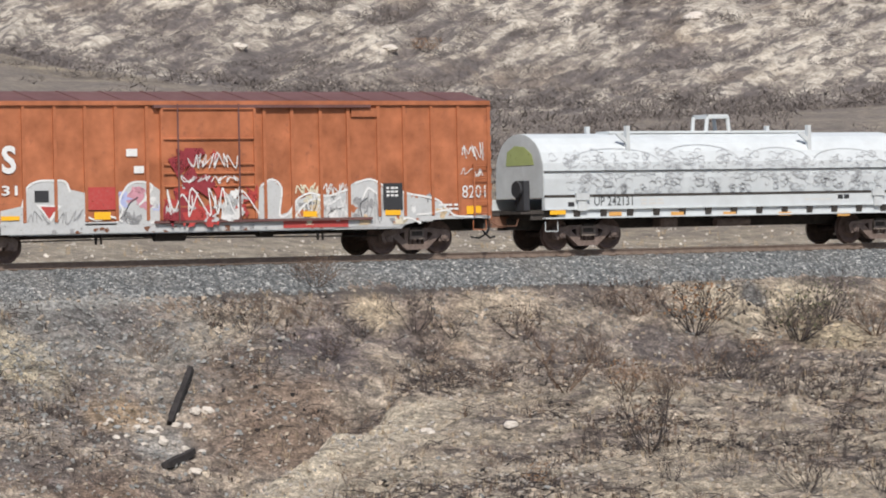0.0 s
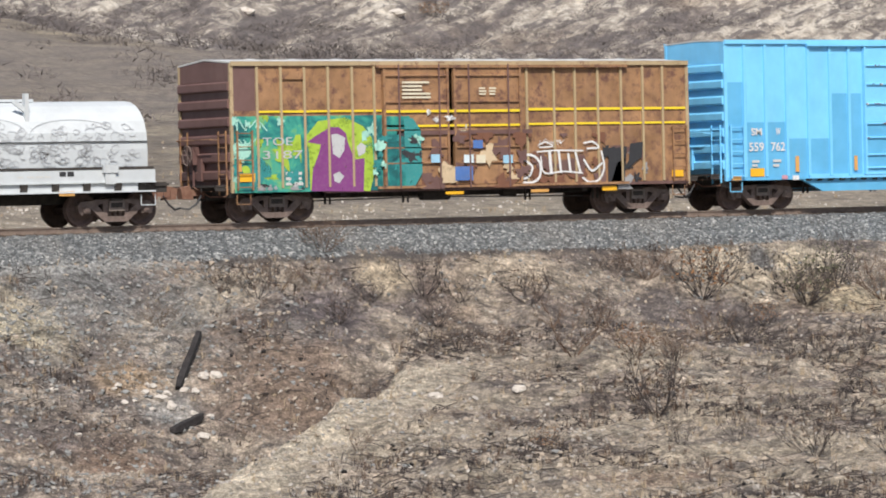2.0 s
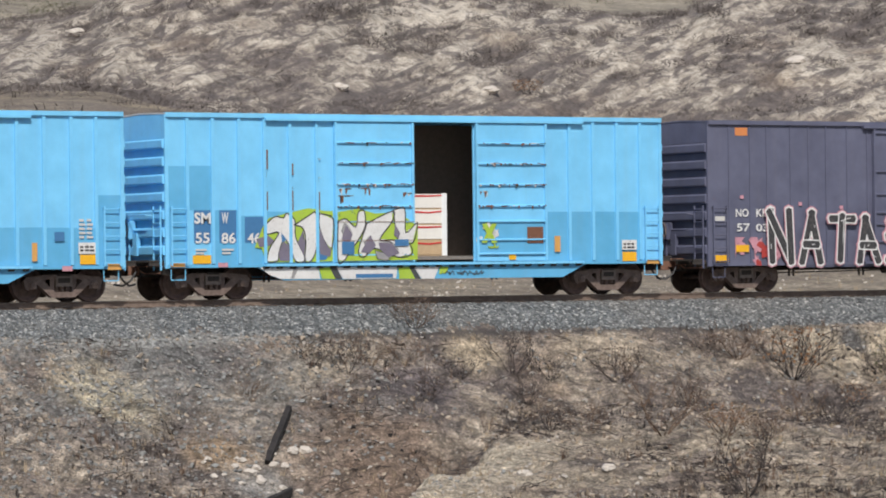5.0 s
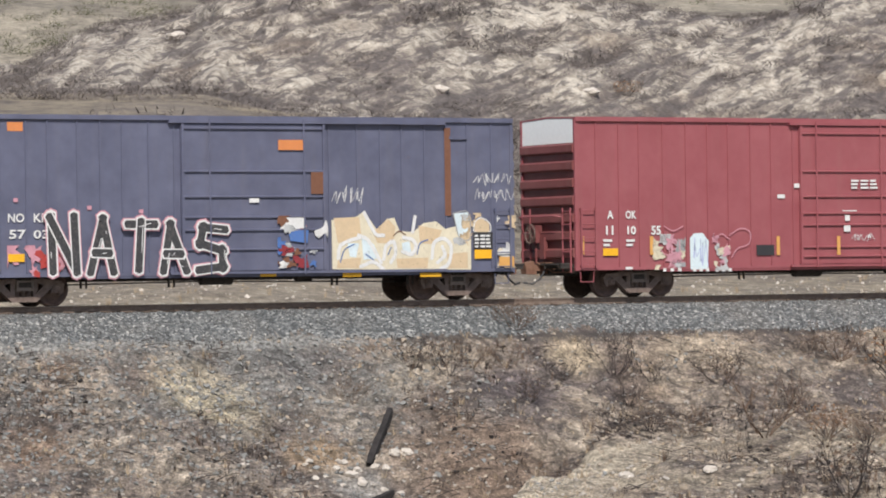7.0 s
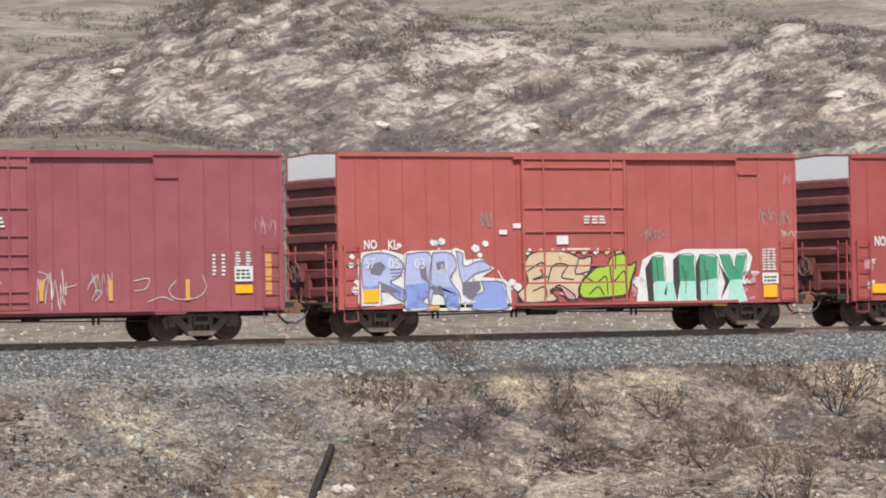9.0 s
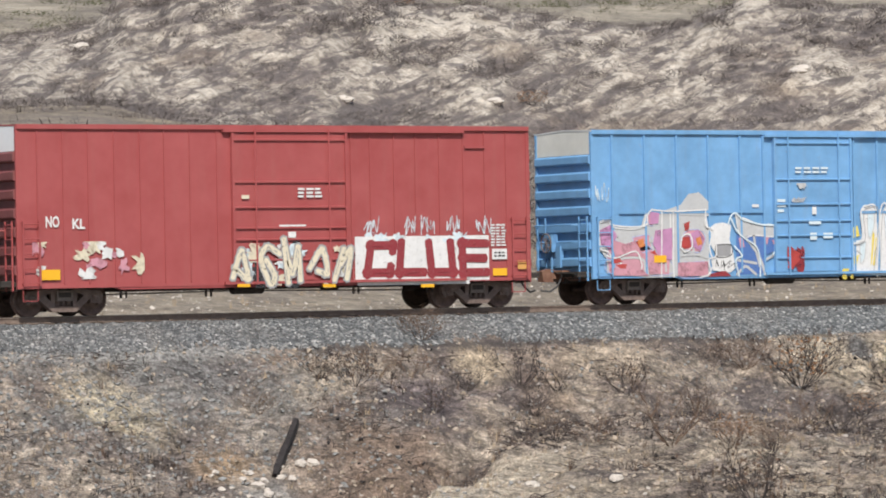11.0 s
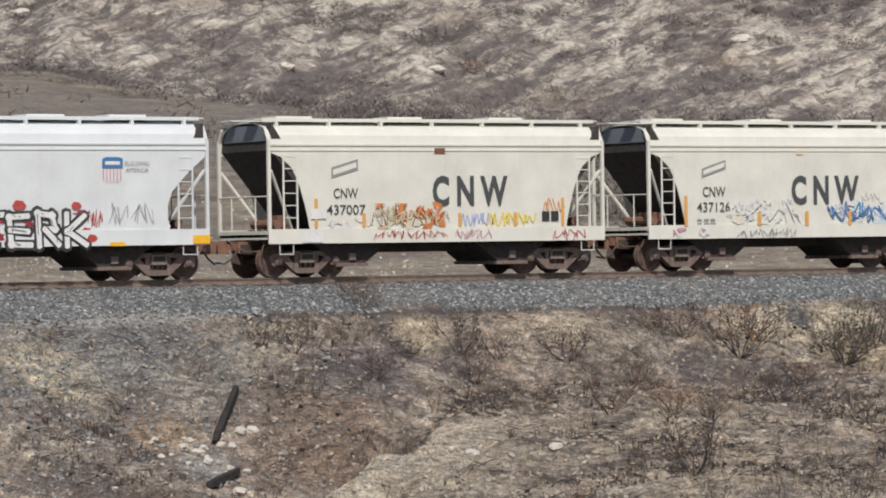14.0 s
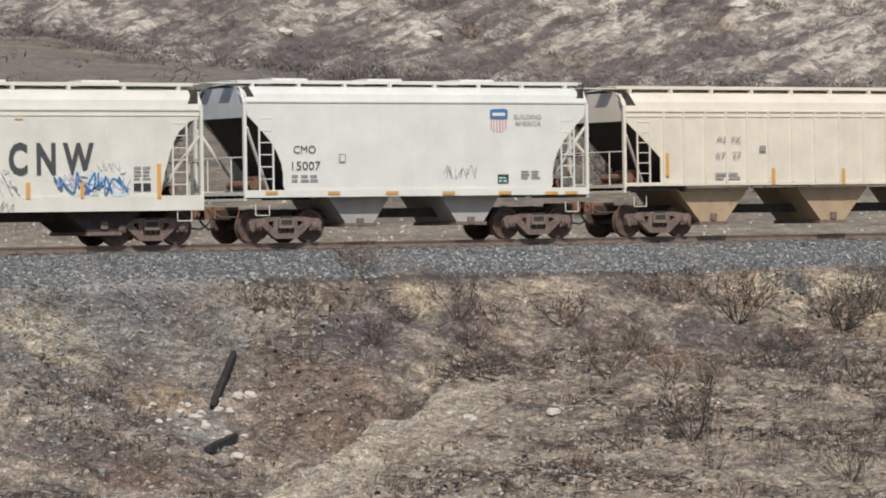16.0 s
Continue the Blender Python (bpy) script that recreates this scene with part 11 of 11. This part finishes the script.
def upper_spot(rnd):
    x, y = polar(rnd, 24.3, 38, 268, 318)
    return (x, y) if fbm(x, y, 0.05, 3) > rnd.uniform(-0.6, 0.3) else None


def brush_wide(m, p, rnd):
    brush_shape(m, p, rnd, 0.5, 1.25)


def brush_clump(m, p, rnd):
    """A dense low shrub: three fans of sticks together."""
    h = rnd.uniform(0.6, 1.15)
    for _ in range(3):
        brush_shape(m, p + Vector((rnd.uniform(-0.4, 0.4) * h, rnd.uniform(-0.4, 0.4) * h, 0)), rnd, h * 0.8, h)


def stone_shape(m, p, rnd, size=None):
    s = size or 0.02 + 0.085 * rnd.random() ** 3
    ax = [Vector((rnd.uniform(0.6, 1.3) * s, 0, 0)), Vector((0, rnd.uniform(0.6, 1.2) * s, 0)), Vector((0, 0, rnd.uniform(0.5, 0.9) * s))]
    q = Euler((rnd.uniform(0, 0.6), rnd.uniform(0, 0.6), rnd.uniform(0, 6))).to_matrix()
    c = p + Vector((0, 0, s * 0.25))
    v = [c + q @ (sum((ax[k] * sg[k] * rnd.uniform(0.35, 1.15) for k in range(3)), Vector()) * 0.62) for sg in ((-1, -1, -1), (1, -1, -1), (1, 1, -1), (-1, 1, -1), (-1, -1, 1), (1, -1, 1), (1, 1, 1), (-1, 1, 1))]
    m.add(v, [(3, 2, 1, 0), (4, 5, 6, 7), (0, 1, 5, 4), (1, 2, 6, 5), (2, 3, 7, 6), (3, 0, 4, 7)])


def tuft_shape(m, p, rnd):
    h = 0.07 + 0.26 * rnd.random() ** 2
    for _ in range(rnd.randint(4, 9)):
        t, o = rnd.uniform(0, 6.3), rnd.uniform(0.05, 0.6)
        d = Vector((o * math.cos(t), o * math.sin(t), 1)).normalized() * h * rnd.uniform(0.6, 1.2)
        s = Vector((-math.sin(t), math.cos(t), 0)) * rnd.uniform(0.006, 0.012)
        bend = Vector((rnd.uniform(-0.1, 0.1), rnd.uniform(-0.1, 0.1), 0)) * h * 2
        a = p + Vector((rnd.uniform(-0.06, 0.06), rnd.uniform(-0.06, 0.06), -0.02))
        m.add([a - s, a + s, a + d * 0.55 + s * 0.8 + bend * 0.3, a + d * 0.55 - s * 0.8 + bend * 0.3, a + d + bend], [(0, 1, 2, 3), (3, 2, 4)])


def litter_shape(m, p, rnd):
    """A fallen twig."""
    t, n = rnd.uniform(0, 6.3), rnd.uniform(0.15, 0.7)
    d = Vector((math.cos(t), math.sin(t), rnd.uniform(-0.05, 0.35))) * n
    r = rnd.uniform(0.006, 0.016)
    a = p + Vector((0, 0, 0.01))
    b = a + d * 0.5 + Vector((rnd.uniform(-0.08, 0.08), rnd.uniform(-0.08, 0.08), 0.03))
    m.tube(a, b, r, 3)
    m.tube(b, a + d, r * 0.8, 3)


def brush_shape(m, p, rnd, lo=0.35, hi=1.1):
    """A leafless bush seen from far: a fan of short sticks and flecks."""
    h = rnd.uniform(lo, hi)
    for _ in range(34):
        t, o = rnd.uniform(0, 6.3), rnd.random() ** 0.6
        b = p + Vector((o * h * 1.1 * math.cos(t), o * h * 1.1 * math.sin(t), h * rnd.uniform(0.0, 0.65) * (1.1 - 0.7 * o)))
        d = Vector((rnd.uniform(-1, 1), rnd.uniform(-1, 1), rnd.uniform(-0.1, 1.0))).normalized() * h * 0.45
        s = Vector((rnd.uniform(-1, 1), rnd.uniform(-1, 1), rnd.uniform(-0.5, 0.5))).normalized() * h * rnd.uniform(0.02, 0.055)
        m.add([b - s, b + s, b + d], [(0, 1, 2)])


def brush_big(m, p, rnd):
    brush_shape(m, p, rnd, 0.5, 1.35)


def brush_small(m, p, rnd):
    brush_shape(m, p, rnd, 0.25, 0.75)


def build_vegetation():
    build_shrubs()
    scatter("burnt_tufts", "burnt black grass tufts and stubble", "grass", MAT_TWIG, 2600, bushy_slope, tuft_shape, 11)
    scatter("scorched_tufts", "scorched brown stubble on the slope", "grass", MAT_TWIG_BROWN, 1500, bushy_slope, tuft_shape, 12)
    scatter("dry_tufts", "dry straw-coloured grass tufts", "grass", MAT_STRAW, 1300, near_slope, tuft_shape, 13)
    scatter("twig_litter", "charred fallen twigs on the ground", "twigs", MAT_TWIG, 3400, bushy_slope, litter_shape, 14)
    scatter("loose_stones", "pale loose stones on the burnt slope", "stones", MAT_STONE, 5200, stony_slope, stone_shape, 15)
    scatter("spilled_ballast", "grey ballast stones spilled down the bank", "stones", MAT_SPILL, 6500, spill_spot, clod_shape, 31)
    scatter("soil_clods", "brown clods and flakes of dry soil", "soil", MAT_CLOD, 6500, near_slope, clod_shape, 32)
    scatter("char_flakes", "black charred flakes on the slope", "char", MAT_CHAR, 1200, bushy_slope, clod_shape, 33)
    scatter("track_side_stones", "pale stones beside the track", "stones", MAT_BOULDER, 2600, beside_track, clod_shape, 16)
    scatter("track_side_tufts", "dry tufts beside the track", "grass", MAT_STRAW, 900, behind_track, tuft_shape, 17)
    scatter("field_brush", "grey leafless brush on the field", "brush", MAT_BRUSH, 800, field_spot, brush_big, 18)
    scatter("foot_brush", "dark brush along the foot of the hill", "brush", MAT_BRUSH, 420, foot_spot, brush_big, 19)
    scatter("hill_brush", "dark burnt brush on the eroded hillside", "brush", MAT_BRUSH, 4600, hill_spot, brush_small, 20)
    scatter("slope_brush", "round dark shrubs on the upper slope", "brush", MAT_BRUSH, 430, upper_spot, brush_clump, 22)
    scatter("ridge_brush", "olive brush on the far slope", "brush", MAT_OLIVE, 900, ridge_spot, brush_wide, 21)


def old_tie(a, b, w, label):
    """A charred railway tie lying from a to b, with split and rounded ends."""
    a, b = Vector(a), Vector(b)
    n = (b - a).length
    rnd = random.Random(int(n * 100))
    m = Mesh()
    prof = [(-w, -w * 0.8), (-w * 0.8, w * 0.7), (-w * 0.2, w * 0.85), (w * 0.9, w * 0.75), (w, -w * 0.7), (0, -w * 0.9)]
    steps = 7
    for i in range(steps + 1):
        k = 0.8 if i in (0, steps) else 1.0
        m.v += [(n * i / steps + rnd.uniform(-0.03, 0.03), k * y + rnd.uniform(-0.012, 0.012), k * z + rnd.uniform(-0.012, 0.012)) for y, z in prof]
    for i in range(steps):
        m.f += [(i * 6 + j, i * 6 + (j + 1) % 6, (i + 1) * 6 + (j + 1) % 6, (i + 1) * 6 + j) for j in range(6)]
    m.f += [tuple(range(5, -1, -1)), tuple(steps * 6 + j for j in range(6))]
    ob = new("charred_tie", m.data("charred_tie", MAT_CHAR))
    ob.matrix_world = Matrix.Translation(a) @ (b - a).to_track_quat("X", "Z").to_matrix().to_4x4()
    return tagged(ob, label, "railway tie", "charred ties on the bank")


def rock(x, y, size, mat, label, name="rock", sink=0.25, seed=1, flat=0.7):
    rnd = random.Random(seed)
    bm = bmesh.new()
    bmesh.ops.create_icosphere(bm, subdivisions=3, radius=size)
    off = Vector((rnd.uniform(0, 50), rnd.uniform(0, 50), 0))
    for v in bm.verts:
        k = 1 + 0.45 * noise.noise(v.co / size * 1.1 + off) + 0.2 * noise.noise(v.co / size * 3.2 + off)
        v.co = Vector((v.co.x * k * 1.2, v.co.y * k, v.co.z * k * flat))
    me = bpy.data.meshes.new(name)
    bm.to_mesh(me)
    bm.free()
    me.materials.append(mat)
    ob = new(name, me)
    ob.location = (x, y, ground_height(x, y) + size * flat * (0.5 - sink))
    ob.rotation_euler = (0, 0, rnd.uniform(0, 6))
    return tagged(ob, label, "rock")


def build_rocks():
    def on(x, y, up):
        return (x, y, ground_height(x, y) + up)
    old_tie(on(45.52, -6.3, 0.12), on(43.95, -8.1, 0.10), 0.095, "charred black railway tie lying down the bank")
    old_tie(on(44.13, -9.03, 0.10), on(42.95, -9.75, 0.07), 0.11, "short charred black tie stub in the gully")
    rock(43.74, -9.83, 0.14, MAT_BOULDER, "pale angular stone lying on the burnt slope", seed=3)
    rock(43.41, -8.23, 0.15, MAT_BOULDER, "pale angular stone lying on the burnt slope", seed=4)
    rock(40.56, -8.09, 0.11, MAT_BOULDER, "pale angular stone lying on the burnt slope", seed=5)
    rock(40.35, -9.9, 0.07, MAT_BOULDER, "pale angular stone lying on the burnt slope", seed=6)
    rock(44.82, -7.83, 0.14, MAT_BOULDER, "pale angular stone lying on the burnt slope", seed=7)
    rock(45.15, -7.8, 0.15, MAT_BOULDER, "pale angular stone lying on the burnt slope", seed=8)
    rock(46.44, -16.38, 0.18, MAT_BOULDER, "pale angular stone lying on the burnt slope", seed=9)
    rock(48.58, -16.69, 0.15, MAT_BOULDER, "pale angular stone lying on the burnt slope", seed=10)
    rock(43.64, -8.1, 0.11, MAT_BOULDER, "pale angular stone lying on the burnt slope", seed=11)
    rock(43.57, -8.53, 0.12, MAT_BOULDER, "pale angular stone lying on the burnt slope", seed=12)
    for i in range(16):
        k = 7.3 * i
        rock(43.3 + 1.1 * math.sin(k), -8.5 + 0.8 * math.cos(1.7 * k), 0.06 + 0.05 * abs(math.sin(3.1 * k)), MAT_BOULDER, "small pale broken stone on the burnt slope", seed=40 + i)
    rock(121.67, 132.2, 0.55, MAT_BOULDER, "pale weathered boulder standing on the hillside", "boulder", 0.35, 20, 0.55)
    rock(132.32, 130.7, 0.5, MAT_BOULDER, "pale weathered boulder standing on the hillside", "boulder", 0.35, 23, 0.55)
    rock(112.88, 155.38, 0.7, MAT_BOULDER, "pale weathered boulder standing on the hillside", "boulder", 0.35, 26, 0.55)
    rock(154.07, 126.09, 0.8, MAT_BOULDER, "pale weathered boulder standing on the hillside", "boulder", 0.35, 28, 0.55)
    bush = thing("russet_shrub", "russet-brown scorched shrub on the hillside", "shrub", "", (135.04, 130.41, ground_height(135.04, 130.41)))
    bush.scale = (1.5, 1.5, 1.1)
    part("branchwork", SHRUBS[4], None, bush)
    part("foliage", LEAF_BALL, None, bush)
    bush = thing("russet_shrub", "russet-brown scorched shrub on the hillside", "shrub", "", (139.51, 156.39, ground_height(139.51, 156.39)))
    bush.scale = (1.5, 1.5, 1.1)
    part("branchwork", SHRUBS[4], None, bush)
    part("foliage", LEAF_BALL, None, bush)


LEAF_BALL = leaf_mesh(310, 420, MAT_RUSSET, 0.7)
build_vegetation()
build_rocks()


# ---- what moves ----
def motions():
    for car in CARS:
        x = car.location.x
        walk(car, [(t, pose(x + s, 0, 0)) for t, s in TRAIN])
    # wheels roll without slip
    rows, t = [], 0.0
    while t < 16.0001:
        for (a, p), (b, q) in zip(TRAIN, TRAIN[1:]):
            if a <= t <= b + 1e-6:
                rows.append((t, math.degrees((p + (q - p) * (t - a) / (b - a)) / WHEEL_R)))
                break
        t += 1 / 30
    for w in WHEELS:
        x, y, z = w.location
        walk(w, [(t, pose(x, y, z, 0, turn, 0)) for t, turn in rows])


motions()
